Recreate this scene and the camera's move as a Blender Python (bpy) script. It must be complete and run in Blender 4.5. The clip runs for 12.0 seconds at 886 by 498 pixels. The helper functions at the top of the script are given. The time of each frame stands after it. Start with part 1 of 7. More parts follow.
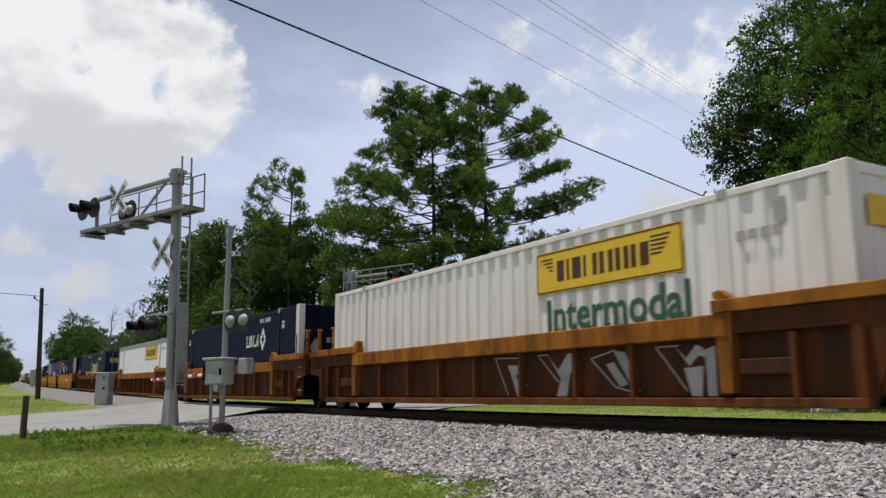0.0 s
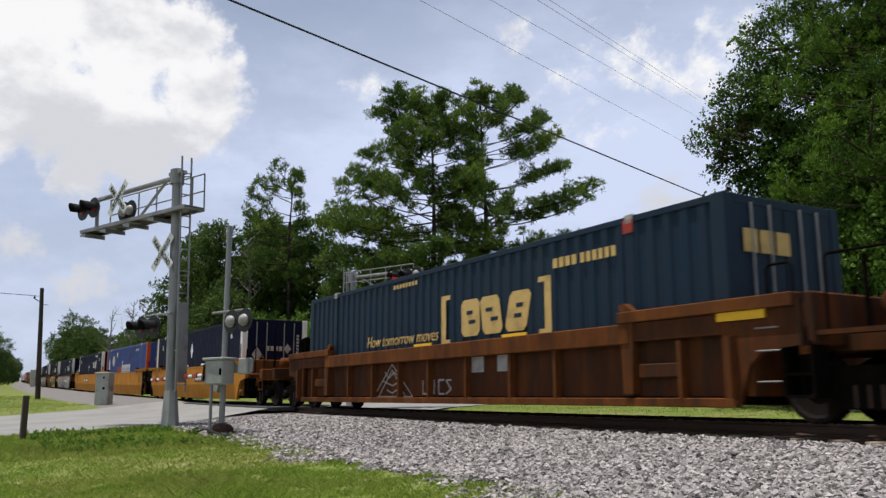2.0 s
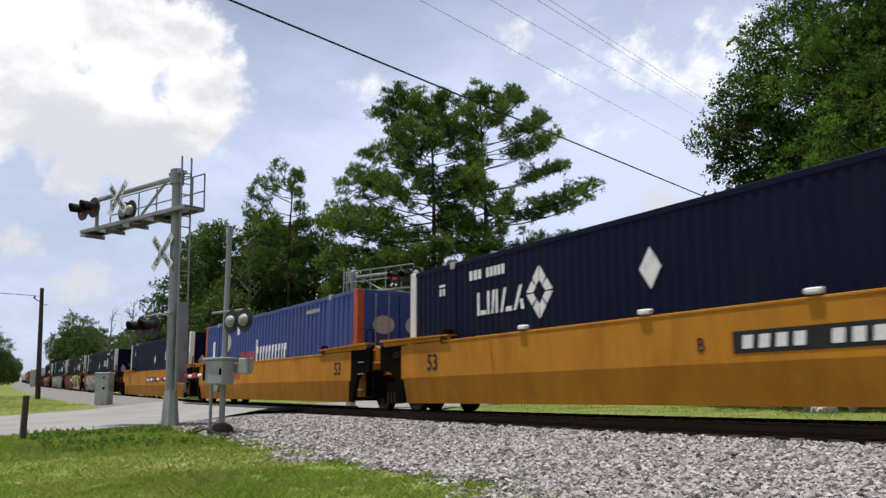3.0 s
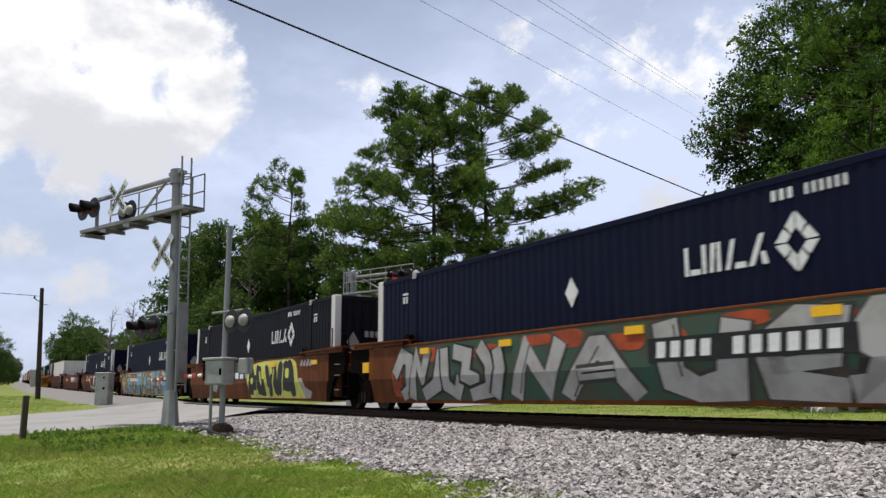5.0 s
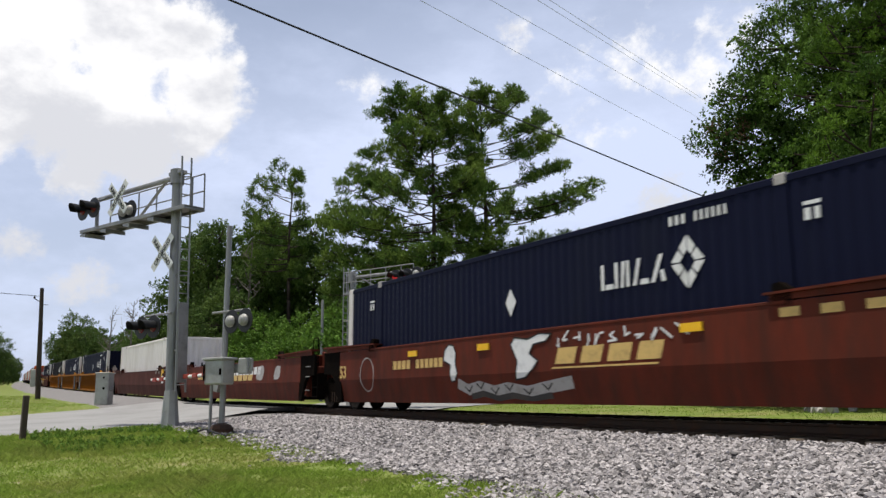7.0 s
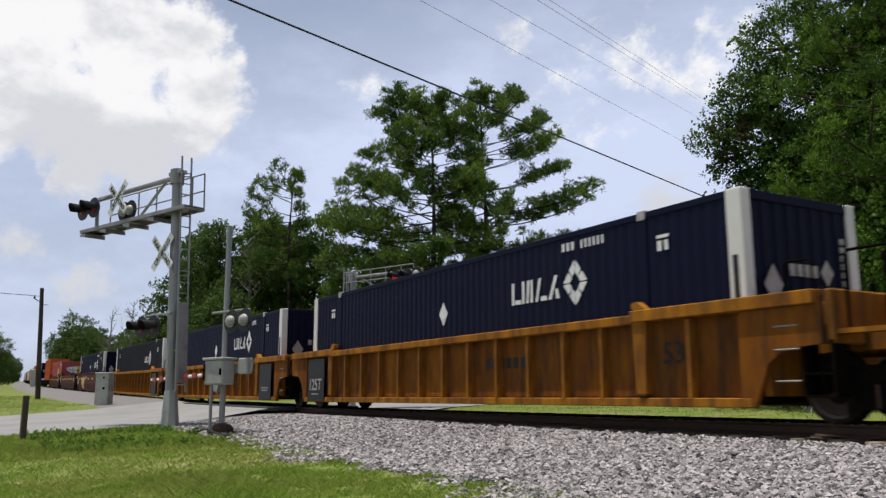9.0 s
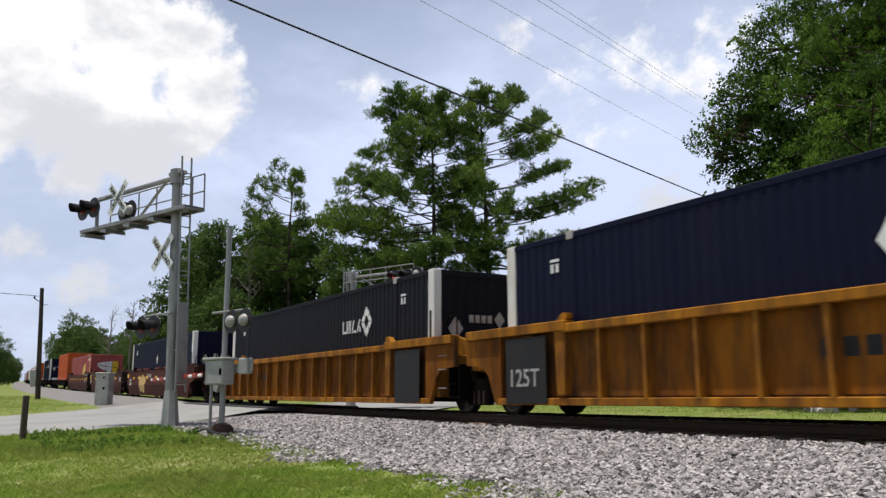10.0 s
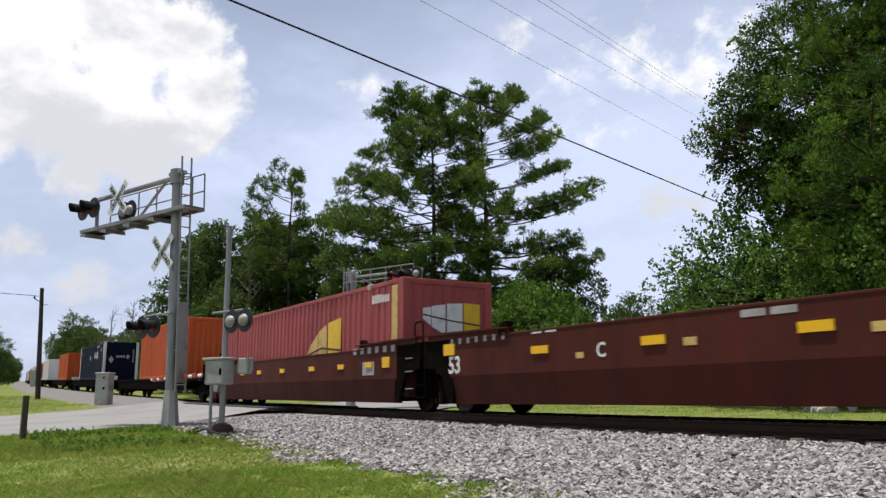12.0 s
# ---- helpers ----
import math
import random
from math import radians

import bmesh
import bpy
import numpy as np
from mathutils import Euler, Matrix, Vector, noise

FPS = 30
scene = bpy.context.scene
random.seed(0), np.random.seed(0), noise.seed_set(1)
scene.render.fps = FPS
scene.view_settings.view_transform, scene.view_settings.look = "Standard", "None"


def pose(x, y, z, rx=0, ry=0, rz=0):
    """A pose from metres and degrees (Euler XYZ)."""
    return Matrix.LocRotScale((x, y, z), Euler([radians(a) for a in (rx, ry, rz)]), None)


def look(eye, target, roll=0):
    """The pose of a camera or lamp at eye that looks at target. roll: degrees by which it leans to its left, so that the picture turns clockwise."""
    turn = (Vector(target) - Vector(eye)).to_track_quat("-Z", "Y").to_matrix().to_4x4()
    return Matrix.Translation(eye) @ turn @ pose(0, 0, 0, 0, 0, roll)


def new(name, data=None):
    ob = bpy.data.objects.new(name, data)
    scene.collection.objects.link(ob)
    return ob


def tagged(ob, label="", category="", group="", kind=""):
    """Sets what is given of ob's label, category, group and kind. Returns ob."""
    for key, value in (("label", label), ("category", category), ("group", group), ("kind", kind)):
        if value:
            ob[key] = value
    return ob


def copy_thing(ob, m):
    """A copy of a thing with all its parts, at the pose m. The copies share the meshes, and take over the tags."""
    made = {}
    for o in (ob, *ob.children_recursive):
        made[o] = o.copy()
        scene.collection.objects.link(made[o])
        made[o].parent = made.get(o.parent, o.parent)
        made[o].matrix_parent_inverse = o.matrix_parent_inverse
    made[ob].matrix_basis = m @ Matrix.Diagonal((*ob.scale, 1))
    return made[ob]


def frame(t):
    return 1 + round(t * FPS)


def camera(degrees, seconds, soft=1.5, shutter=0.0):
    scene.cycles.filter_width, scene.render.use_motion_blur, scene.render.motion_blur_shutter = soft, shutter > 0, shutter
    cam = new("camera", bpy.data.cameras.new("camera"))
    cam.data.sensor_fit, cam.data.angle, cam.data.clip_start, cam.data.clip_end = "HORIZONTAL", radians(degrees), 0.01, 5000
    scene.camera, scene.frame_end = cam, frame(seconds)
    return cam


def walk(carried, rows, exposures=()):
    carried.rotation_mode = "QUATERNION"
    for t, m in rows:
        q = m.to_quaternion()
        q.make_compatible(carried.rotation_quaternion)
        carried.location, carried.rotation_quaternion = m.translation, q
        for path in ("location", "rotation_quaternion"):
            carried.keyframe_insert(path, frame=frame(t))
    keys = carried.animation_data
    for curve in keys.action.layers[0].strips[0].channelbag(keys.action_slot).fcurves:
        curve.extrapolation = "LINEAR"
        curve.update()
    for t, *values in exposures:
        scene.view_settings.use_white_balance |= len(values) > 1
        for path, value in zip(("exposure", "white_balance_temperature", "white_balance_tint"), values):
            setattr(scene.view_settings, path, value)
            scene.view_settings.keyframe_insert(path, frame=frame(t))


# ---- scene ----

# ---- camera ----
cam = camera(56.38, 12.0, soft=1.4, shutter=0.07)
EYE = (0.0, -10.65, 0.33)
VIEW = look(EYE, (EYE[0] - 84.72, EYE[1] + 49.99, EYE[2] + 17.99), -0.28)
walk(cam, [(0.0, VIEW), (12.0, VIEW)], [(0.0, -0.24), (0.5, -0.24), (1.0, -0.2), (1.5, -0.16), (2.0, -0.14), (2.5, -0.02), (3.0, 0.0), (7.2, 0.0), (8.7, -0.14), (9.0, -0.14), (9.5, -0.02), (10.0, 0.0), (12.0, 0.0)])

# ---- sky and sun ----
SUN_FROM = Vector((-0.10, -0.17, 0.98)).normalized()
sun = new("sun", bpy.data.lights.new("sun", "SUN"))
sun.data.energy, sun.data.angle, sun.data.color = 5.0, radians(0.6), (1.0, 0.95, 0.87)
sun.matrix_world = look(SUN_FROM * 200, (0, 0, 0))


def node(tree, kind, **values):
    n = tree.nodes.new(kind)
    for key, value in values.items():
        if key in n.inputs:
            n.inputs[key].default_value = value
    return n


def build_sky():
    world = bpy.data.worlds.new("sky")
    scene.world = world
    world.use_nodes = True
    t = world.node_tree
    t.nodes.clear()
    out = node(t, "ShaderNodeOutputWorld")
    bg = node(t, "ShaderNodeBackground", Strength=1.0)
    sky = node(t, "ShaderNodeTexSky")
    sky.sky_type, sky.sun_disc = "NISHITA", False
    sky.sun_elevation = math.asin(SUN_FROM.z)
    sky.sun_rotation = math.atan2(SUN_FROM.x, SUN_FROM.y)
    sky.air_density, sky.dust_density = 1.0, 2.2
    gain = node(t, "ShaderNodeVectorMath")
    gain.operation = "SCALE"
    gain.inputs["Scale"].default_value = SKY_GAIN
    t.links.new(sky.outputs["Color"], gain.inputs[0])
    co = node(t, "ShaderNodeTexCoord")

    def noise_tex(scale, detail, rough, stretch):
        m = node(t, "ShaderNodeMapping")
        m.inputs["Scale"].default_value = stretch
        n = node(t, "ShaderNodeTexNoise", Scale=scale, Detail=detail, Roughness=rough)
        t.links.new(co.outputs["Generated"], m.inputs["Vector"])
        t.links.new(m.outputs["Vector"], n.inputs["Vector"])
        return n.outputs["Fac"]

    def calc(op, a, b=0.0, c=0.0):
        n = node(t, "ShaderNodeMath")
        n.operation = op
        for i, v in enumerate((a, b, c)):
            if isinstance(v, (int, float)):
                n.inputs[i].default_value = v
            else:
                t.links.new(v, n.inputs[i])
        return n.outputs[0]

    def ramp(v, lo, hi):
        n = node(t, "ShaderNodeMapRange")
        n.interpolation_type = "SMOOTHSTEP"
        n.inputs["From Min"].default_value, n.inputs["From Max"].default_value = lo, hi
        t.links.new(v, n.inputs["Value"])
        return n.outputs["Result"]

    def near(direction, lo, hi):
        n = node(t, "ShaderNodeVectorMath")
        n.operation = "DISTANCE"
        n.inputs[1].default_value = direction
        t.links.new(co.outputs["Generated"], n.inputs[0])
        return ramp(n.outputs["Value"], hi, lo)

    # cumulus banks of the summer sky, each a soft body with a billowed edge
    billow = noise_tex(15.0, 12.0, 0.62, (1, 1, 1.15))
    banks = None
    for direction, size, weight in CLOUDS:
        body = calc("MULTIPLY", near(Vector(direction).normalized(), 0.0, size), weight)
        banks = body if banks is None else calc("MAXIMUM", banks, body)
    cumulus = ramp(calc("MULTIPLY_ADD", billow, 2.2, calc("SUBTRACT", calc("MULTIPLY", banks, 1.5), 1.66)), 0.0, 0.46)
    veil = ramp(noise_tex(4.2, 8.0, 0.6, (1, 1, 2.2)), 0.36, 0.70)
    up = node(t, "ShaderNodeSeparateXYZ")
    t.links.new(co.outputs["Generated"], up.inputs[0])
    low = ramp(up.outputs["Z"], 0.62, 0.28)
    haze = calc("MULTIPLY_ADD", calc("MULTIPLY_ADD", veil, 0.34, 0.56), low, 0.04)
    haze = calc("MINIMUM", calc("MULTIPLY_ADD", near(Vector((-0.62, 0.74, 0.26)), 0.0, 0.75), 0.30, haze), 0.97)
    shade = ramp(calc("MULTIPLY_ADD", noise_tex(7.0, 7.0, 0.58, (1, 1, 1.6)), 1.6, calc("MULTIPLY_ADD", up.outputs["Z"], 1.7, calc("MULTIPLY_ADD", banks, -0.2, -0.74))), 0.30, 0.62)
    white = node(t, "ShaderNodeMix")
    white.data_type = "RGBA"
    white.inputs["A"].default_value, white.inputs["B"].default_value = (0.74, 0.75, 0.80, 1), (1.04, 1.035, 1.05, 1)
    t.links.new(shade, white.inputs["Factor"])
    thin = node(t, "ShaderNodeMix")
    thin.data_type = "RGBA"
    thin.inputs["B"].default_value = (0.72, 0.805, 1.04, 1)
    t.links.new(haze, thin.inputs["Factor"])
    t.links.new(gain.outputs[0], thin.inputs["A"])
    mix = node(t, "ShaderNodeMix")
    mix.data_type = "RGBA"
    t.links.new(cumulus, mix.inputs["Factor"])
    t.links.new(thin.outputs["Result"], mix.inputs["A"])
    t.links.new(white.outputs["Result"], mix.inputs["B"])
    t.links.new(mix.outputs["Result"], bg.inputs["Color"])
    t.links.new(bg.outputs[0], out.inputs[0])


SKY_GAIN = 0.085
CLOUDS = [((-0.924, 0.043, 0.381), 0.16, 1.0), ((-0.911, 0.119, 0.394), 0.15, 1.0), ((-0.898, 0.180, 0.404), 0.11, 0.95), ((-0.910, 0.215, 0.350), 0.11, 0.95), ((-0.926, 0.222, 0.310), 0.09, 0.95), ((-0.943, 0.155, 0.293), 0.12, 0.95), ((-0.947, 0.09, 0.309), 0.13, 1.0), ((-0.942, 0.01, 0.334), 0.16, 1.0), ((-0.962, 0.096, 0.262), 0.09, 0.85), ((-0.888, 0.251, 0.384), 0.035, 0.6),
          ((-0.984, 0.119, 0.132), 0.06, 0.66), ((-0.988, 0.098, 0.118), 0.06, 0.66), ((-0.985, 0.085, 0.105), 0.05, 0.6), ((-0.984, 0.055, 0.170), 0.07, 0.47), ((-0.735, 0.534, 0.418), 0.07, 0.46), ((-0.838, 0.398, 0.373), 0.08, 0.46), ((-0.715, 0.610, 0.340), 0.16, 0.49), ((-0.662, 0.644, 0.383), 0.17, 0.49), ((-0.582, 0.721, 0.377), 0.16, 0.49), ((-0.670, 0.705, 0.232), 0.10, 0.58), ((-0.655, 0.722, 0.222), 0.08, 0.56),
          ((0.3, -0.9, 0.4), 0.5, 0.8), ((0.9, 0.2, 0.3), 0.4, 0.8)]
build_sky()


# ---- materials ----
def surface(name, colour, rough=0.6, metal=0.0, other=None, scale=3.0, stain=0.5, grain=60.0, bump=0.1, streak=1.0, spread=0.0, island=False, grime=0.0, shine=0.3):
    """A worn surface: colour and other mixed by stains, a fine grain in value and relief; streak stretches the stains up and down."""
    m = bpy.data.materials.new(name)
    m.use_nodes = True
    t = m.node_tree
    p = t.nodes["Principled BSDF"]
    p.inputs["Metallic"].default_value = metal
    p.inputs["Specular IOR Level"].default_value = shine
    co = node(t, "ShaderNodeTexCoord")
    mp = node(t, "ShaderNodeMapping")
    mp.inputs["Scale"].default_value = (1, 1, 1.0 / streak)
    t.links.new(co.outputs["Object"], mp.inputs["Vector"])
    big = node(t, "ShaderNodeTexNoise", Scale=scale, Detail=7.0, Roughness=0.62)
    fine = node(t, "ShaderNodeTexNoise", Scale=grain, Detail=4.0, Roughness=0.6)
    t.links.new(mp.outputs[0], big.inputs["Vector"])
    t.links.new(co.outputs["Object"], fine.inputs["Vector"])
    cut = node(t, "ShaderNodeMapRange")
    cut.inputs["From Min"].default_value, cut.inputs["From Max"].default_value = 0.62 - stain * 0.3, 0.80 - stain * 0.1
    t.links.new(big.outputs["Fac"], cut.inputs["Value"])
    mix = node(t, "ShaderNodeMix")
    mix.data_type = "RGBA"
    mix.inputs["A"].default_value = (*colour, 1)
    mix.inputs["B"].default_value = (*(other or [c * 0.6 for c in colour]), 1)
    t.links.new(cut.outputs[0], mix.inputs["Factor"])
    paint = mix.outputs["Result"]
    if grime:
        gm = node(t, "ShaderNodeMapping")
        gm.inputs["Scale"].default_value = (2.6, 2.6, 0.5)
        t.links.new(co.outputs["Object"], gm.inputs["Vector"])
        gn = node(t, "ShaderNodeTexNoise", Scale=1.3, Detail=9.0, Roughness=0.68)
        t.links.new(gm.outputs[0], gn.inputs["Vector"])
        gr = node(t, "ShaderNodeMapRange")
        gr.inputs["From Min"].default_value, gr.inputs["From Max"].default_value, gr.inputs["To Max"].default_value = 0.40, 0.72, grime
        t.links.new(gn.outputs["Fac"], gr.inputs["Value"])
        gx = node(t, "ShaderNodeMix")
        gx.data_type = "RGBA"
        gx.inputs["B"].default_value = (0.035, 0.024, 0.017, 1)
        t.links.new(gr.outputs[0], gx.inputs["Factor"])
        t.links.new(paint, gx.inputs["A"])
        paint = gx.outputs["Result"]
    val = node(t, "ShaderNodeHueSaturation")
    spreadv = node(t, "ShaderNodeMapRange")
    spreadv.inputs["To Min"].default_value, spreadv.inputs["To Max"].default_value = 0.82, 1.18
    t.links.new(fine.outputs["Fac"], spreadv.inputs["Value"])
    value = spreadv.outputs[0]
    if spread:
        ob = node(t, "ShaderNodeNewGeometry" if island else "ShaderNodeObjectInfo")
        r = node(t, "ShaderNodeMapRange")
        r.inputs["To Min"].default_value, r.inputs["To Max"].default_value = 1 - spread, 1 + spread
        t.links.new(ob.outputs["Random Per Island" if island else "Random"], r.inputs["Value"])
        mul = node(t, "ShaderNodeMath")
        mul.operation = "MULTIPLY"
        t.links.new(r.outputs[0], mul.inputs[0])
        t.links.new(value, mul.inputs[1])
        value = mul.outputs[0]
    t.links.new(value, val.inputs["Value"])
    t.links.new(paint, val.inputs["Color"])
    t.links.new(val.outputs[0], p.inputs["Base Color"])
    rg = node(t, "ShaderNodeMapRange")
    rg.inputs["To Min"].default_value, rg.inputs["To Max"].default_value = max(rough - 0.12, 0.05), min(rough + 0.15, 1.0)
    t.links.new(big.outputs["Fac"], rg.inputs["Value"])
    t.links.new(rg.outputs[0], p.inputs["Roughness"])
    if bump:
        b = node(t, "ShaderNodeBump", Strength=bump, Distance=0.02)
        t.links.new(fine.outputs["Fac"], b.inputs["Height"])
        t.links.new(b.outputs[0], p.inputs["Normal"])
    return m


def leafy(name, colour, other, spread=0.35):
    m = bpy.data.materials.new(name)
    m.use_nodes = True
    t = m.node_tree
    p = t.nodes["Principled BSDF"]
    p.inputs["Roughness"].default_value = 0.65
    p.inputs["Specular IOR Level"].default_value = 0.12
    geo = node(t, "ShaderNodeNewGeometry")
    co = node(t, "ShaderNodeTexCoord")
    n = node(t, "ShaderNodeTexNoise", Scale=0.55, Detail=3.0)
    t.links.new(co.outputs["Object"], n.inputs["Vector"])
    sharp = node(t, "ShaderNodeMapRange")
    sharp.inputs["From Min"].default_value, sharp.inputs["From Max"].default_value = 0.38, 0.64
    t.links.new(n.outputs["Fac"], sharp.inputs["Value"])
    mix = node(t, "ShaderNodeMix")
    mix.data_type = "RGBA"
    mix.inputs["A"].default_value, mix.inputs["B"].default_value = (*colour, 1), (*other, 1)
    t.links.new(sharp.outputs[0], mix.inputs["Factor"])
    r = node(t, "ShaderNodeMapRange")
    r.inputs["To Min"].default_value, r.inputs["To Max"].default_value = 1 - spread, 1 + spread
    t.links.new(geo.outputs["Random Per Island"], r.inputs["Value"])
    val = node(t, "ShaderNodeHueSaturation")
    t.links.new(r.outputs[0], val.inputs["Value"])
    t.links.new(mix.outputs["Result"], val.inputs["Color"])
    t.links.new(val.outputs[0], p.inputs["Base Color"])
    tr = node(t, "ShaderNodeBsdfTranslucent")
    t.links.new(val.outputs[0], tr.inputs["Color"])
    add = node(t, "ShaderNodeMixShader", Fac=0.3)
    t.links.new(p.outputs[0], add.inputs[1])
    t.links.new(tr.outputs[0], add.inputs[2])
    t.links.new(add.outputs[0], t.nodes["Material Output"].inputs["Surface"])
    return m


def turf(name, lush, dry, sand, blade):
    """Grass of several hues: lush and dry drifts metres across, thin sandy spots, and for blades a shade of their own each."""
    m = bpy.data.materials.new(name)
    m.use_nodes = True
    t = m.node_tree
    p = t.nodes["Principled BSDF"]
    p.inputs["Roughness"].default_value, p.inputs["Specular IOR Level"].default_value = 0.8, 0.08
    co = node(t, "ShaderNodeTexCoord")

    def drift(scale, lo, hi):
        n = node(t, "ShaderNodeTexNoise", Scale=scale, Detail=6.0, Roughness=0.62)
        t.links.new(co.outputs["Object"], n.inputs["Vector"])
        r = node(t, "ShaderNodeMapRange")
        r.inputs["From Min"].default_value, r.inputs["From Max"].default_value = lo, hi
        t.links.new(n.outputs["Fac"], r.inputs["Value"])
        return r.outputs[0]

    def blend(a, b, fac):
        x = node(t, "ShaderNodeMix")
        x.data_type = "RGBA"
        for key, v in (("A", a), ("B", b)):
            if isinstance(v, tuple):
                x.inputs[key].default_value = (*v, 1)
            else:
                t.links.new(v, x.inputs[key])
        t.links.new(fac, x.inputs["Factor"])
        return x.outputs["Result"]
    colour = blend(blend(lush, dry, drift(0.55, 0.46, 0.78)), sand, drift(1.7, 0.62, 0.74))
    hue = node(t, "ShaderNodeHueSaturation")
    r = node(t, "ShaderNodeMapRange")
    r.inputs["To Min"].default_value, r.inputs["To Max"].default_value = 0.75, 1.25
    if blade:
        g = node(t, "ShaderNodeNewGeometry")
        t.links.new(g.outputs["Random Per Island"], r.inputs["Value"])
    else:
        t.links.new(drift(9.0, 0.3, 0.7), r.inputs["Value"])
    t.links.new(r.outputs[0], hue.inputs["Value"])
    t.links.new(colour, hue.inputs["Color"])
    t.links.new(hue.outputs[0], p.inputs["Base Color"])
    if blade:
        tr = node(t, "ShaderNodeBsdfTranslucent")
        t.links.new(hue.outputs[0], tr.inputs["Color"])
        mix = node(t, "ShaderNodeMixShader", Fac=0.45)
        t.links.new(p.outputs[0], mix.inputs[1])
        t.links.new(tr.outputs[0], mix.inputs[2])
        t.links.new(mix.outputs[0], t.nodes["Material Output"].inputs["Surface"])
    return m


def glow(name, colour, strength):
    m = surface(name, colour, 0.3)
    p = m.node_tree.nodes["Principled BSDF"]
    p.inputs["Emission Color"].default_value = (*colour, 1)
    p.inputs["Emission Strength"].default_value = strength
    return m


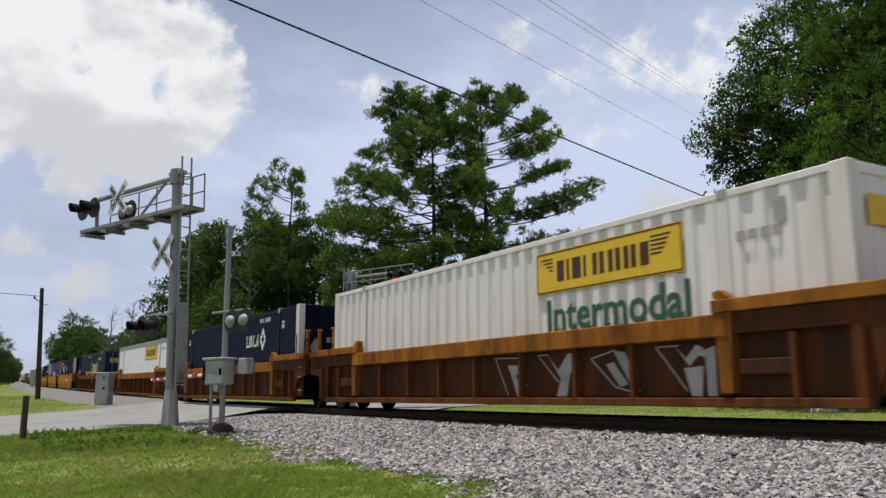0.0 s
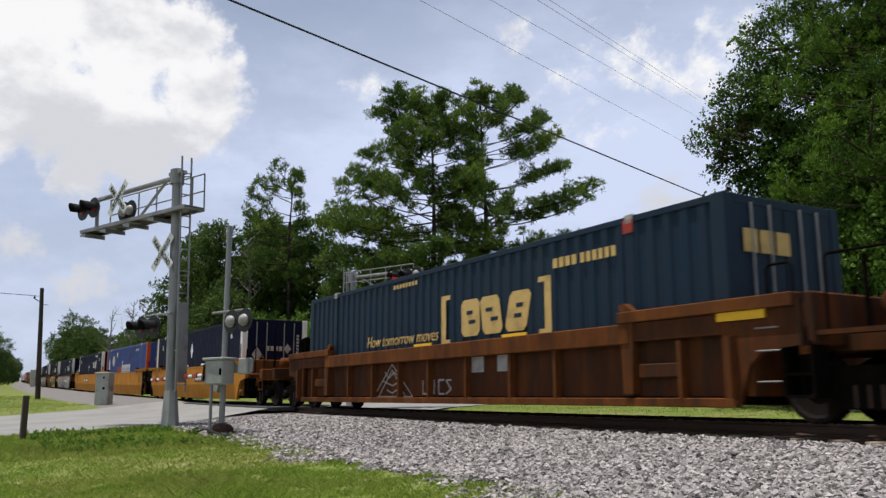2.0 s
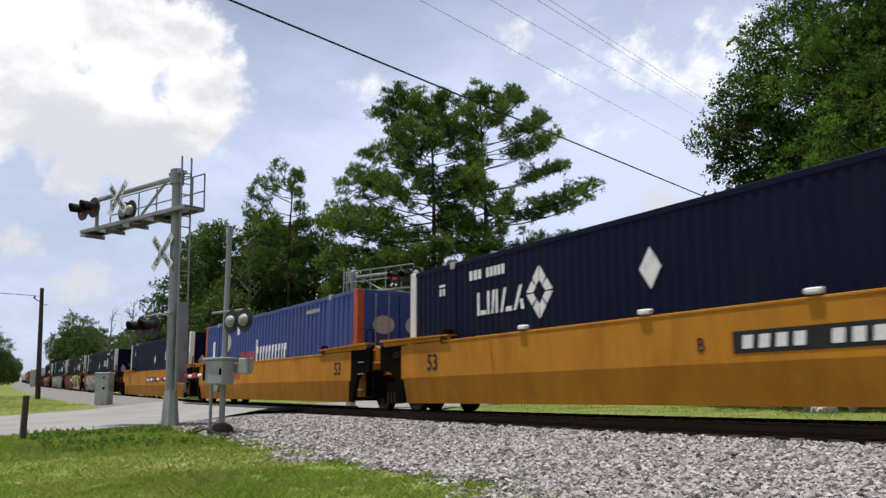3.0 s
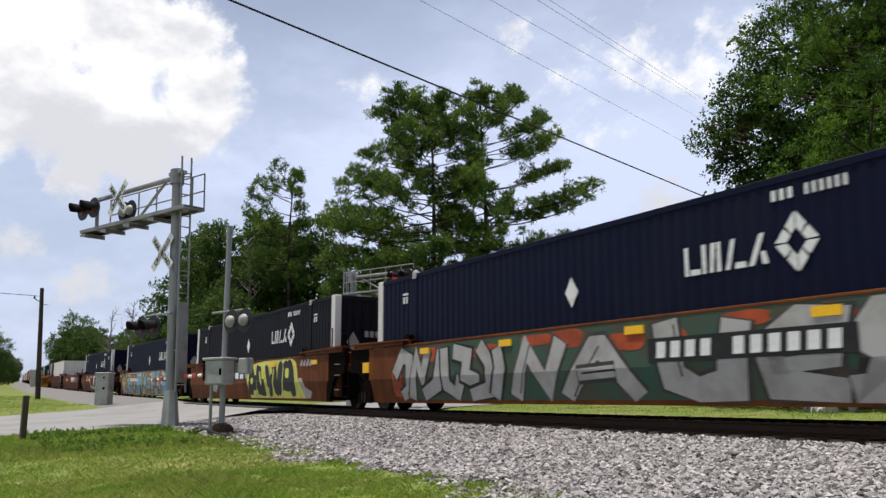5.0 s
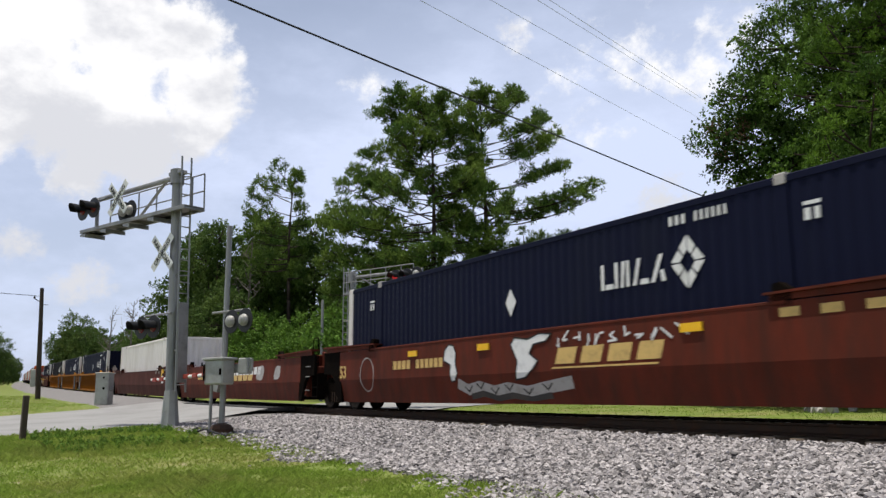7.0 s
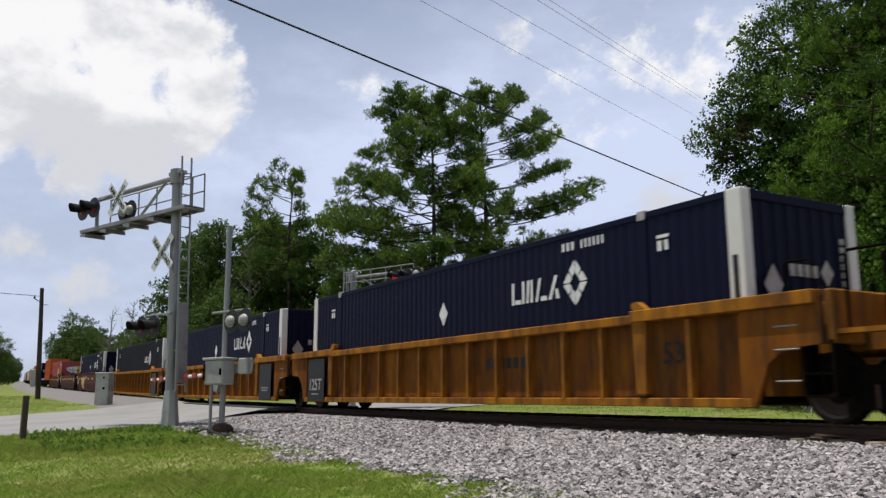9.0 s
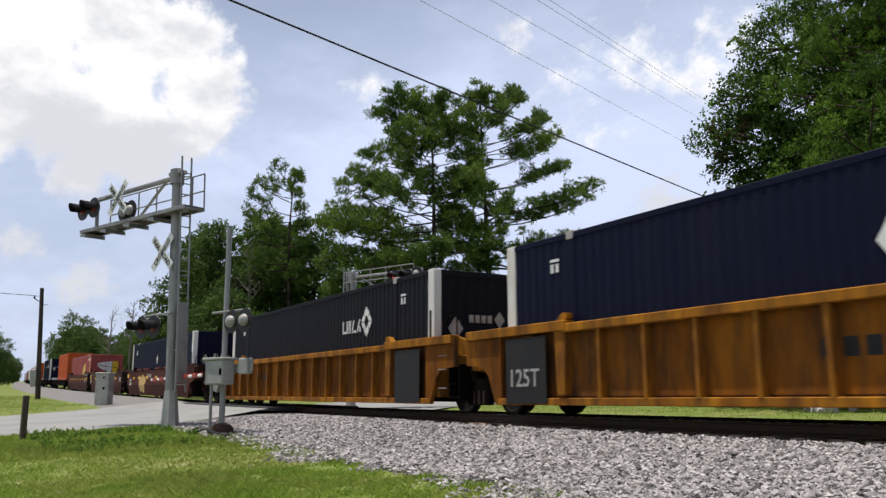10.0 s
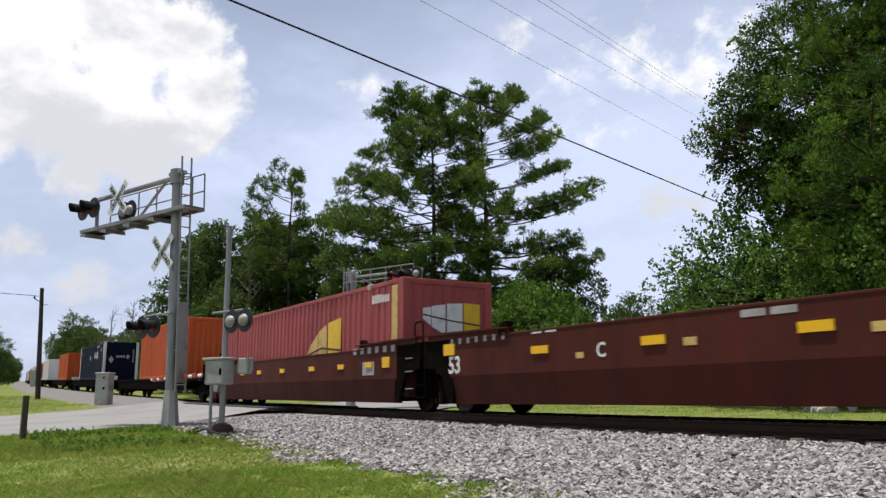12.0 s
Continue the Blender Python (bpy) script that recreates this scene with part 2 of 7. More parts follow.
RUST = (0.10, 0.045, 0.022)
M = {
    "yellow": surface("yellow_paint", (0.41, 0.165, 0.012), 0.7, 0, (0.15, 0.048, 0.010), 1.6, 0.75, 40, 0.1, 3.0, grime=0.9, shine=0.08),
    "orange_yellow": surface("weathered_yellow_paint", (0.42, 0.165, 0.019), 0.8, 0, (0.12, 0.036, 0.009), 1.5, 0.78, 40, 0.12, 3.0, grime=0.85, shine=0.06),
    "clean_yellow": surface("sunned_yellow_paint", (0.46, 0.195, 0.020), 0.75, 0, (0.34, 0.135, 0.016), 1.2, 0.5, 40, 0.05, 2.0, grime=0.22, shine=0.1),
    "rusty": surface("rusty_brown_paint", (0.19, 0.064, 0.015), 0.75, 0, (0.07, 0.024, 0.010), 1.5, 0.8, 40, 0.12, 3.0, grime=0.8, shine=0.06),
    # panel yellow: dirt plus the top chord's shade, both put into the colour
    "yellow_panel": surface("dirty_shaded_yellow_panel", (0.27, 0.098, 0.010), 0.8, 0, (0.12, 0.038, 0.008), 1.2, 0.85, 40, 0.1, 3.0, grime=1.0, shine=0.06),
    "redbrown": surface("red_brown_paint", (0.125, 0.025, 0.013), 0.65, 0, (0.07, 0.018, 0.011), 1.4, 0.6, 40, 0.06, 3.0, grime=0.6, shine=0.08),
    "brown": surface("brown_paint", (0.165, 0.052, 0.013), 0.65, 0, (0.085, 0.024, 0.010), 1.3, 0.6, 40, 0.06, 3.0, grime=0.6, shine=0.08),
    "boxcar_red": surface("oxide_red_paint", (0.088, 0.021, 0.014), 0.65, 0, (0.052, 0.015, 0.011), 1.4, 0.6, 40, 0.05, 3.0, grime=0.5, shine=0.08),
    # panel rust, its colour deepened to carry the shade of the recess
    "rust_panel": surface("rusted_shaded_panel", (0.125, 0.042, 0.014), 0.8, 0, (0.045, 0.019, 0.010), 1.5, 0.85, 40, 0.12, 3.0, grime=1.0, shine=0.05),
    "dark_rust": surface("grimy_red_brown_steel", (0.040, 0.015, 0.011), 0.8, 0, (0.020, 0.011, 0.008), 2.0, 0.7, 40, 0.12, grime=0.7, shine=0.05),
    "grime": surface("grimy_steel", (0.006, 0.005, 0.0042), 0.88, 0.0, (0.014, 0.009, 0.006), 5, 0.5, 60, 0.2, shine=0.01),
    "wheelsteel": surface("wheel_steel", (0.013, 0.011, 0.010), 0.7, 0.0, (0.018, 0.011, 0.008), 6, 0.6, 60, 0.1, shine=0.06),
    "navy": surface("navy_container_paint", (0.0042, 0.0058, 0.0215), 0.6, 0, (0.008, 0.010, 0.023), 0.9, 0.5, 50, 0.04, 4.0, shine=0.088),
    "charcoal": surface("dull_black_container_paint", (0.010, 0.010, 0.015), 0.65, 0, (0.016, 0.016, 0.020), 0.9, 0.5, 50, 0.04, 4.0, shine=0.08),
    "slate": surface("slate_blue_container_paint", (0.009, 0.026, 0.048), 0.6, 0, (0.018, 0.034, 0.050), 0.9, 0.6, 50, 0.04, 4.0, grime=0.25, shine=0.15),
    "blue": surface("blue_container_paint", (0.028, 0.055, 0.21), 0.55, 0, (0.035, 0.058, 0.15), 0.9, 0.5, 50, 0.04, 4.0, grime=0.2),
    "white": surface("white_container_paint", (0.80, 0.76, 0.72), 0.55, 0, (0.66, 0.61, 0.55), 1.1, 0.5, 50, 0.03, 6.0, grime=0.12),
    "offwhite": surface("chalky_white_panel", (0.82, 0.81, 0.80), 0.45, 0, (0.72, 0.70, 0.68), 1.1, 0.45, 50, 0.02, 6.0),
    "maroon": surface("faded_maroon_container_paint", (0.36, 0.070, 0.068), 0.6, 0, (0.24, 0.05, 0.055), 0.9, 0.5, 50, 0.04, 4.0, grime=0.25),
    "orange": surface("orange_container_paint", (0.50, 0.085, 0.014), 0.6, 0, (0.34, 0.06, 0.015), 0.9, 0.5, 50, 0.04, 4.0),
    "grey_trim": surface("grey_aluminium_trim", (0.30, 0.29, 0.28), 0.5, 0.4, (0.2, 0.19, 0.18), 3, 0.5),
    "post_white": surface("white_corner_post", (0.66, 0.64, 0.60), 0.5, 0, (0.42, 0.36, 0.28), 2.0, 0.4, 50, 0.03, 5.0),
    "mark_white": surface("white_marking", (0.72, 0.72, 0.70), 0.6, 0, (0.5, 0.5, 0.48), 4, 0.4),
    "mark_grey": surface("faded_marking", (0.38, 0.36, 0.34), 0.6, 0, (0.25, 0.23, 0.2), 5, 0.5),
    "mark_yellow": surface("yellow_marking", (0.74, 0.48, 0.03), 0.55, 0, (0.6, 0.36, 0.03), 3, 0.4),
    "mark_ochre": surface("ochre_marking", (0.62, 0.42, 0.14), 0.6, 0, (0.4, 0.27, 0.1), 5, 0.5),
    "mark_green": surface("dark_green_marking", (0.03, 0.10, 0.055), 0.55, 0, (0.05, 0.12, 0.07), 5, 0.4),
    "mark_brown": surface("dark_brown_marking", (0.07, 0.035, 0.015), 0.6),
    "mark_black": surface("black_marking", (0.012, 0.012, 0.012), 0.6, 0, (0.03, 0.025, 0.02), 5, 0.4),
    "mark_red": surface("red_marking", (0.32, 0.04, 0.025), 0.6),
    "reflector": surface("yellow_reflector", (0.85, 0.48, 0.01), 0.4, 0, (0.7, 0.36, 0.01), 6, 0.3),
    "spray_edge": surface("smoky_spray_paint", (0.035, 0.034, 0.032), 0.65, 0, (0.07, 0.055, 0.045), 2.2, 0.6),
    "spray_silver": surface("silver_spray_paint", (0.40, 0.39, 0.37), 0.6, 0.1, (0.25, 0.235, 0.21), 1.6, 0.6),
    "spray_gold": surface("gold_spray_paint", (0.24, 0.13, 0.035), 0.5, 0.1, (0.15, 0.08, 0.03), 1.8, 0.6),
    "spray_cyan": surface("light_blue_spray_paint", (0.10, 0.33, 0.46), 0.6, 0, (0.20, 0.38, 0.44), 1.8, 0.6),
    "spray_green": surface("dark_green_spray_paint", (0.030, 0.085, 0.055), 0.65, 0, (0.075, 0.055, 0.035), 1.8, 0.8),
    "spray_red": surface("orange_red_spray_paint", (0.42, 0.07, 0.018), 0.65, 0, (0.13, 0.035, 0.015), 2.5, 0.7),
    "spray_lime": surface("yellow_green_spray_paint", (0.62, 0.62, 0.12), 0.55),
    "alu": surface("galvanised_steel", (0.28, 0.28, 0.275), 0.5, 0.5, (0.18, 0.175, 0.17), 2.0, 0.6, 60, 0.06, 4.0),
    "alu_light": surface("silver_painted_box", (0.36, 0.36, 0.34), 0.5, 0.3, (0.24, 0.23, 0.21), 2.5, 0.5),
    "black": surface("black_hood_paint", (0.012, 0.012, 0.013), 0.45, 0, (0.025, 0.025, 0.025), 6, 0.4),
    "red_lens": surface("red_lens", (0.12, 0.004, 0.006), 0.25),
    "red_lit": glow("lit_red_lens", (0.55, 0.02, 0.02), 0.35),
    "wood": surface("weathered_pole_wood", (0.045, 0.033, 0.026), 0.85, 0, (0.08, 0.062, 0.05), 3.0, 0.6, 80, 0.4, 8.0),
    "postwood": surface("weathered_post_wood", (0.075, 0.055, 0.042), 0.85, 0, (0.13, 0.1, 0.08), 4.0, 0.6, 80, 0.4, 8.0),
    "tie": surface("tie_wood", (0.14, 0.10, 0.07), 0.9, 0, (0.30, 0.24, 0.17), 4.0, 0.6, 70, 0.5, 1.0, 0.25),
    "rail": surface("rail_steel", (0.055, 0.035, 0.025), 0.75, 0.2, RUST, 6, 0.5, 60, 0.2),
    "railhead": surface("worn_rail_head", (0.34, 0.32, 0.30), 0.25, 0.9, (0.22, 0.2, 0.19), 4, 0.4),
    "cable": surface("black_cable", (0.02, 0.02, 0.022), 0.6),
    "cable_far": surface("bare_conductor", (0.5, 0.51, 0.55), 0.5, 0.4),
    "concrete": surface("concrete", (0.33, 0.31, 0.28), 0.85, 0, (0.22, 0.2, 0.18), 3, 0.6, 60, 0.3),
    "rock": surface("pale_rubble", (0.42, 0.40, 0.37), 0.9, 0, (0.3, 0.28, 0.25), 3, 0.6, 40, 0.4),
    "asphalt": surface("worn_asphalt", (0.25, 0.247, 0.24), 0.9, 0, (0.19, 0.185, 0.18), 0.5, 0.6, 90, 0.25),
    "asphalt_patch": surface("cracked_dark_asphalt", (0.05, 0.05, 0.05), 0.9, 0, (0.08, 0.08, 0.08), 1.0, 0.6, 60, 0.4),
    "gravel": surface("pale_gravel", (0.20, 0.19, 0.185), 0.95, 0, (0.10, 0.092, 0.088), 30.0, 0.7, 22.0, 0.9),
    "stones": surface("granite_ballast", (0.285, 0.266, 0.262), 0.9, 0, (0.155, 0.139, 0.134), 14.0, 0.5, 60.0, 0.3, 1.0, 0.72, True),
    "soil": turf("sandy_grass_soil", (0.135, 0.175, 0.038), (0.215, 0.198, 0.078), (0.38, 0.33, 0.24), False),
    "blades": turf("grass_blades", (0.190, 0.275, 0.042), (0.275, 0.290, 0.082), (0.36, 0.32, 0.15), True),
    "dry_leaves": leafy("withered_leaves", (0.11, 0.065, 0.035), (0.16, 0.10, 0.055), 0.4),
    "weeds": leafy("weed_leaves", (0.095, 0.175, 0.028), (0.15, 0.24, 0.04), 0.4),
    "dirt": surface("dark_soil", (0.06, 0.045, 0.03), 0.95, 0, (0.14, 0.11, 0.07), 6, 0.5, 30, 0.5, shine=0.1),
    "bark": surface("pine_bark", (0.040, 0.030, 0.025), 0.9, 0, (0.08, 0.06, 0.048), 3, 0.6, 30, 0.6, 3.0, shine=0.1),
    "deadwood": surface("grey_dead_wood", (0.16, 0.14, 0.12), 0.9, 0, (0.1, 0.085, 0.075), 3, 0.6, 30, 0.3),
    "young_needles": leafy("young_pine_needles", (0.038, 0.082, 0.012), (0.105, 0.19, 0.021), 0.5),
    "needles": leafy("pine_needles", (0.056, 0.108, 0.022), (0.135, 0.20, 0.034), 0.5),
    "leaves": leafy("oak_leaves", (0.030, 0.060, 0.014), (0.066, 0.118, 0.020), 0.5),
    "bright_leaves": leafy("young_leaves", (0.075, 0.150, 0.022), (0.125, 0.220, 0.033), 0.4),
    "far_leaves": leafy("woodland_leaves", (0.055, 0.10, 0.024), (0.10, 0.15, 0.034), 0.4),
}


# ---- geometry helpers ----
class Shape:
    """Collects vertices and faces of one mesh."""

    def __init__(self):
        self.v, self.f = [], []

    def add(self, verts, faces):
        k = len(self.v)
        self.v += [tuple(p) for p in verts]
        self.f += [tuple(i + k for i in face) for face in faces]
        return self

    def box(self, x0, x1, y0, y1, z0, z1, c=0.0):
        if c <= 0:
            v = [(x, y, z) for x in (x0, x1) for y in (y0, y1) for z in (z0, z1)]
            return self.add(v, [(0, 1, 3, 2), (4, 6, 7, 5), (0, 4, 5, 1), (2, 3, 7, 6), (0, 2, 6, 4), (1, 5, 7, 3)])
        bm = bmesh.new()
        bmesh.ops.create_cube(bm, size=1.0)
        for v in bm.verts:
            v.co = ((x0 + x1) / 2 + v.co.x * (x1 - x0), (y0 + y1) / 2 + v.co.y * (y1 - y0), (z0 + z1) / 2 + v.co.z * (z1 - z0))
        bmesh.ops.bevel(bm, geom=bm.edges[:], offset=c, segments=1, affect="EDGES")
        return self.take(bm)

    def take(self, bm):
        bm.verts.index_update()
        self.add([v.co[:] for v in bm.verts], [[v.index for v in f.verts] for f in bm.faces])
        bm.free()
        return self

    def slab(self, pts, y0, y1):
        """A plate of outline pts (x, z) between y0 and y1."""
        n = len(pts)
        v = [(x, y0, z) for x, z in pts] + [(x, y1, z) for x, z in pts]
        f = [tuple(range(n)), tuple(range(2 * n - 1, n - 1, -1))]
        f += [(i, i + n, (i + 1) % n + n, (i + 1) % n) for i in range(n)]
        return self.add(v, f)

    def run(self, section, xs):
        """A closed section of (y, z) carried along x."""
        n = len(section)
        v = [(x, y, z) for x in xs for y, z in section]
        f = [(j * n + i, j * n + (i + 1) % n, (j + 1) * n + (i + 1) % n, (j + 1) * n + i) for j in range(len(xs) - 1) for i in range(n)]
        f += [tuple(range(n - 1, -1, -1)), tuple((len(xs) - 1) * n + i for i in range(n))]
        return self.add(v, f)

    def rod(self, a, b, r, r2=None, n=8):
        a, b = Vector(a), Vector(b)
        r2 = r if r2 is None else r2
        d = (b - a).normalized()
        s = d.orthogonal().normalized()
        u = d.cross(s)
        ring = [(math.cos(6.28318 * i / n), math.sin(6.28318 * i / n)) for i in range(n)]
        v = [a + (s * c + u * w) * r for c, w in ring] + [b + (s * c + u * w) * r2 for c, w in ring]
        f = [(i, (i + 1) % n, (i + 1) % n + n, i + n) for i in range(n)] + [tuple(range(n - 1, -1, -1)), tuple(range(n, 2 * n))]
        return self.add(v, f)

    def tube(self, pts, r, n=6):
        pts = [Vector(p) for p in pts]
        v, f = [], []
        for i, p in enumerate(pts):
            d = (pts[min(i + 1, len(pts) - 1)] - pts[max(i - 1, 0)]).normalized()
            s = d.cross(Vector((0.13, 0.21, 0.97))).normalized()
            u = d.cross(s)
            v += [p + (s * math.cos(6.28318 * k / n) + u * math.sin(6.28318 * k / n)) * r for k in range(n)]
        f = [(i * n + k, i * n + (k + 1) % n, (i + 1) * n + (k + 1) % n, (i + 1) * n + k) for i in range(len(pts) - 1) for k in range(n)]
        f += [tuple(range(n - 1, -1, -1)), tuple((len(pts) - 1) * n + k for k in range(n))]
        return self.add(v, f)

    def lathe(self, profile, axis=(0, 1, 0), at=(0, 0, 0), n=20):
        """profile of (along the axis, radius), turned round the axis."""
        d = Vector(axis).normalized()
        s = d.orthogonal().normalized()
        u = d.cross(s)
        k = len(profile)
        v, f = [], []
        for i in range(n):
            c, w = math.cos(6.28318 * i / n), math.sin(6.28318 * i / n)
            v += [Vector(at) + d * h + (s * c + u * w) * r for h, r in profile]
        for i in range(n):
            j = (i + 1) % n
            f += [(i * k + m, j * k + m, j * k + m + 1, i * k + m + 1) for m in range(k - 1)]
        return self.add(v, f)

    def flat(self, polys, y, depth=0.004):
        for pts in polys:
            self.slab(pts, y, y + depth)
        return self

    def mesh(self, name, material, smooth=False):
        me = bpy.data.meshes.new(name)
        me.from_pydata(self.v, [], self.f)
        bm = bmesh.new()
        bm.from_mesh(me)
        bmesh.ops.recalc_face_normals(bm, faces=bm.faces[:])
        bm.to_mesh(me)
        bm.free()
        if smooth:
            me.shade_smooth()
        me.materials.append(material)
        return me


def raw_mesh(name, verts, faces, material, smooth=False):
    me = bpy.data.meshes.new(name)
    me.from_pydata(verts, [], faces)
    if smooth:
        me.shade_smooth()
    me.materials.append(material)
    return me


def part(name, shape, material, parent, label="", place=None, smooth=False):
    """One mesh object under a thing or a part; shape may be a Shape or a mesh shared with other parts."""
    me = shape if isinstance(shape, bpy.types.Mesh) else shape.mesh(name, M[material], smooth)
    ob = new(name, me)
    ob.parent = parent
    if place is not None:
        ob.matrix_basis = place
    return tagged(ob, label) if label else ob


def thing(name, label, category, group="", place=None, kind=""):
    ob = new(name)
    ob.empty_display_size = 0.3
    if place is not None:
        ob.matrix_basis = place
    return tagged(ob, label, category, group, kind)


SHARED = {}


def shared(key, material, make, smooth=False):
    """A mesh that alike parts share."""
    if (key, material) not in SHARED:
        SHARED[key, material] = make().mesh(key if isinstance(key, str) else str(key[0]), M[material], smooth)
    return SHARED[key, material]


def letters(text, size, x, z, y, material, parent, name="lettering", label="", bold=0.0, shear=0.0, turn=0.0, depth=0.003):
    """Words in the built-in font on a face that looks towards -y, from x on, with their foot at z; turn about the upright axis."""
    cu = bpy.data.curves.new(name, "FONT")
    cu.body, cu.size, cu.offset, cu.extrude, cu.shear, cu.resolution_u = text, size, bold, depth, shear, 3
    ob = bpy.data.objects.new(name, cu)
    me = bpy.data.meshes.new_from_object(ob)
    bpy.data.objects.remove(ob)
    bpy.data.curves.remove(cu)
    me.materials.clear()
    me.materials.append(M[material])
    out = new(name, me)
    out.parent = parent
    out.matrix_basis = pose(x, y, z, 90, 0, turn)
    return tagged(out, label) if label else out


# ---- lie of the land ----
def rise(x):
    d = max(-x, 0.0)
    return 1.9e-4 * d * d if d < 60 else 0.684 + 0.0228 * (d - 60)


def bend(x):
    d = max(-x, 0.0)
    return 1.5e-4 * d * d if d < 200 else 6.0 + 0.06 * (d - 200)


def ease(v, lo, hi):
    k = min(max((v - lo) / (hi - lo), 0.0), 1.0)
    return k * k * (3 - 2 * k)


def ramp_line(v, *pairs):
    for (a, b), (c, d) in zip(pairs, pairs[1:]):
        if v <= c:
            return b + (d - b) * max(v - a, 0) / (c - a)
    return pairs[-1][1]


def land(x, y):
    """Height of the ground beside the line."""
    off = y - bend(x)
    d = abs(off)
    if off < 0:
        low = ramp_line(d, (0, -0.25), (1.5, -0.22), (2.2, -0.30), (5.9, -0.66), (10, -0.74), (30, -0.9))
        high = ramp_line(d, (0, -0.25), (1.6, -0.20), (2.4, -0.20), (5.5, -0.44), (9, -0.58), (30, -0.9))
        k = ease(-x, 11, 18)
        h = low + (high - low) * k
        if x < -33:
            h += 0.3 * ease(-x, 33, 42)
    else:
        h = ramp_line(d, (0, -0.25), (1.5, -0.22), (2.2, -0.30), (3.6, -0.42), (7, -0.14), (12, 0.02), (30, 0.10), (80, 0.6))
    return rise(x) + h


def on_line(x, up=0.0):
    """The pose of a thing on the rails at x."""
    e = 0.5
    yaw = math.degrees(math.atan2(bend(x + e) - bend(x - e), 2 * e))
    pitch = math.degrees(math.atan2(rise(x + e) - rise(x - e), 2 * e))
    return pose(x, bend(x), rise(x) + up, 0, -pitch, yaw)


# ---- ground, road and track ----
def grid_sheet(name, xs, ys, height, material, label, category="ground"):
    v = [(x, y, height(x, y)) for x in xs for y in ys]
    n = len(ys)
    f = [(i * n + j, (i + 1) * n + j, (i + 1) * n + j + 1, i * n + j + 1) for i in range(len(xs) - 1) for j in range(n - 1)]
    return tagged(new(name, raw_mesh(name, v, f, M[material], True)), label, category, kind="structure")


def spaced(*runs):
    out = []
    for a, b, step in runs:
        out += list(np.arange(a, b - 1e-6, step))
    return [float(v) for v in out] + [float(runs[-1][1])]


def rough_land(x, y):
    d = abs(y - bend(x))
    h = land(x, y) + 0.05 * noise.noise(Vector((x * 0.5, y * 0.5, 0))) * ease(d, 5.5, 8)
    if d < 5.2:
        h -= 0.07
    if road_side(x, y) > -0.3:
        h -= 0.05
    return h


ROAD_FOOT, ROAD_WAY = Vector((-26.2, -1.5)), Vector((-0.375, 0.927))
ROAD_NORMAL = Vector((-0.927, -0.375))
ROAD_WIDTH = 12.5


def road_side(x, y):
    """Positive on the road: the distance to its nearer edge."""
    s = (Vector((x, y)) - ROAD_FOOT).dot(ROAD_NORMAL)
    return min(s, ROAD_WIDTH - s)


def build_ground():
    xs = spaced((-1500, -500, 100), (-500, -120, 20), (-120, -40, 4), (-40, 2, 0.7), (2, 40, 4), (40, 400, 60), (400, 1500, 220))
    ys = spaced((-1500, -200, 130), (-200, -40, 20), (-40, -14, 3), (-14, 14, 0.6), (14, 60, 4), (60, 200, 20), (200, 1500, 130))
    grid_sheet("ground", xs, ys, rough_land, "soil", "rough green grass with bare sandy patches beside the railway")
    # bed of ballast along the line
    v, f = [], []
    offs = (-5.95, -5.2, -4.2, -3.2, -2.3, -1.6, 0.0, 1.6, 2.4, 3.6, 4.6)
    xs = spaced((-620, -120, 20), (-120, -40, 4), (-40, 20, 0.8), (20, 120, 20))
    for x in xs:
        for k, o in enumerate(offs):
            wob = (0.4 * noise.noise(Vector((x * 0.35, o, 3))) + 0.35 * noise.noise(Vector((x * 1.1, o, 9)))) if k in (0, len(offs) - 1) else 0
            oo = o + wob
            v.append((x, bend(x) + oo, land(x, bend(x) + oo) - (0.11 if k in (0, len(offs) - 1) else 0.0)))
    n = len(offs)
    f = [(i * n + j, (i + 1) * n + j, (i + 1) * n + j + 1, i * n + j + 1) for i in range(len(xs) - 1) for j in range(n - 1)]
    tagged(new("ballast_bed", raw_mesh("ballast_bed", v, f, M["gravel"], True)), "pale grey crushed stone bed under the rails", "ballast", kind="structure")
    # road over the line
    v = []
    cols = spaced((0, ROAD_WIDTH, 0.75))
    rows = spaced((-60, -12, 4), (-12, 14, 0.5), (14, 90, 4))
    for s in rows:
        for c in cols:
            p = ROAD_FOOT + ROAD_WAY * s + ROAD_NORMAL * c
            off = abs(p.y - bend(p.x))
            z = rise(p.x) - 0.01 if off < 1.7 else max(land(p.x, p.y) + 0.015, rise(p.x) - 0.01 - 0.13 * (off - 1.7))
            v.append((p.x, p.y, z))
    n = len(cols)
    f = [(i * n + j, (i + 1) * n + j, (i + 1) * n + j + 1, i * n + j + 1) for i in range(len(rows) - 1) for j in range(n - 1)]
    tagged(new("road", raw_mesh("road", v, f, M["asphalt"], True)), "worn pale grey asphalt road crossing the railway", "road", kind="structure")


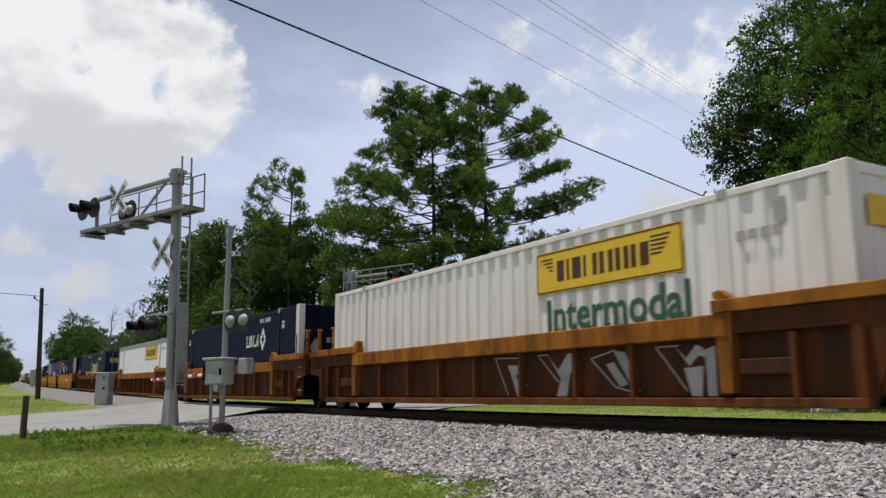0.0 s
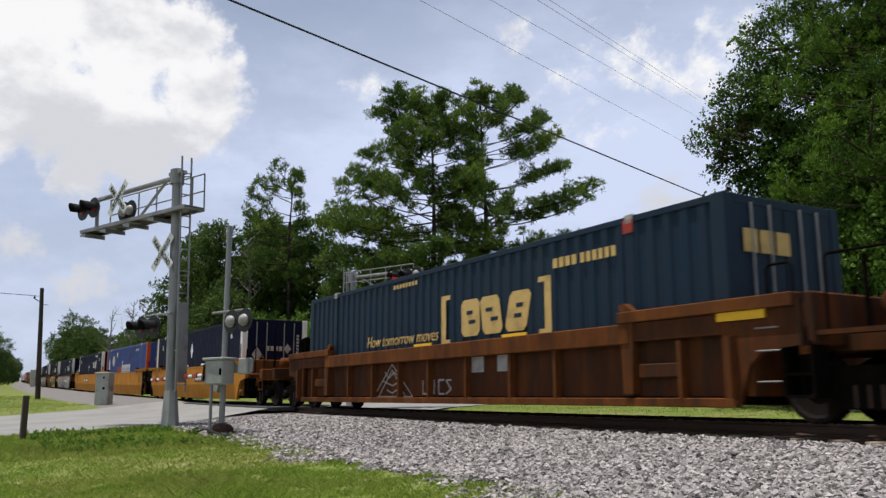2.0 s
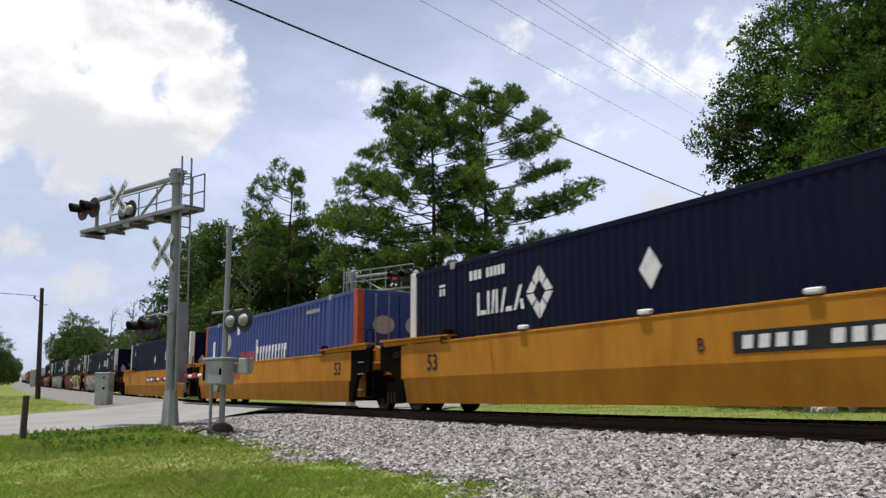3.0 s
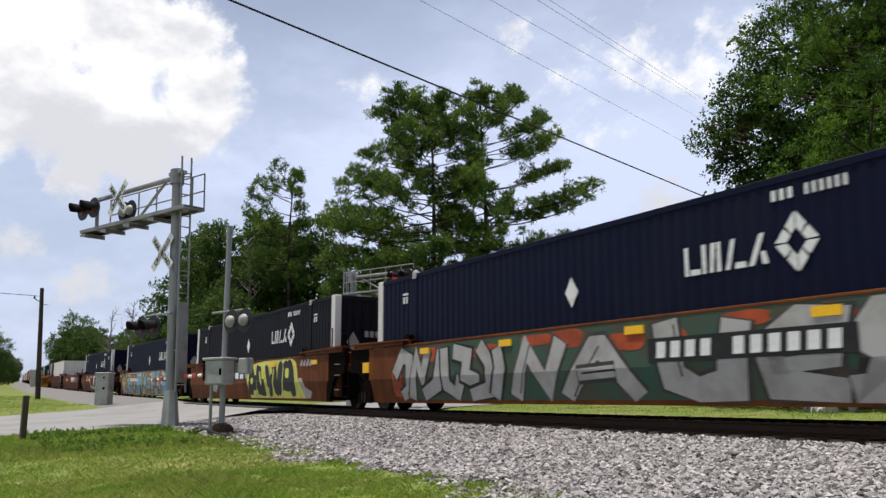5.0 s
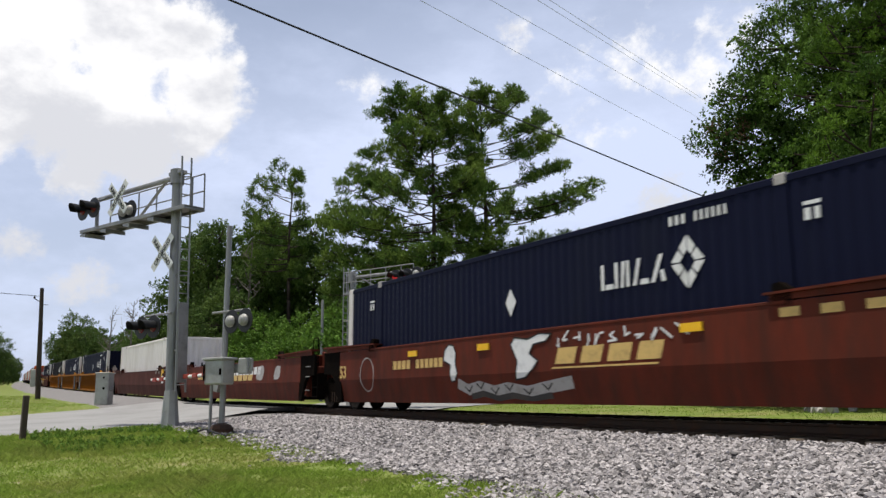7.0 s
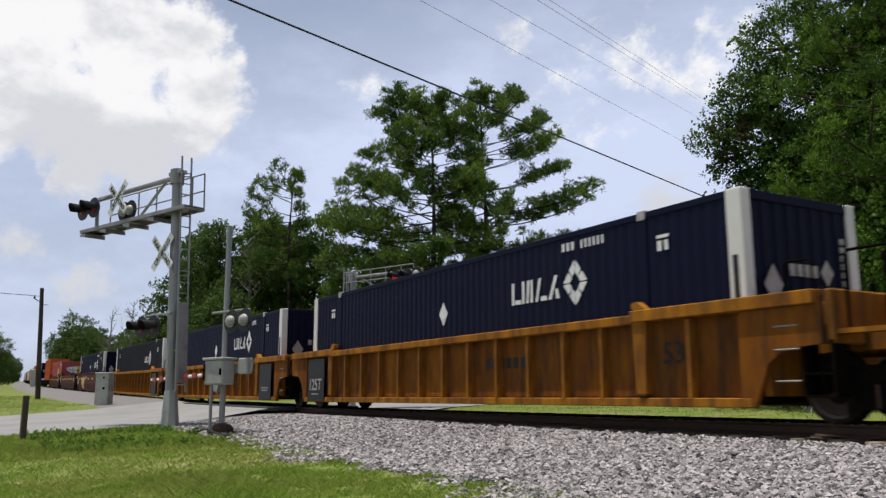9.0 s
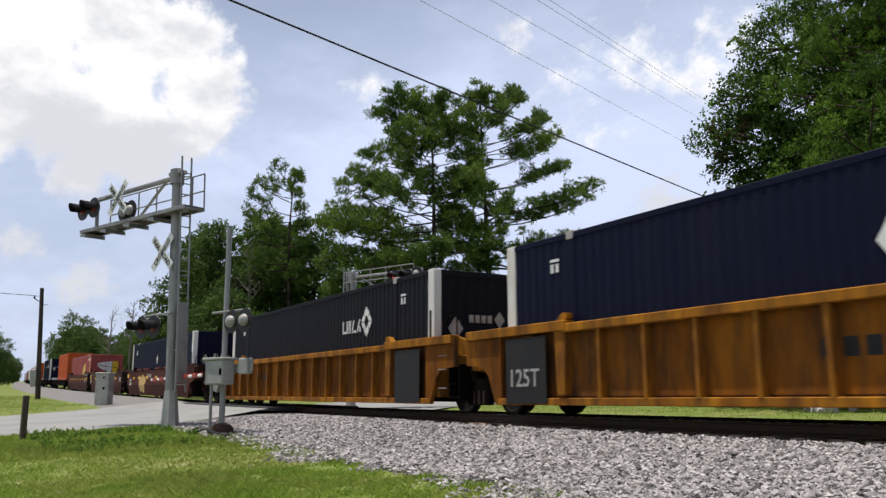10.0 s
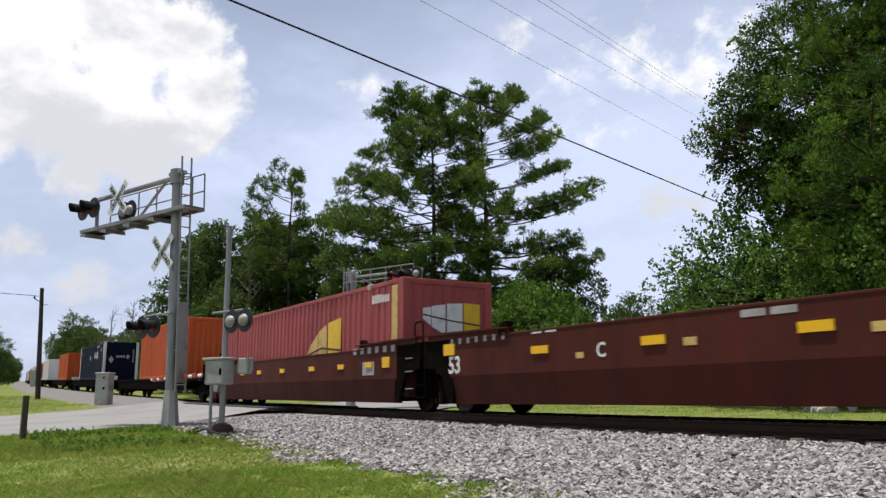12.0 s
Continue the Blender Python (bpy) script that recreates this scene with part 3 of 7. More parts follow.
def scatter_stones():
    """Crushed stone, thicker where it lies near the viewer's side of the line."""
    rng = np.random.default_rng(5)
    base = np.array([(1, 0, 0), (-1, 0, 0), (0, 1, 0), (0, -1, 0), (0, 0, 1), (0, 0, -1)], float)
    tri = np.array([(0, 2, 4), (2, 1, 4), (1, 3, 4), (3, 0, 4), (2, 0, 5), (1, 2, 5), (3, 1, 5), (0, 3, 5)])
    pts = []
    for x0, x1, y0, y1, per in ((-13, -2.5, -6.1, -1.55, 1500), (-24, -13, -6.0, -1.6, 620), (-13, -3, -7.2, -6.1, 110), (-24, -13, -7.4, -5.9, 26), (-16, 2, 1.4, 3.2, 120)):
        n = int((x1 - x0) * (y1 - y0) * per)
        pts.append(np.column_stack([rng.uniform(x0, x1, n), rng.uniform(y0, y1, n)]))
    pts = np.vstack(pts)
    keep = [i for i, (x, y) in enumerate(pts) if road_side(x, y) < -0.4 and (y > -5.0 or noise.noise(Vector((x * 0.6, y * 0.6, 1))) + 0.5 * noise.noise(Vector((x * 2.3, y * 2.3, 5))) + rng.uniform(-0.35, 0.35) > (-5.55 - y) * 0.85)]
    pts = pts[keep]
    n = len(pts)
    size = 0.012 + 0.030 * rng.random(n) ** 1.5 + 0.006 * np.clip((-pts[:, 0] - 10) / 8, 0, 1)
    jit = base[None] * rng.uniform(0.6, 1.3, (n, 6, 1)) + rng.normal(0, 0.16, (n, 6, 3))
    a = rng.uniform(0, 6.28, n)
    ca, sa = np.cos(a)[:, None], np.sin(a)[:, None]
    q = rng.uniform(-0.6, 0.6, n)
    cq, sq = np.cos(q)[:, None], np.sin(q)[:, None]
    x, y, z = jit[..., 0] * 1.25, jit[..., 1], jit[..., 2] * 0.75
    y, z = y * cq - z * sq, y * sq + z * cq
    x, y = x * ca - y * sa, x * sa + y * ca
    zz = np.array([land(px, py) for px, py in pts]) + size * rng.uniform(0.1, 0.9, n)
    v = np.stack([x * size[:, None] + pts[:, 0:1], y * size[:, None] + pts[:, 1:2], z * size[:, None] + zz[:, None]], -1).reshape(-1, 3)
    f = (tri[None] + (np.arange(n) * 6)[:, None, None]).reshape(-1, 3)
    tagged(new("ballast_stones", raw_mesh("ballast_stones", v.tolist(), f.tolist(), M["stones"])), "loose angular pale granite ballast stones", "ballast", kind="stuff")


def scatter_grass():
    rng = np.random.default_rng(8)
    spots = []
    for x0, x1, y0, y1, n in ((-12, -2.0, -11.2, -5.3, 110000), (-24, -12, -11.5, -5.2, 62000), (-32, 0, 3.6, 15, 26000), (-75, -34, -9, -4.9, 14000), (-2, 8, -11.2, -5.3, 30000), (-14, 8, -16, -11.2, 46000)):
        spots.append(np.column_stack([rng.uniform(x0, x1, n), rng.uniform(y0, y1, n)]))
    spots = np.vstack(spots)
    verts, faces = [], []
    for x, y in spots:
        if road_side(x, y) > -0.45 or abs(y - bend(x)) < 4.5 and y < 0:
            continue
        g = noise.noise(Vector((x * 0.45, y * 0.45, 2)))
        fine = noise.noise(Vector((x * 1.9, y * 1.9, 7)))
        edge = ease(-y, 4.6, 6.5) if y < 0 else 1
        if g + 0.5 * fine + 1.1 * edge < 0.55 * rng.random() + 0.12 or (fine < -0.34 and rng.random() < 0.8):
            continue
        h = (0.022 + 0.040 * rng.random() ** 1.6) * (1 + 0.9 * max(g, 0))
        if rng.random() < 0.012:
            h *= 1.9
        if -24 < x < -15 and y < -6:
            h *= 1.7
        a = rng.uniform(0, 6.28)
        w = 0.005 + 0.005 * rng.random() + 0.004 * min(max(-x - 10, 0), 10) / 10
        lean = rng.normal(0, 0.75, 2) * h
        z = rough_land(x, y) - 0.008
        k = len(verts)
        dx, dy = math.cos(a) * w, math.sin(a) * w
        verts += [(x - dx, y - dy, z), (x + dx, y + dy, z), (x + lean[0] * 0.4 + dx * 0.7, y + lean[1] * 0.4 + dy * 0.7, z + h * 0.6), (x + lean[0], y + lean[1], z + h)]
        faces += [(k, k + 1, k + 2), (k, k + 2, k + 3)]
    tagged(new("grass", raw_mesh("grass", verts, faces, M["blades"])), "short sunlit green grass with dry and sandy patches", "grass", kind="stuff")
    # low broad-leaved weeds in drifts, thickest along the road's edge
    spots = [(rng.uniform(-23, -15.5), rng.uniform(-9.0, -6.0)) for i in range(420)]
    spots = [(x, y) for x, y in spots if road_side(x, y) < -0.5 and noise.noise(Vector((x * 0.5, y * 0.5, 11))) > (-0.05 if x < -15 else 0.12)]
    tops = [(x, y, rough_land(x, y) + 0.02) for x, y in spots]
    reach = np.array([(0.10 if x < -15 else 0.05) * rng.uniform(0.6, 1.5) for x, y in spots])
    v, f = sprigs(rng, tops, [(0, 0, 1)] * len(tops), reach * 1.0, 40, 0.05, 0.024)
    tagged(new("weeds", raw_mesh("weeds", v.tolist(), f.tolist(), M["weeds"])), "low leafy green weeds along the road's edge", "weeds", kind="stuff")


def build_track():
    xs = spaced((-620, -120, 20), (-120, -60, 6), (-60, 60, 3))
    track = thing("track", "single railway line with rusty rails on wooden ties", "railway track", kind="structure")
    web = [(-0.07, -0.17), (0.07, -0.17), (0.07, -0.155), (0.012, -0.13), (0.012, -0.05), (0.036, -0.035), (0.036, -0.006), (-0.036, -0.006), (-0.036, -0.035), (-0.012, -0.05), (-0.012, -0.13), (-0.07, -0.155)]
    head = [(-0.034, -0.006), (0.034, -0.006), (0.030, 0.0), (-0.030, 0.0)]
    for side in (-0.753, 0.753):
        for name, section, mat in (("rail", web, "rail"), ("rail_head", head, "railhead")):
            s = Shape().run(section, xs)
            s.v = [(x, y + side + bend(x), z + rise(x)) for x, y, z in s.v]
            ob = part(name, s, mat, track)
    sleeper = shared("tie", "tie", lambda: Shape().box(-0.115, 0.115, -1.3, 1.3, -0.34, -0.172, 0.012))
    plate = shared("tie_plate", "rail", lambda: Shape().box(-0.09, 0.09, -0.18, 0.18, -0.172, -0.160, 0.004))
    for i in range(150):
        x = 6.0 - i * 0.52
        jog = random.uniform(-0.05, 0.05)
        t = part("tie", sleeper, "tie", track, place=pose(x, bend(x) + jog, rise(x) + random.uniform(-0.012, 0.0), 0, 0, random.uniform(-1, 1)))
        if i < 60:
            for side in (-0.753, 0.753):
                part("tie_plate", plate, "rail", t, place=pose(0, side - jog, 0))
    # planks between road and rails
    for off in (-1.75, -1.4, -1.05, -0.35, 0.0, 0.35, 1.05, 1.4, 1.75):
        x0 = ROAD_FOOT.x - (off + 1.5) * 0.404
        s = Shape()
        s.run([(-0.165, -0.12), (0.165, -0.12), (0.165, -0.004), (-0.165, -0.004)], spaced((x0 - ROAD_WIDTH * 1.15, x0, 2.0)))
        s.v = [(x, y + off + bend(x), z + rise(x) + 0.004) for x, y, z in s.v]
        part("crossing_panel", s, "asphalt_patch", track)


# ---- trees ----
def limb(s, a, b, r0, r1, sag=0.0, n=6, bits=3):
    a, b = Vector(a), Vector(b)
    last, lr = a, r0
    for i in range(1, bits + 1):
        k = i / bits
        p = a.lerp(b, k) + Vector((0, 0, -sag * 4 * k * (1 - k)))
        r = r0 + (r1 - r0) * k
        s.rod(last, p, lr, r, n)
        last, lr = p, r


def tufts(rng, centres, radius, count, length, width, flat=1.0, lift=0.0):
    """Clumps of thin blades round the centres."""
    c = np.repeat(np.asarray(centres), count, 0)
    rad = np.repeat(np.asarray(radius), count)[:, None]
    n = len(c)
    d = rng.normal(0, 1, (n, 3))
    d /= np.linalg.norm(d, axis=1)[:, None]
    d[:, 2] = d[:, 2] * flat + 0.15
    root = c + d * rad * rng.uniform(0.1, 0.95, (n, 1))
    way = d + rng.normal(0, 0.55, (n, 3))
    way[:, 2] += lift
    way /= np.linalg.norm(way, axis=1)[:, None]
    side = np.cross(way, rng.normal(0, 1, (n, 3)))
    side /= np.linalg.norm(side, axis=1)[:, None] + 1e-9
    ln = length * rng.uniform(0.6, 1.3, (n, 1))
    w = width * rng.uniform(0.6, 1.3, (n, 1))
    v = np.stack([root - side * w * 0.5, root + way * ln * 0.5 + side * w * 0.7, root + way * ln, root + way * ln * 0.45 - side * w * 0.7], 1).reshape(-1, 3)
    f = (np.array([(0, 1, 2, 3)])[None] + (np.arange(n) * 4)[:, None, None]).reshape(-1, 4)
    return v, f


def sprigs(rng, centres, ways, reach, count, length, width):
    """Leaves set along short twigs that leave each centre in its own direction."""
    c = np.repeat(np.asarray(centres), count, 0)
    axis = np.repeat(np.asarray(ways), count, 0)
    far = np.repeat(np.asarray(reach), count)[:, None]
    n = len(c)
    u = rng.uniform(-0.35, 1.0, (n, 1))
    root = c + axis * far * u + rng.normal(0, 0.22, (n, 3)) * far * (1.1 - 0.75 * np.maximum(u, 0))
    way = axis * 0.5 + rng.normal(0, 0.75, (n, 3))
    way[:, 2] -= 0.12
    way /= np.linalg.norm(way, axis=1)[:, None]
    side = np.cross(way, rng.normal(0, 1, (n, 3)) + np.array((0, 0, 0.8)))
    side /= np.linalg.norm(side, axis=1)[:, None] + 1e-9
    ln = length * rng.uniform(0.6, 1.35, (n, 1))
    w = width * rng.uniform(0.6, 1.3, (n, 1))
    v = np.stack([root, root + way * ln * 0.5 + side * w * 0.6, root + way * ln, root + way * ln * 0.45 - side * w * 0.6], 1).reshape(-1, 3)
    f = (np.array([(0, 1, 2, 3)])[None] + (np.arange(n) * 4)[:, None, None]).reshape(-1, 4)
    return v, f


def make_tree(name, label, trunk, bark, crowns):
    """crowns: (name of the part, (vertices, faces), leaf material)."""
    tree = thing(name, label, "tree")
    part("trunk", trunk, bark, tree, smooth=True)
    for crown_name, (v, f), leaf in crowns:
        ob = new(crown_name, raw_mesh(crown_name, v.tolist(), f.tolist(), M[leaf]))
        ob.parent = tree
    return tree


def pine(h, crown, spread, seed, lean=(0, 0), label="tall loblolly pine with layered dark green needle clumps", whorls=12, per=5, pad=0.6, blades=11, fine=1.0, side=None, first=0.42, leaf="needles"):
    """A pine: a bare stem, limbs in whorls, and flat pads of needle brushes on their outer twigs. spread(u, c): a limb's length at height u of the crown, c the cosine of its angle to side (degrees)."""
    rng = np.random.default_rng(seed)
    s = Shape()
    r = h * 0.0125
    to = radians(side or 0)

    def stem(k):
        return Vector((lean[0] * k * k + 0.25 * math.sin(k * 5 + seed), lean[1] * k * k + 0.2 * math.cos(k * 4 + seed), h * k))
    for i in range(12):
        s.rod(stem(i / 12), stem((i + 1) / 12), r * (1 - 0.9 * i / 12), r * (1 - 0.9 * (i + 1) / 12), 9)
    centres = []

    def brush_pad(p, size):
        for m in range(int(7 + 17 * size)):
            a, q = rng.uniform(0, 6.28), rng.uniform(0.02, 1.0) ** 0.5
            centres.append((p.x + math.cos(a) * q * size, p.y + math.sin(a) * q * size, p.z + 0.55 * size * (1 - q * q) * rng.uniform(-0.5, 1.0) + rng.normal(0, 0.16)))
    for w in range(whorls):
        for j in range(per):
            k = crown + (0.965 - crown) * (w + rng.uniform(0.0, 0.9)) / whorls
            u = (k - crown) / (1 - crown)
            a = to + rng.uniform(-0.42, 0.42) if side is not None and j == 0 else to + 6.28318 * j / per + w * 1.9 + rng.uniform(-0.5, 0.5)
            ln = spread(u, math.cos(a - to)) * rng.uniform(0.80, 1.06)
            base = stem(k)
            tip = base + Vector((math.cos(a), math.sin(a), rng.uniform(-0.14, 0.16) + 0.75 * u * u)) * ln
            limb(s, base, tip, max(r * 0.34 * (1.05 - u), 0.04), 0.02, 0.06 * ln, 5, 3)
            cross = Vector((-math.sin(a), math.cos(a), 0.1))
            q = first + rng.uniform(0, 0.1)
            flip = 1
            while q < 1.02:
                on = base.lerp(tip, q) + Vector((0, 0, -0.24 * ln * q * (1 - min(q, 1)) + 0.1))
                out = min(0.32 * ln * (1.25 - q), 1.7) * rng.uniform(0.5, 1.1)
                p = on + cross * out * flip + Vector((0, 0, rng.normal(0.25, 0.3)))
                limb(s, base.lerp(tip, max(q - 0.12, 0.06)), p, 0.035, 0.015, 0.0, 4, 2)
                brush_pad(p, pad * rng.uniform(0.5, 1.15))
                if rng.random() < 0.45:
                    brush_pad(on + Vector((0, 0, 0.15)), pad * rng.uniform(0.5, 0.9))
                flip = -flip
                q += 0.62 / max(ln, 1.2) * rng.uniform(0.7, 1.4)
            brush_pad(tip + Vector((0, 0, 0.1)), pad * rng.uniform(0.6, 1.0))
    for m in range(9):
        brush_pad(stem(0.985) + Vector((rng.normal(0, 0.55), rng.normal(0, 0.55), rng.uniform(-0.9, 0.2))), pad * 0.8)
    needles = tufts(rng, centres, np.full(len(centres), 0.07), blades, 0.30 * fine, 0.042 * fine, 0.9, 0.75)
    return make_tree("pine_tree", label, s, "bark", [("crown", needles, leaf)])


def broadleaf(h, lobes, seed, label, leaf="leaves", name="oak_tree", clumps=900, count=26, size=0.2, spread=(0.35, 0.75), trunk_r=0.28, foot=0.25, bright=0.0):
    """lobes: (x, y, z, radius across, radius up) of the crown's masses."""
    rng = np.random.default_rng(seed)
    s = Shape()
    top = Vector((0, 0, h * 0.62))
    limb(s, (0, 0, -0.2), top, trunk_r, trunk_r * 0.4, 0, 9, 5)
    groups = {leaf: ([], []), "bright_leaves": ([], [])}
    total = sum(l[3] ** 2 for l in lobes)
    for x, y, z, rr, ru in lobes:
        limb(s, (0, 0, min(max(h * foot, z * 0.45), h * 0.55)), (x, y, z), trunk_r * 0.4, 0.04, 0.2, 6, 4)
        n = int(clumps * rr * rr / total)
        for i in range(n):
            d = Vector(rng.normal(0, 1, 3)).normalized()
            q = rng.uniform(0.50, 1.0) ** 0.6 * rng.uniform(0.86, 1.03)
            bulge = 1 + 0.28 * noise.noise(Vector((d.x * 2 + seed, d.y * 2 + x, d.z * 2 + z)))
            p = Vector((x, y, z)) + Vector((d.x * rr, d.y * rr, d.z * ru)) * q * bulge
            if p.z < 0.3:
                continue
            way = (d + Vector(rng.normal(0, 0.45, 3)) + Vector((0, 0, -0.2))).normalized()
            spots, ways = groups["bright_leaves" if rng.random() < bright else leaf]
            spots.append(p[:])
            ways.append(way[:])
        for i in range(int(6 + rr * 3)):
            d = Vector(rng.normal(0, 1, 3)).normalized()
            limb(s, (x, y, z), (x + d.x * rr * 0.9, y + d.y * rr * 0.9, z + d.z * ru * 0.9), 0.05, 0.015, 0, 4, 2)
    crowns = []
    for k, (mat, (spots, ways)) in enumerate(groups.items()):
        if spots:
            crowns.append(("new_growth" if k else "crown", sprigs(rng, spots, ways, rng.uniform(*spread, len(spots)) * 1.25, count, size, size * 0.62), mat))
    return make_tree(name, label, s, "bark", crowns)


def snag(h, seed):
    rng = np.random.default_rng(seed)
    tree = thing("dead_tree", "bare grey dead tree with broken branches", "tree")
    s = Shape()
    limb(s, (0, 0, 0), (0.4, 0.2, h), 0.2, 0.03, 0, 7, 6)
    for i in range(14):
        k = rng.uniform(0.45, 0.97)
        a = rng.uniform(0, 6.28)
        b = Vector((0.4 * k, 0.2 * k, h * k))
        t = b + Vector((math.cos(a), math.sin(a), rng.uniform(0.5, 1.3))) * rng.uniform(0.8, 2.2) * (1.3 - k)
        limb(s, b, t, 0.06, 0.02, 0.1, 5, 2)
        for j in range(3):
            c = b.lerp(t, rng.uniform(0.4, 0.9))
            s.rod(c, c + Vector(rng.normal(0, 0.45, 3)) + Vector((0, 0, 0.4)), 0.025, 0.012, 4)
    part("trunk", s, "deadwood", tree)
    return tree


def stand(tree, x, y, sink=0.1):
    tree.matrix_basis = pose(x, y, land(x, y) - sink)
    return tree


def copy_tree(tree, x, y, turn, k):
    c = copy_thing(tree, pose(x, y, land(x, y) - 0.1, 0, 0, turn))
    c.scale = (k, k, k * random.uniform(0.92, 1.1))
    return c


def plant_trees():
    # two tall pines behind the line, and a thinner one farther off
    def wide_low(u, c):
        r = ramp_line(u, (0, 7.6), (0.27, 8.4), (0.45, 7.9), (0.53, 5.9), (0.65, 5.2), (0.79, 4.4), (0.90, 2.9), (1.0, 0.8))
        return r * (0.60 + 0.40 * max(c, 0.0)) if c < 0.75 else r

    def shouldered(u, c):
        r = ramp_line(u, (0, 8.0), (0.50, 8.0), (0.55, 4.6), (0.64, 5.4), (0.78, 5.4), (0.84, 3.8), (0.90, 2.5), (1.0, 0.8))
        return r * (0.56 + 0.44 * max(c, 0.0)) if c < 0.75 else r

    def small_high(u, c):
        return ramp_line(u, (0, 2.6), (0.35, 3.4), (0.6, 3.2), (0.8, 2.3), (0.93, 1.6), (1.0, 0.8)) * (0.72 + 0.28 * c)

    def even(reach):
        return lambda u, c: reach * ramp_line(u, (0, 0.85), (0.35, 1.0), (0.75, 0.75), (0.93, 0.45), (1.0, 0.2))
    stand(pine(21.3, 0.30, wide_low, 11, (0.2, 0.2), whorls=13, per=6, pad=0.70, blades=13, side=-119.6), -49.6, 17.5)
    stand(pine(23.0, 0.28, shouldered, 12, (0.3, 0.0), label="tall loblolly pine with open gaps between its limbs", whorls=12, per=6, pad=0.63, blades=13, side=60.4, first=0.46), -50.0, 22.4)
    stand(pine(18.0, 0.50, small_high, 13, (0.5, 0.2), label="slender pine with a small high crown", whorls=7, per=4, pad=0.36, blades=9, side=-119.6, fine=1.05, first=0.5), -62.1, 11.8)
    # big trees that stand close behind the line: a ragged oak whose crown leans out over the grass, and a pine
    out, back = Vector((0.848, 0.53)), Vector((-0.53, 0.848))
    masses = [(-4.1, 0.0, 9.2, 1.0, 0.7), (-3.1, 0.3, 8.8, 1.5, 1.4), (-3.2, 0.0, 10.6, 1.2, 0.9), (-2.5, 0.3, 7.6, 1.4, 1.1), (-1.9, 0.5, 12.3, 1.7, 1.5), (-1.0, 0.0, 10.2, 2.4, 2.2), (0.3, 0.8, 8.0, 2.4, 1.9), (0.6, 0.5, 13.6, 2.5, 2.2), (1.6, 1.0, 10.6, 2.8, 2.4), (1.0, 1.5, 5.5, 2.6, 2.0), (3.2, 1.0, 13.0, 2.8, 2.6), (3.4, 1.0, 8.0, 2.8, 2.4)]
    lobes = [(*(out * a + back * b), z, r, up) for a, b, z, r, up in masses]
    stand(broadleaf(15, lobes, 21, "large dark oak with dense leaves and a ragged side", clumps=5600, count=30, size=0.105, spread=(0.22, 0.44), bright=0.28), -15.3, 13.9)
    oak = scene.objects["oak_tree"]
    rng = np.random.default_rng(77)
    dead = [(*(out * (-4.3 + rng.uniform(0, 1.3)) + back * rng.uniform(-1.0, 0.4)), 9.2 + rng.uniform(-0.7, 0.6)) for i in range(26)]
    v, f = sprigs(rng, dead, [(-0.8, -0.5, -0.3)] * len(dead), np.full(len(dead), 0.34), 20, 0.10, 0.05)
    withered = new("withered_spray", raw_mesh("withered_spray", v.tolist(), f.tolist(), M["dry_leaves"]))
    withered.parent = oak
    tagged(withered, "brown withered leaves", kind="stuff")
    stand(pine(16.5, 0.24, even(4.6), 23, (0, 0), label="broad pine with bright needle sprays", whorls=14, per=6, pad=0.55, blades=16, fine=0.58, leaf="young_needles"), -12.2, 12.8)
    low = [(0, 0, 2.4, 2.6, 2.2), (2.4, 0.5, 2.0, 2.2, 1.9), (-2.2, -0.4, 1.9, 2.0, 1.7), (0.8, 0, 4.3, 2.0, 1.5)]
    bush = broadleaf(5.0, low, 24, "leafy roadside thicket of vines and saplings", clumps=2600, count=28, size=0.085, spread=(0.18, 0.34), trunk_r=0.09, name="thicket", bright=0.75)
    stand(bush, -15.9, 15.8)
    copy_tree(bush, -14.2, 13.4, 70, 1.15)
    copy_tree(bush, -11.5, 13.2, 160, 1.5)
    copy_tree(bush, -14.4, 15.0, 200, 1.7)
    copy_tree(bush, -17.8, 19.8, 20, 1.0)
    # woods
    mid = [(0, 0, 5.5, 3.4, 3.2), (2.2, 0.4, 7.6, 2.8, 2.6), (-2.4, -0.5, 7.0, 2.6, 2.4), (0.3, 0.2, 9.6, 2.6, 2.2), (-1.2, 0, 3.0, 3.0, 2.2), (2.0, 0, 3.2, 2.8, 2.2)]
    wood_a = broadleaf(11.5, mid, 31, "leafy woodland tree with a rounded uneven crown", "far_leaves", "woodland_tree", clumps=900, count=24, size=0.24, spread=(0.35, 0.75))
    tall = [(0, 0, 7.0, 2.8, 3.4), (1.2, 0.6, 10.6, 2.4, 2.6), (-1.3, 0, 12.6, 2.2, 2.2), (0.6, -0.3, 14.4, 1.8, 1.7), (-0.8, 0.4, 4.2, 2.6, 2.2)]
    wood_b = broadleaf(15.5, tall, 32, "tall narrow woodland tree with dense leaves", "far_leaves", "woodland_tree", clumps=900, count=24, size=0.24, spread=(0.35, 0.75))
    shrub = broadleaf(4.5, [(0, 0, 2.0, 2.4, 1.9), (1.8, 0.3, 1.7, 1.8, 1.5), (-1.6, 0, 1.8, 1.9, 1.5), (0.2, 0, 3.2, 1.5, 1.2)], 33, "green shrub at the edge of the wood", "bright_leaves", "shrub", clumps=620, count=34, size=0.13, spread=(0.22, 0.42), trunk_r=0.07)
    pine_c = pine(15.5, 0.3, even(3.8), 34, label="medium pine among woodland trees", whorls=9, per=5, pad=0.55, fine=1.25)
    stand(wood_a, -58.0, 19.0)
    stand(wood_b, -71.0, 17.5)
    stand(shrub, -38.0, 19.5)
    stand(pine_c, -72.0, 13.5)
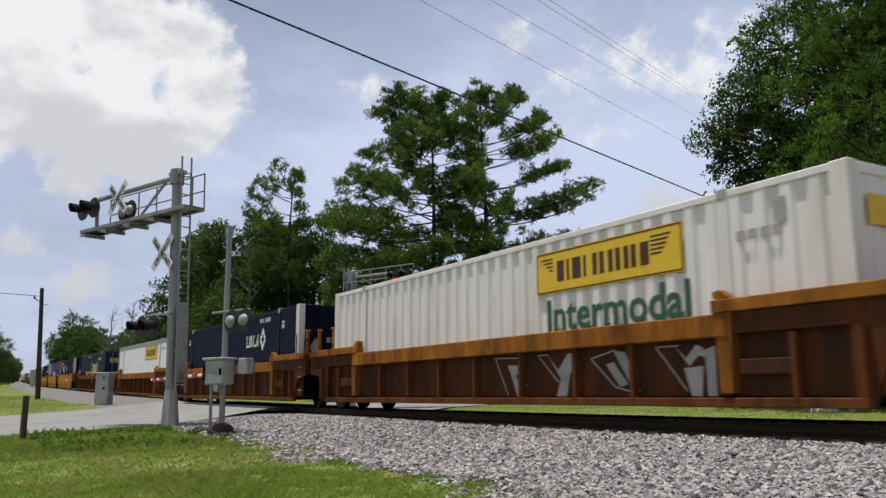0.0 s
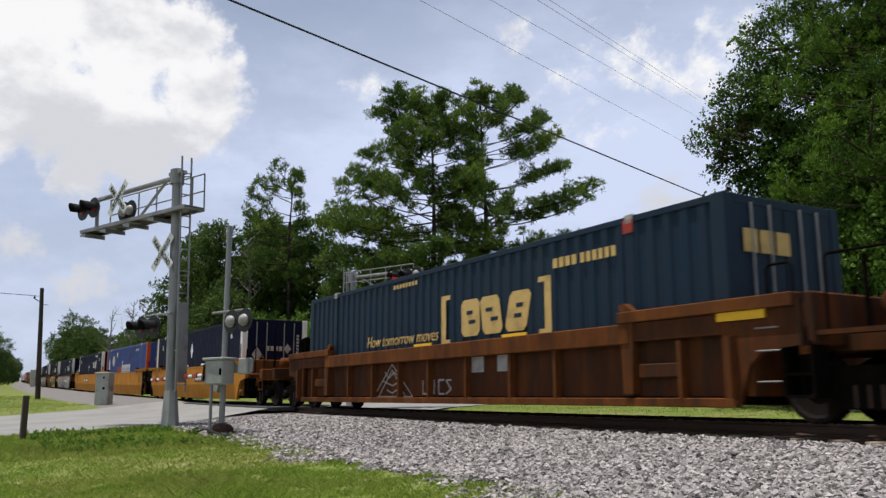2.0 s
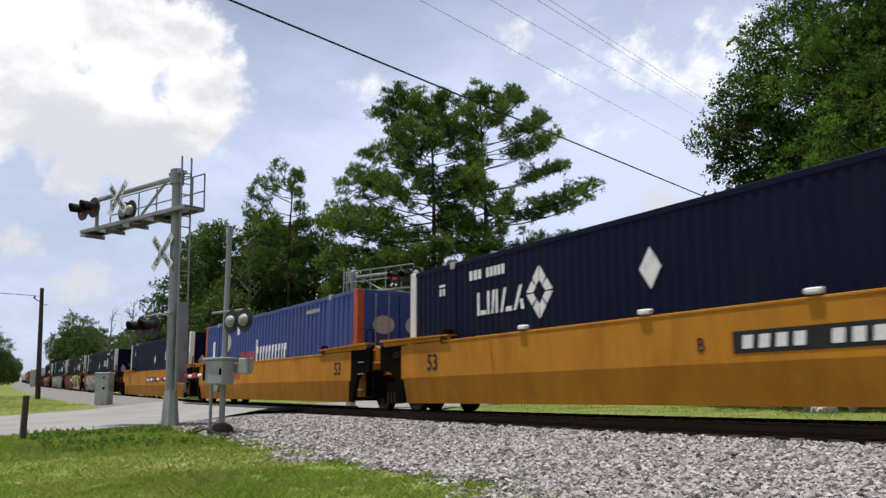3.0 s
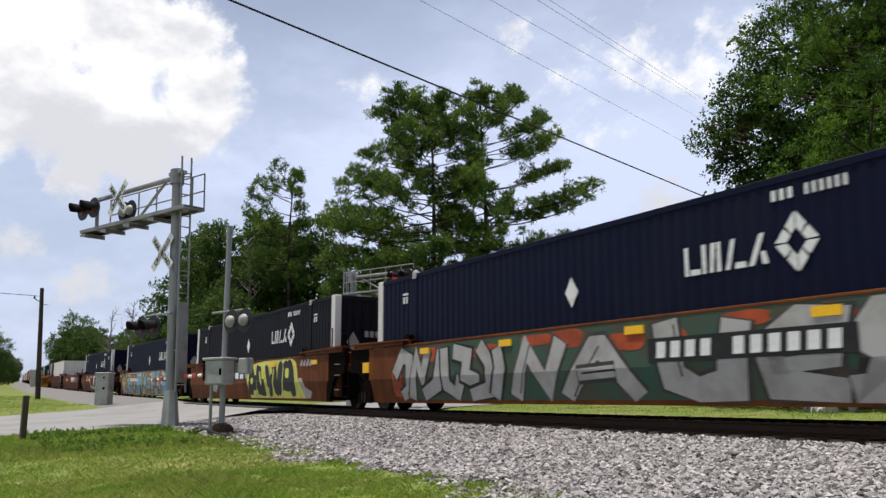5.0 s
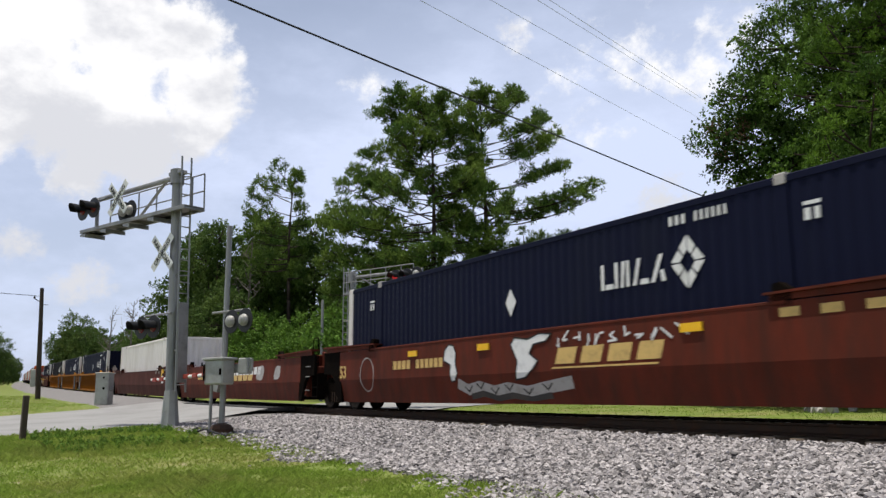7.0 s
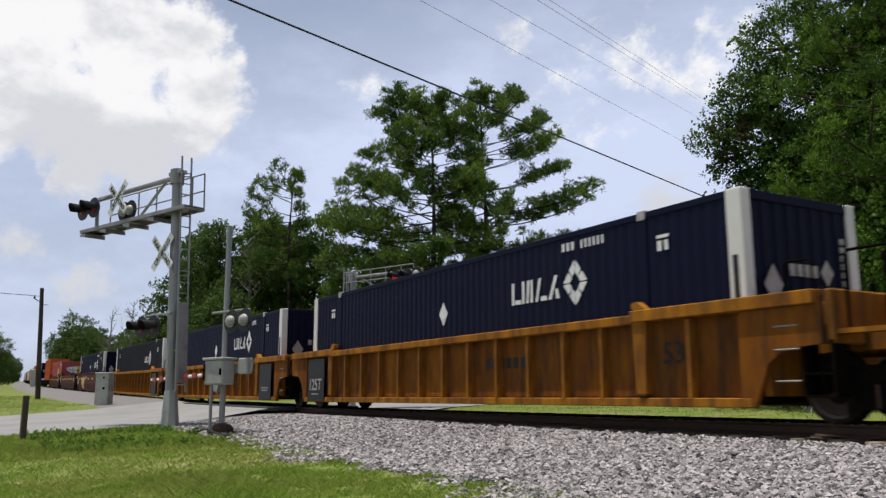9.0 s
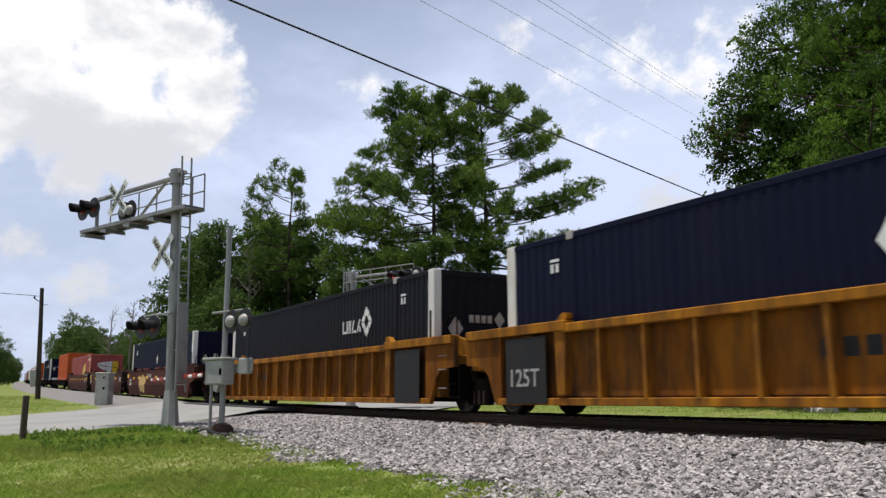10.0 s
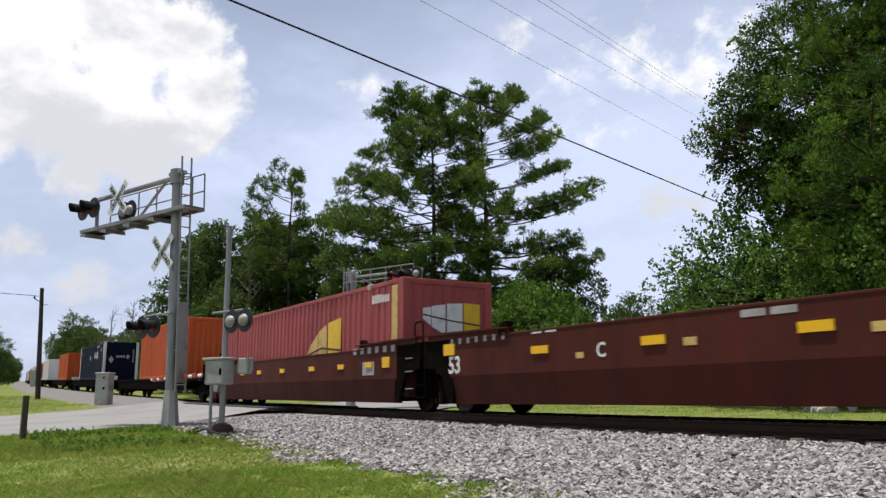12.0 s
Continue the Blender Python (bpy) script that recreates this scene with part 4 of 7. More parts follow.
    # close group under and beside the pines
    for kind, x, y, turn, k in ((wood_a, -47, 26, 40, 0.85), (wood_a, -63, 17.5, 130, 0.9), (wood_b, -75, 15.0, 80, 0.92), (wood_b, -70, 11.5, 210, 0.82), (wood_a, -80, 12.0, 300, 0.95), (pine_c, -78, 16.5, 50, 1.05),
                                (wood_a, -54, 14.5, 20, 0.62), (shrub, -51, 11.4, 40, 1.35), (shrub, -56.5, 10.6, 140, 1.3), (shrub, -46.5, 12.8, 250, 1.6), (shrub, -62.5, 9.8, 10, 1.4), (shrub, -69, 9.6, 80, 1.4), (shrub, -50, 13.5, 0, 1.1), (shrub, -55, 12.2, 120, 1.0), (shrub, -61, 10.5, 220, 1.1), (shrub, -44, 15.5, 60, 1.3), (shrub, -41, 20.0, 10, 1.5), (shrub, -45, 20.5, 160, 1.6),
                                (wood_a, -36.5, 24.5, 250, 0.52), (wood_a, -33.5, 27, 80, 0.68), (wood_b, -31, 28.5, 310, 0.52), (wood_a, -28, 25.5, 10, 0.66), (wood_b, -73, 8.9, 33, 0.88), (wood_b, -80, 9.4, 133, 0.95), (wood_a, -88, 9.8, 213, 1.0), (wood_a, -67, 8.6, 303, 0.75), (wood_a, -88, 70, 30, 1.0), (wood_a, -80, 74, 200, 1.0), (wood_a, -97, 66, 100, 1.0), (wood_b, -72, 80, 10, 0.8), (wood_b, -90, 13.0, 15, 0.78), (wood_a, -98, 14.5, 170, 0.72), (shrub, -86, 10.5, 90, 1.2), (shrub, -100, 11.5, 30, 1.2), (wood_a, -118, 17.0, 60, 0.78),
                                (wood_b, -62, 22.0, 60, 0.8), (wood_a, -84, 18.0, 100, 0.8), (wood_a, -36, 40, 10, 0.75), (wood_a, -30, 37, 90, 0.8), (wood_b, -27, 33, 170, 0.6), (wood_a, -23, 27, 240, 0.75), (wood_a, -43, 60, 20, 0.7), (wood_a, -55, 70, 140, 0.8)):
        copy_tree(kind, x, y, turn, k)
    # woods that follow the line into the distance
    rng = random.Random(9)
    for i in range(34):
        x = -128 - i * 11 + rng.uniform(-3, 3)
        y = bend(x) + 11 + rng.uniform(0, 5) + i * 0.25
        copy_tree((wood_a, wood_b, wood_a, shrub)[i % 4], x, y, rng.uniform(0, 360), rng.uniform(0.6, 0.85) + 0.012 * i)
    for i in range(26):
        x = -55 - i * 14
        copy_tree((wood_a, wood_b)[i % 2], x + rng.uniform(-4, 4), bend(x) + 30 + rng.uniform(0, 14), rng.uniform(0, 360), rng.uniform(0.6, 0.85))
    for x, y, k in ((-138, -7.0, 0.85), (-152, -8.0, 0.9), (-170, -9, 0.95), (-190, -8, 1.0), (-215, -6, 1.0), (-250, -4, 1.0), (-290, 0, 1.1)):
        copy_tree((wood_a, wood_b)[int(-x) % 2], x, y, x * 7, k)
    # a lone clump and lower woods where the line curves away
    for kind, x, y, turn, k in ((wood_a, -200, 12.2, 15, 1.35), (wood_a, -212, 12.6, 95, 1.1), (wood_a, -190, 13.6, 205, 1.0), (wood_a, -138, 13.5, 60, 0.72), (wood_a, -129, 14.0, 310, 0.72), (wood_b, -205, 13.0, 40, 0.62), (wood_a, -225, 15.5, 140, 0.75), (wood_a, -245, 18.0, 250, 0.7), (wood_a, -266, 19.0, 20, 0.7), (wood_a, -300, 4.5, 70, 0.75), (wood_b, -272, 2.6, 160, 0.6), (wood_a, -330, 7.0, 260, 0.85), (wood_a, -360, 10.0, 10, 0.85)):
        copy_tree(kind, x, y, turn, k)
    for x, y, h, seed in ((-123.7, 8.0, 11.2, 44), (-113.5, 9.0, 11.6, 45), (-70.5, 9.6, 10.0, 41), (-84, 8.5, 9.0, 42), (-66.5, 9.8, 13.0, 43)):
        stand(snag(h, seed), x, y)


# ---- freight cars ----
WHEELS = []
TRAIN = []


def travel(t):
    """How far the train has come by t seconds."""
    return 30.018 * t - 0.0283 * t * t


def build_truck(car, x):
    """A two-axle truck: cast side frames, springs, bolster and wheelsets."""
    truck = part("truck", shared("bolster", "grime", lambda: Shape().box(-0.2, 0.2, -0.95, 0.95, 0.42, 0.66, 0.03).box(-0.3, 0.3, -0.35, 0.35, 0.62, 0.86, 0.04)), "grime", car, "grimy cast steel truck", pose(x, 0, 0))

    def frame_shape():
        pts = [(-1.16, 0.36), (-1.16, 0.58), (-0.95, 0.66), (-0.5, 0.74), (0.5, 0.74), (0.95, 0.66), (1.16, 0.58), (1.16, 0.36), (0.98, 0.36), (0.9, 0.5), (0.55, 0.48), (0.38, 0.2), (-0.38, 0.2), (-0.55, 0.48), (-0.9, 0.5), (-0.98, 0.36)]
        return Shape().slab(pts, -1.06, -0.93)
    side = shared("side_frame", "grime", frame_shape)
    spring = shared("spring", "rail", lambda: Shape().rod((-0.16, -1.0, 0.22), (-0.16, -1.0, 0.5), 0.07).rod((0.02, -1.0, 0.22), (0.02, -1.0, 0.5), 0.07).rod((0.2, -1.0, 0.22), (0.2, -1.0, 0.5), 0.07))

    def wheelset():
        s = Shape()
        for k in (-1, 1):
            s.lathe([(0.0, 0.02), (0.02, 0.12), (0.0, 0.2), (0.03, 0.36), (0.06, 0.40), (0.06, 0.46), (-0.06, 0.465), (-0.085, 0.49), (-0.10, 0.45), (-0.06, 0.3), (-0.09, 0.16), (-0.1, 0.08)], (0, k, 0), (0, k * 0.76, 0), 22)
            s.lathe([(-0.1, 0.08), (0.12, 0.1), (0.14, 0.09), (0.145, 0.0)], (0, k, 0), (0, k * 1.0, 0), 12)
            for a in range(3):
                s.rod((0.055 * math.cos(a * 2.094), k * 1.14, 0.055 * math.sin(a * 2.094)), (0.055 * math.cos(a * 2.094), k * 1.165, 0.055 * math.sin(a * 2.094)), 0.018, n=6)
        s.rod((0, -0.72, 0), (0, 0.72, 0), 0.085, n=10)
        return s
    axle = shared("wheelset", "wheelsteel", wheelset)
    for turn in (0, 180):
        part("side_frame", side, "grime", truck, place=pose(0, 0, 0, 0, 0, turn))
        part("spring_group", spring, "rail", truck, place=pose(0, 0, 0, 0, 0, turn))
    for dx in (-0.89, 0.89):
        WHEELS.append((part("wheelset", axle, "wheelsteel", truck, place=pose(dx, 0, 0.47)), dx))


def coupler_end(car, side, paint):
    """The platform, hand brake, ladder and coupler at a free end."""
    k = side
    paint = {"clean_yellow": "rusty", "orange_yellow": "rusty", "rusty": "rust_panel", "yellow": "yellow"}.get(paint, "dark_rust")
    end = part("end_platform", shared("end_platform", paint, lambda: Shape().box(9.2, 11.05, -0.75, 0.75, 0.92, 1.2, 0.02)), paint, car, "end platform with walkway", pose(0, 0, 0, 0, 0, 0 if k > 0 else 180))
    part("end_sill", shared("end_sill_beam", paint, lambda: Shape().box(10.85, 11.15, -1.45, 1.45, 0.95, 1.3, 0.02)), paint, end)
    part("bulkhead", shared("bulkhead", paint, lambda: Shape().box(9.3, 9.42, -1.4, 1.4, 1.0, 1.68, 0.02)), paint, end)
    part("walkway", shared("end_walkway", paint, lambda: Shape().box(9.42, 10.9, -1.35, -1.1, 1.12, 1.18)), paint, end)
    part("coupler", shared("coupler", "grime", lambda: Shape().box(10.9, 11.4, -0.11, 0.11, 0.74, 0.94, 0.03).slab([(11.35, 0.68), (11.7, 0.7), (11.76, 0.8), (11.7, 0.98), (11.35, 1.0)], -0.16, 0.16)), "grime", end)
    part("brake_wheel", shared("brake_wheel", "grime", lambda: Shape().lathe([(0, 0.02), (0.03, 0.2), (0.05, 0.26), (0.03, 0.28), (0.0, 0.26), (-0.02, 0.03)], (1, 0, 0), (10.35, 0.5, 2.05), 14).rod((10.3, 0.5, 1.15), (10.3, 0.5, 2.3), 0.04).box(10.22, 10.38, 0.36, 0.64, 1.75, 2.3, 0.02)), "grime", end)
    part("ladder", shared("end_ladder", paint, lambda: Shape().rod((11.05, -1.4, 0.55), (11.05, -1.4, 1.75), 0.018, n=6).rod((10.6, -1.4, 0.55), (10.6, -1.4, 1.75), 0.018, n=6).rod((10.6, -1.4, 0.6), (11.05, -1.4, 0.6), 0.018, n=6).rod((10.6, -1.4, 0.9), (11.05, -1.4, 0.9), 0.018, n=6).rod((10.6, -1.4, 1.72), (11.05, -1.4, 1.72), 0.018, n=6)), paint, end)
    part("air_tank", shared("air_tank", paint, lambda: Shape().lathe([(-0.5, 0.0), (-0.48, 0.14), (-0.4, 0.2), (0.4, 0.2), (0.48, 0.14), (0.5, 0.0)], (0, 1, 0), (9.85, 0.1, 1.55), 14).rod((9.85, -0.3, 1.2), (9.85, -0.3, 1.4), 0.04).rod((9.85, 0.5, 1.2), (9.85, 0.5, 1.4), 0.04)), paint, end)
    part("end_rail", shared("end_rail", "grime", lambda: Shape().tube([(9.5, -1.2, 1.2), (9.5, -1.2, 2.1), (9.55, -1.2, 2.15), (10.45, -1.2, 2.15), (10.5, -1.2, 2.1), (10.5, -1.2, 1.2)], 0.02)), "grime", end)
    for px, py, ph, pr in ((9.6, -0.5, 2.2, 0.04), (10.0, 0.8, 2.0, 0.05), (10.75, -0.9, 1.6, 0.03)):
        part("stanchion", shared(("stanchion", px), "grime", lambda: Shape().rod((px, py, 1.1), (px, py, ph), pr)), "grime", end)


def joint_end(car, side, paint):
    """The short end over a truck that two units share."""
    end = part("end_beam", shared(("end_beam", side), paint, lambda: Shape().box(8.35, 9.45, -0.6, 0.6, 0.9, 1.25, 0.03).box(8.3, 8.42, -1.36, 1.36, 0.36, 1.62, 0.02).slab([(8.4, 1.2), (9.2, 1.28), (9.2, 1.5), (8.4, 1.72)], -0.9, -0.8).slab([(8.4, 1.2), (9.2, 1.28), (9.2, 1.5), (8.4, 1.72)], 0.8, 0.9).box(9.0, 9.3, -1.35, 1.35, 1.02, 1.25, 0.02)), paint, car, "end beam over the shared truck", pose(0, 0, 0, 0, 0, 0 if side > 0 else 180))
    part("step", shared("step", "grime", lambda: Shape().box(8.95, 9.4, -1.42, -1.12, 0.34, 0.38).box(8.95, 9.4, -1.42, -1.12, 0.62, 0.66).box(8.95, 8.99, -1.42, -1.12, 0.34, 1.05).box(9.36, 9.4, -1.42, -1.12, 0.34, 1.05)), "grime", end)
    part("grab_iron", shared("grab_iron", "grime", lambda: Shape().tube([(8.7, -1.3, 1.2), (8.7, -1.3, 2.05), (8.75, -1.3, 2.1), (9.05, -1.3, 2.1), (9.1, -1.3, 2.05), (9.1, -1.3, 1.2)], 0.018)), "grime", end)
    part("stanchion", shared("stanchion", "grime", lambda: Shape().rod((8.9, 0.3, 1.2), (8.9, 0.3, 1.9), 0.045)), "grime", end)
    if paint == "orange_yellow":
        for x, y in ((8.62, -1.2), (9.0, -0.95), (9.05, 0.9)):
            part("guide_stanchion", shared("guide_stanchion", "yellow", lambda: Shape().box(-0.045, 0.045, -0.045, 0.045, 1.1, 2.4, 0.008).box(-0.06, 0.1, -0.06, 0.06, 2.36, 2.42, 0.008)), "yellow", end, place=pose(x, y, 0))
    for z in (0.55, 0.95, 1.25):
        part("rung", shared("rung", "grey_trim", lambda: Shape().rod((8.62, -1.5, 0), (8.98, -1.5, 0), 0.012, n=6)), "grey_trim", end, place=pose(0, 0, z))


def well_car(style, paint, label, left, right, marks=None, shade="grime"):
    """One unit of a well car, its container's middle at x = 0. left, right: "joint" or "coupler"."""
    car = thing("well_car", label, "freight car", "well cars of the train")
    for turn in (0, 180):
        at = pose(0, 0, 0, 0, 0, turn)
        if style == "ribbed":
            # recessed panels get a worn skin with the chord's shade painted in
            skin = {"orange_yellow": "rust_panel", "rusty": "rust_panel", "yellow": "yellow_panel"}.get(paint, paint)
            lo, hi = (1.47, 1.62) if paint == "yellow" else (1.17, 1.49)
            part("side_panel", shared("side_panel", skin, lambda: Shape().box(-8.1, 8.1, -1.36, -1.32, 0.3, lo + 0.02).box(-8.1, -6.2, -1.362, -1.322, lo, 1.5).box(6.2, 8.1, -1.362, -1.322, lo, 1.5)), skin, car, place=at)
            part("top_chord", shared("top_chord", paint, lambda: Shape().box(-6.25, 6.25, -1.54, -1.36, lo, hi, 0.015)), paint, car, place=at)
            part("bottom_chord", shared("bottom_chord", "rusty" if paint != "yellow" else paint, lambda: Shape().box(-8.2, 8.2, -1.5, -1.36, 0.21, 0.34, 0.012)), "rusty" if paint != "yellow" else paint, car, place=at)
            for k in (-1, 1):
                part("end_chord", shared(("end_chord", k), paint, lambda: Shape().box(*sorted((k * 6.0, k * 9.25)), -1.56, -1.34, 1.5, 1.68, 0.012)), paint, car, place=at)
        else:
            part("side_panel", shared("side_panel_smooth", paint, lambda: Shape().run([(-1.50, 1.56), (-1.50, 0.80), (-1.385, 0.22), (-1.33, 0.22), (-1.44, 0.82), (-1.44, 1.56)], (-8.15, 8.15)).box(-6.2, 6.2, -1.51, -1.40, 1.53, 1.575, 0.008)), paint, car, place=at)
            for k in (-1, 1):
                part("end_chord", shared(("end_shelf", k), paint, lambda: Shape().slab([(k * 5.9, 1.66), (k * 9.2, 1.70), (k * 9.2, 1.75), (k * 5.9, 1.69)], -1.56, -1.30).slab([(k * 5.95, 1.58), (k * 9.1, 1.58), (k * 9.1, 1.70), (k * 5.95, 1.66)], -1.50, -1.44)), paint, car, place=at)
        for k in (-1, 1):
            joint = (left, right)[(k * (1 if turn == 0 else -1) + 1) // 2] == "joint"
            coat = "grime" if style == "smooth" and joint else skin if style == "ribbed" else paint
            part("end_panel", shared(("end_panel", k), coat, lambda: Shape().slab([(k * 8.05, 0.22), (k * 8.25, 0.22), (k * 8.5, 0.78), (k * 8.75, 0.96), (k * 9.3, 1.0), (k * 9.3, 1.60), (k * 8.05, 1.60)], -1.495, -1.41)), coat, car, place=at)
            part("guide_post", shared(("guide_post", k, style), paint if style == "ribbed" else shade, lambda: Shape().slab([(k * 5.98, 1.5), (k * 6.3, 1.5), (k * 6.3, 1.69), (k * 6.12, 1.82), (k * 6.0, 1.80), (k * 6.0, 1.72), (k * 6.07, 1.68), (k * 5.98, 1.62)], -1.50, -1.36)), paint if style == "ribbed" else shade, car, place=at)
        if style == "ribbed":
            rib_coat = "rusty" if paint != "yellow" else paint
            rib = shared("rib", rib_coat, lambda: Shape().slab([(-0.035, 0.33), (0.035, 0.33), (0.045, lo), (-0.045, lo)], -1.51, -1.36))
            wide = shared("wide_rib", paint, lambda: Shape().slab([(-0.10, 0.40), (0.10, 0.40), (0.15, 1.58), (-0.15, 1.58)], -1.525, -1.36))
            close = (-7.15, -5.2, -4.15, -3.1, -2.05, -1.0, 0.05, 1.1, 2.15, 3.2, 4.25, 5.25, 7.15)
            for x in close if paint == "yellow" else (-7.3, -4.7, -3.2, -1.75, -0.3, 1.3, 2.9, 4.3, 7.25):
                part("rib", rib, rib_coat, car, place=at @ pose(x, 0, 0))
            if paint != "yellow":
                for x in (-8.25, 8.25):
                    part("rib", rib, rib_coat, car, place=at @ pose(x, -0.12, 0.0))
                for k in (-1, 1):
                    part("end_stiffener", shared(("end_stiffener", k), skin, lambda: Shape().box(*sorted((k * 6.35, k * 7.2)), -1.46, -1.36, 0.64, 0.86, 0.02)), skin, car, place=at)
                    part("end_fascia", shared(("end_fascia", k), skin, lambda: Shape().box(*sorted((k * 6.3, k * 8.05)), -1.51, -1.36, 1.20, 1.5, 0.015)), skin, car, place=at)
            for x in (-6.18, 6.18):
                part("wide_rib", wide, paint, car, place=at @ pose(x, 0, 0))
    part("well_floor", shared("well_floor", "grime", lambda: Shape().box(-8.3, 8.3, -1.36, 1.36, 0.28, 0.37).box(-6.3, -5.9, -1.38, 1.38, 0.24, 0.36).box(5.9, 6.3, -1.38, 1.38, 0.24, 0.36)), "grime", car)
    for side, kind in ((-1, left), (1, right)):
        if kind == "coupler":
            joint_end(car, side, paint)
            coupler_end(car, side, paint)
            build_truck(car, side * 9.85)
        else:
            joint_end(car, side, paint)
            if side < 0:
                build_truck(car, -9.545)
    if marks:
        marks(car)
    return car


def flat_car(label, length, paint="grime"):
    car = thing("flat_car", label, "freight car", "flat cars of the train")
    h = length / 2
    part("deck", Shape().box(-h, h, -1.4, 1.4, 0.98, 1.12, 0.02).box(-h + 0.4, h - 0.4, -0.4, 0.4, 0.62, 0.98, 0.02), paint, car)
    for turn in (0, 180):
        part("side_sill", Shape().slab([(-h + 0.2, 1.0), (-h + 3.0, 1.0), (-h + 4.2, 0.55), (h - 4.2, 0.55), (h - 3.0, 1.0), (h - 0.2, 1.0), (h - 0.2, 1.1), (-h + 0.2, 1.1)], -1.38, -1.3), paint, car, place=pose(0, 0, 0, 0, 0, turn))
        part("hitch_plate", Shape().box(h - 1.4, h - 1.34, -1.0, -0.3, 1.1, 1.4, 0.01), "mark_white", car, "white hitch plate", place=pose(0, 0, 0, 0, 0, turn))
        part("coupler", Shape().box(h, h + 0.6, -0.11, 0.11, 0.74, 0.94, 0.03), "grime", car, place=pose(0, 0, 0, 0, 0, turn))
    for x in (-h + 2.0, h - 2.0):
        build_truck(car, x)
    return car


# ---- containers ----
def corrugated(length, pitch, depth, z0, z1):
    """One side of folded sheet, seen from -y."""
    s = Shape()
    n = int(length / pitch)
    step = length / n
    prof = []
    for i in range(n):
        x = -length / 2 + i * step
        prof += [(x, 0.0), (x + step * 0.36, 0.0), (x + step * 0.5, depth), (x + step * 0.86, depth)]
    prof.append((length / 2, 0.0))
    v = [(x, y, z) for x, y in prof for z in (z0, z1)]
    f = [(2 * i, 2 * i + 2, 2 * i + 3, 2 * i + 1) for i in range(len(prof) - 1)]
    s.add(v, f)
    return s


def container(label, skin, post, length=16.15, fold=(0.23, 0.012), smooth=False, doors_right=False, marks=None, end_marks=None, tall=2.9, trim=None, width=2.59):
    """A shipping container whose middle of the floor is the origin; its long side faces -y."""
    box = thing("container", label, "shipping container", "containers of the train")
    h, w = length / 2, width / 2
    trim = trim or skin
    key = (length, tall, fold, smooth, width)
    for turn in (0, 180):
        at = pose(0, 0, 0, 0, 0, turn)
        if smooth:
            part("side_wall", shared(("side_sheets", *key), skin, lambda: Shape().box(-h + 0.1, h - 0.1, -w + 0.012, -w + 0.06, 0.15, tall - 0.1)), skin, box, place=at)
            step = (length - 0.24) / 12
            sheet = shared(("side_sheet", *key), skin, lambda: Shape().box(0.012, step - 0.012, -w + 0.004, -w + 0.02, 0.16, tall - 0.28))
            for i in range(12):
                part("side_sheet", sheet, skin, box, place=at @ pose(-h + 0.12 + step * i, 0, 0))
        else:
            m = shared(("side_fold", *key), skin, lambda: corrugated(length - 0.3, fold[0], fold[1], 0.14, tall - 0.09))
            part("side_wall", m, skin, box, place=at @ pose(0, -w + 0.008, 0))
        rail_h = 0.26 if smooth else 0.11
        part("top_rail", shared(("top_rail", *key), trim, lambda: Shape().box(-h + 0.02, h - 0.02, -w, -w + 0.08, tall - rail_h, tall, 0.012)), trim, box, place=at)
        part("bottom_rail", shared(("bottom_rail", *key), trim, lambda: Shape().box(-h + 0.02, h - 0.02, -w, -w + 0.1, 0.0, 0.16, 0.012)), trim, box, place=at)
        for k in (-1, 1):
            part("corner_post", shared(("corner_post", k, *key), post, lambda: Shape().box(*sorted((k * h, k * (h - 0.28))), -w - 0.004, -w + 0.2, 0.0, tall + 0.012, 0.014)), post, box, place=at)
            if length > 14:
                part("lift_post", shared(("lift_post", k, *key), trim, lambda: Shape().box(*sorted((k * 5.98, k * 6.2)), -w - 0.006, -w + 0.06, 0.0, tall - 0.06, 0.01)), trim, box, place=at)
                part("lift_casting", shared(("lift_casting", k, *key), "mark_grey", lambda: Shape().box(*sorted((k * 6.0, k * 6.19)), -w - 0.016, -w + 0.16, tall - 0.13, tall + 0.03, 0.012)), "mark_grey", box, place=at)
    part("roof", shared(("roof", *key), trim, lambda: Shape().box(-h + 0.05, h - 0.05, -w + 0.06, w - 0.06, tall - 0.05, tall - 0.012)), trim, box)
    part("floor", shared(("floor", *key), "grime", lambda: Shape().box(-h + 0.05, h - 0.05, -w + 0.06, w - 0.06, 0.02, 0.12)), "grime", box)
    for k in (-1, 1):
        at = pose(k * (h - 0.03), 0, 0, 0, 0, 90 if k > 0 else -90)
        if (k > 0) == doors_right:
            for sgn in (-1, 1):
                door = part("door", shared(("door", sgn, *key), skin, lambda: Shape().box(*sorted((sgn * 0.015, sgn * (w - 0.19))), -0.01, 0.05, 0.16, tall - 0.12, 0.012)), skin, box, place=at)
                for x in (0.35, 0.75):
                    part("locking_rod", shared(("locking_rod", tall), "alu", lambda: Shape().rod((0, -0.04, 0.1), (0, -0.04, tall - 0.1), 0.02, n=6).box(-0.03, 0.03, -0.05, 0.0, 1.0, 1.1).box(-0.12, 0.05, -0.06, -0.03, 1.2, 1.24)), "alu", door, place=pose(sgn * x, 0, 0))
        else:
            part("end_wall", shared(("end_fold", *key), skin, lambda: corrugated(width - 0.38, 0.26, 0.03, 0.14, tall - 0.09)), skin, box, place=at)
        part("end_header", shared(("end_header", *key), trim, lambda: Shape().box(-w + 0.2, w - 0.2, -0.02, 0.06, tall - 0.14, tall, 0.01)), trim, box, place=at)
        part("end_sill", shared(("end_sill", *key), trim, lambda: Shape().box(-w + 0.2, w - 0.2, -0.02, 0.06, 0.0, 0.16, 0.01)), trim, box, place=at)
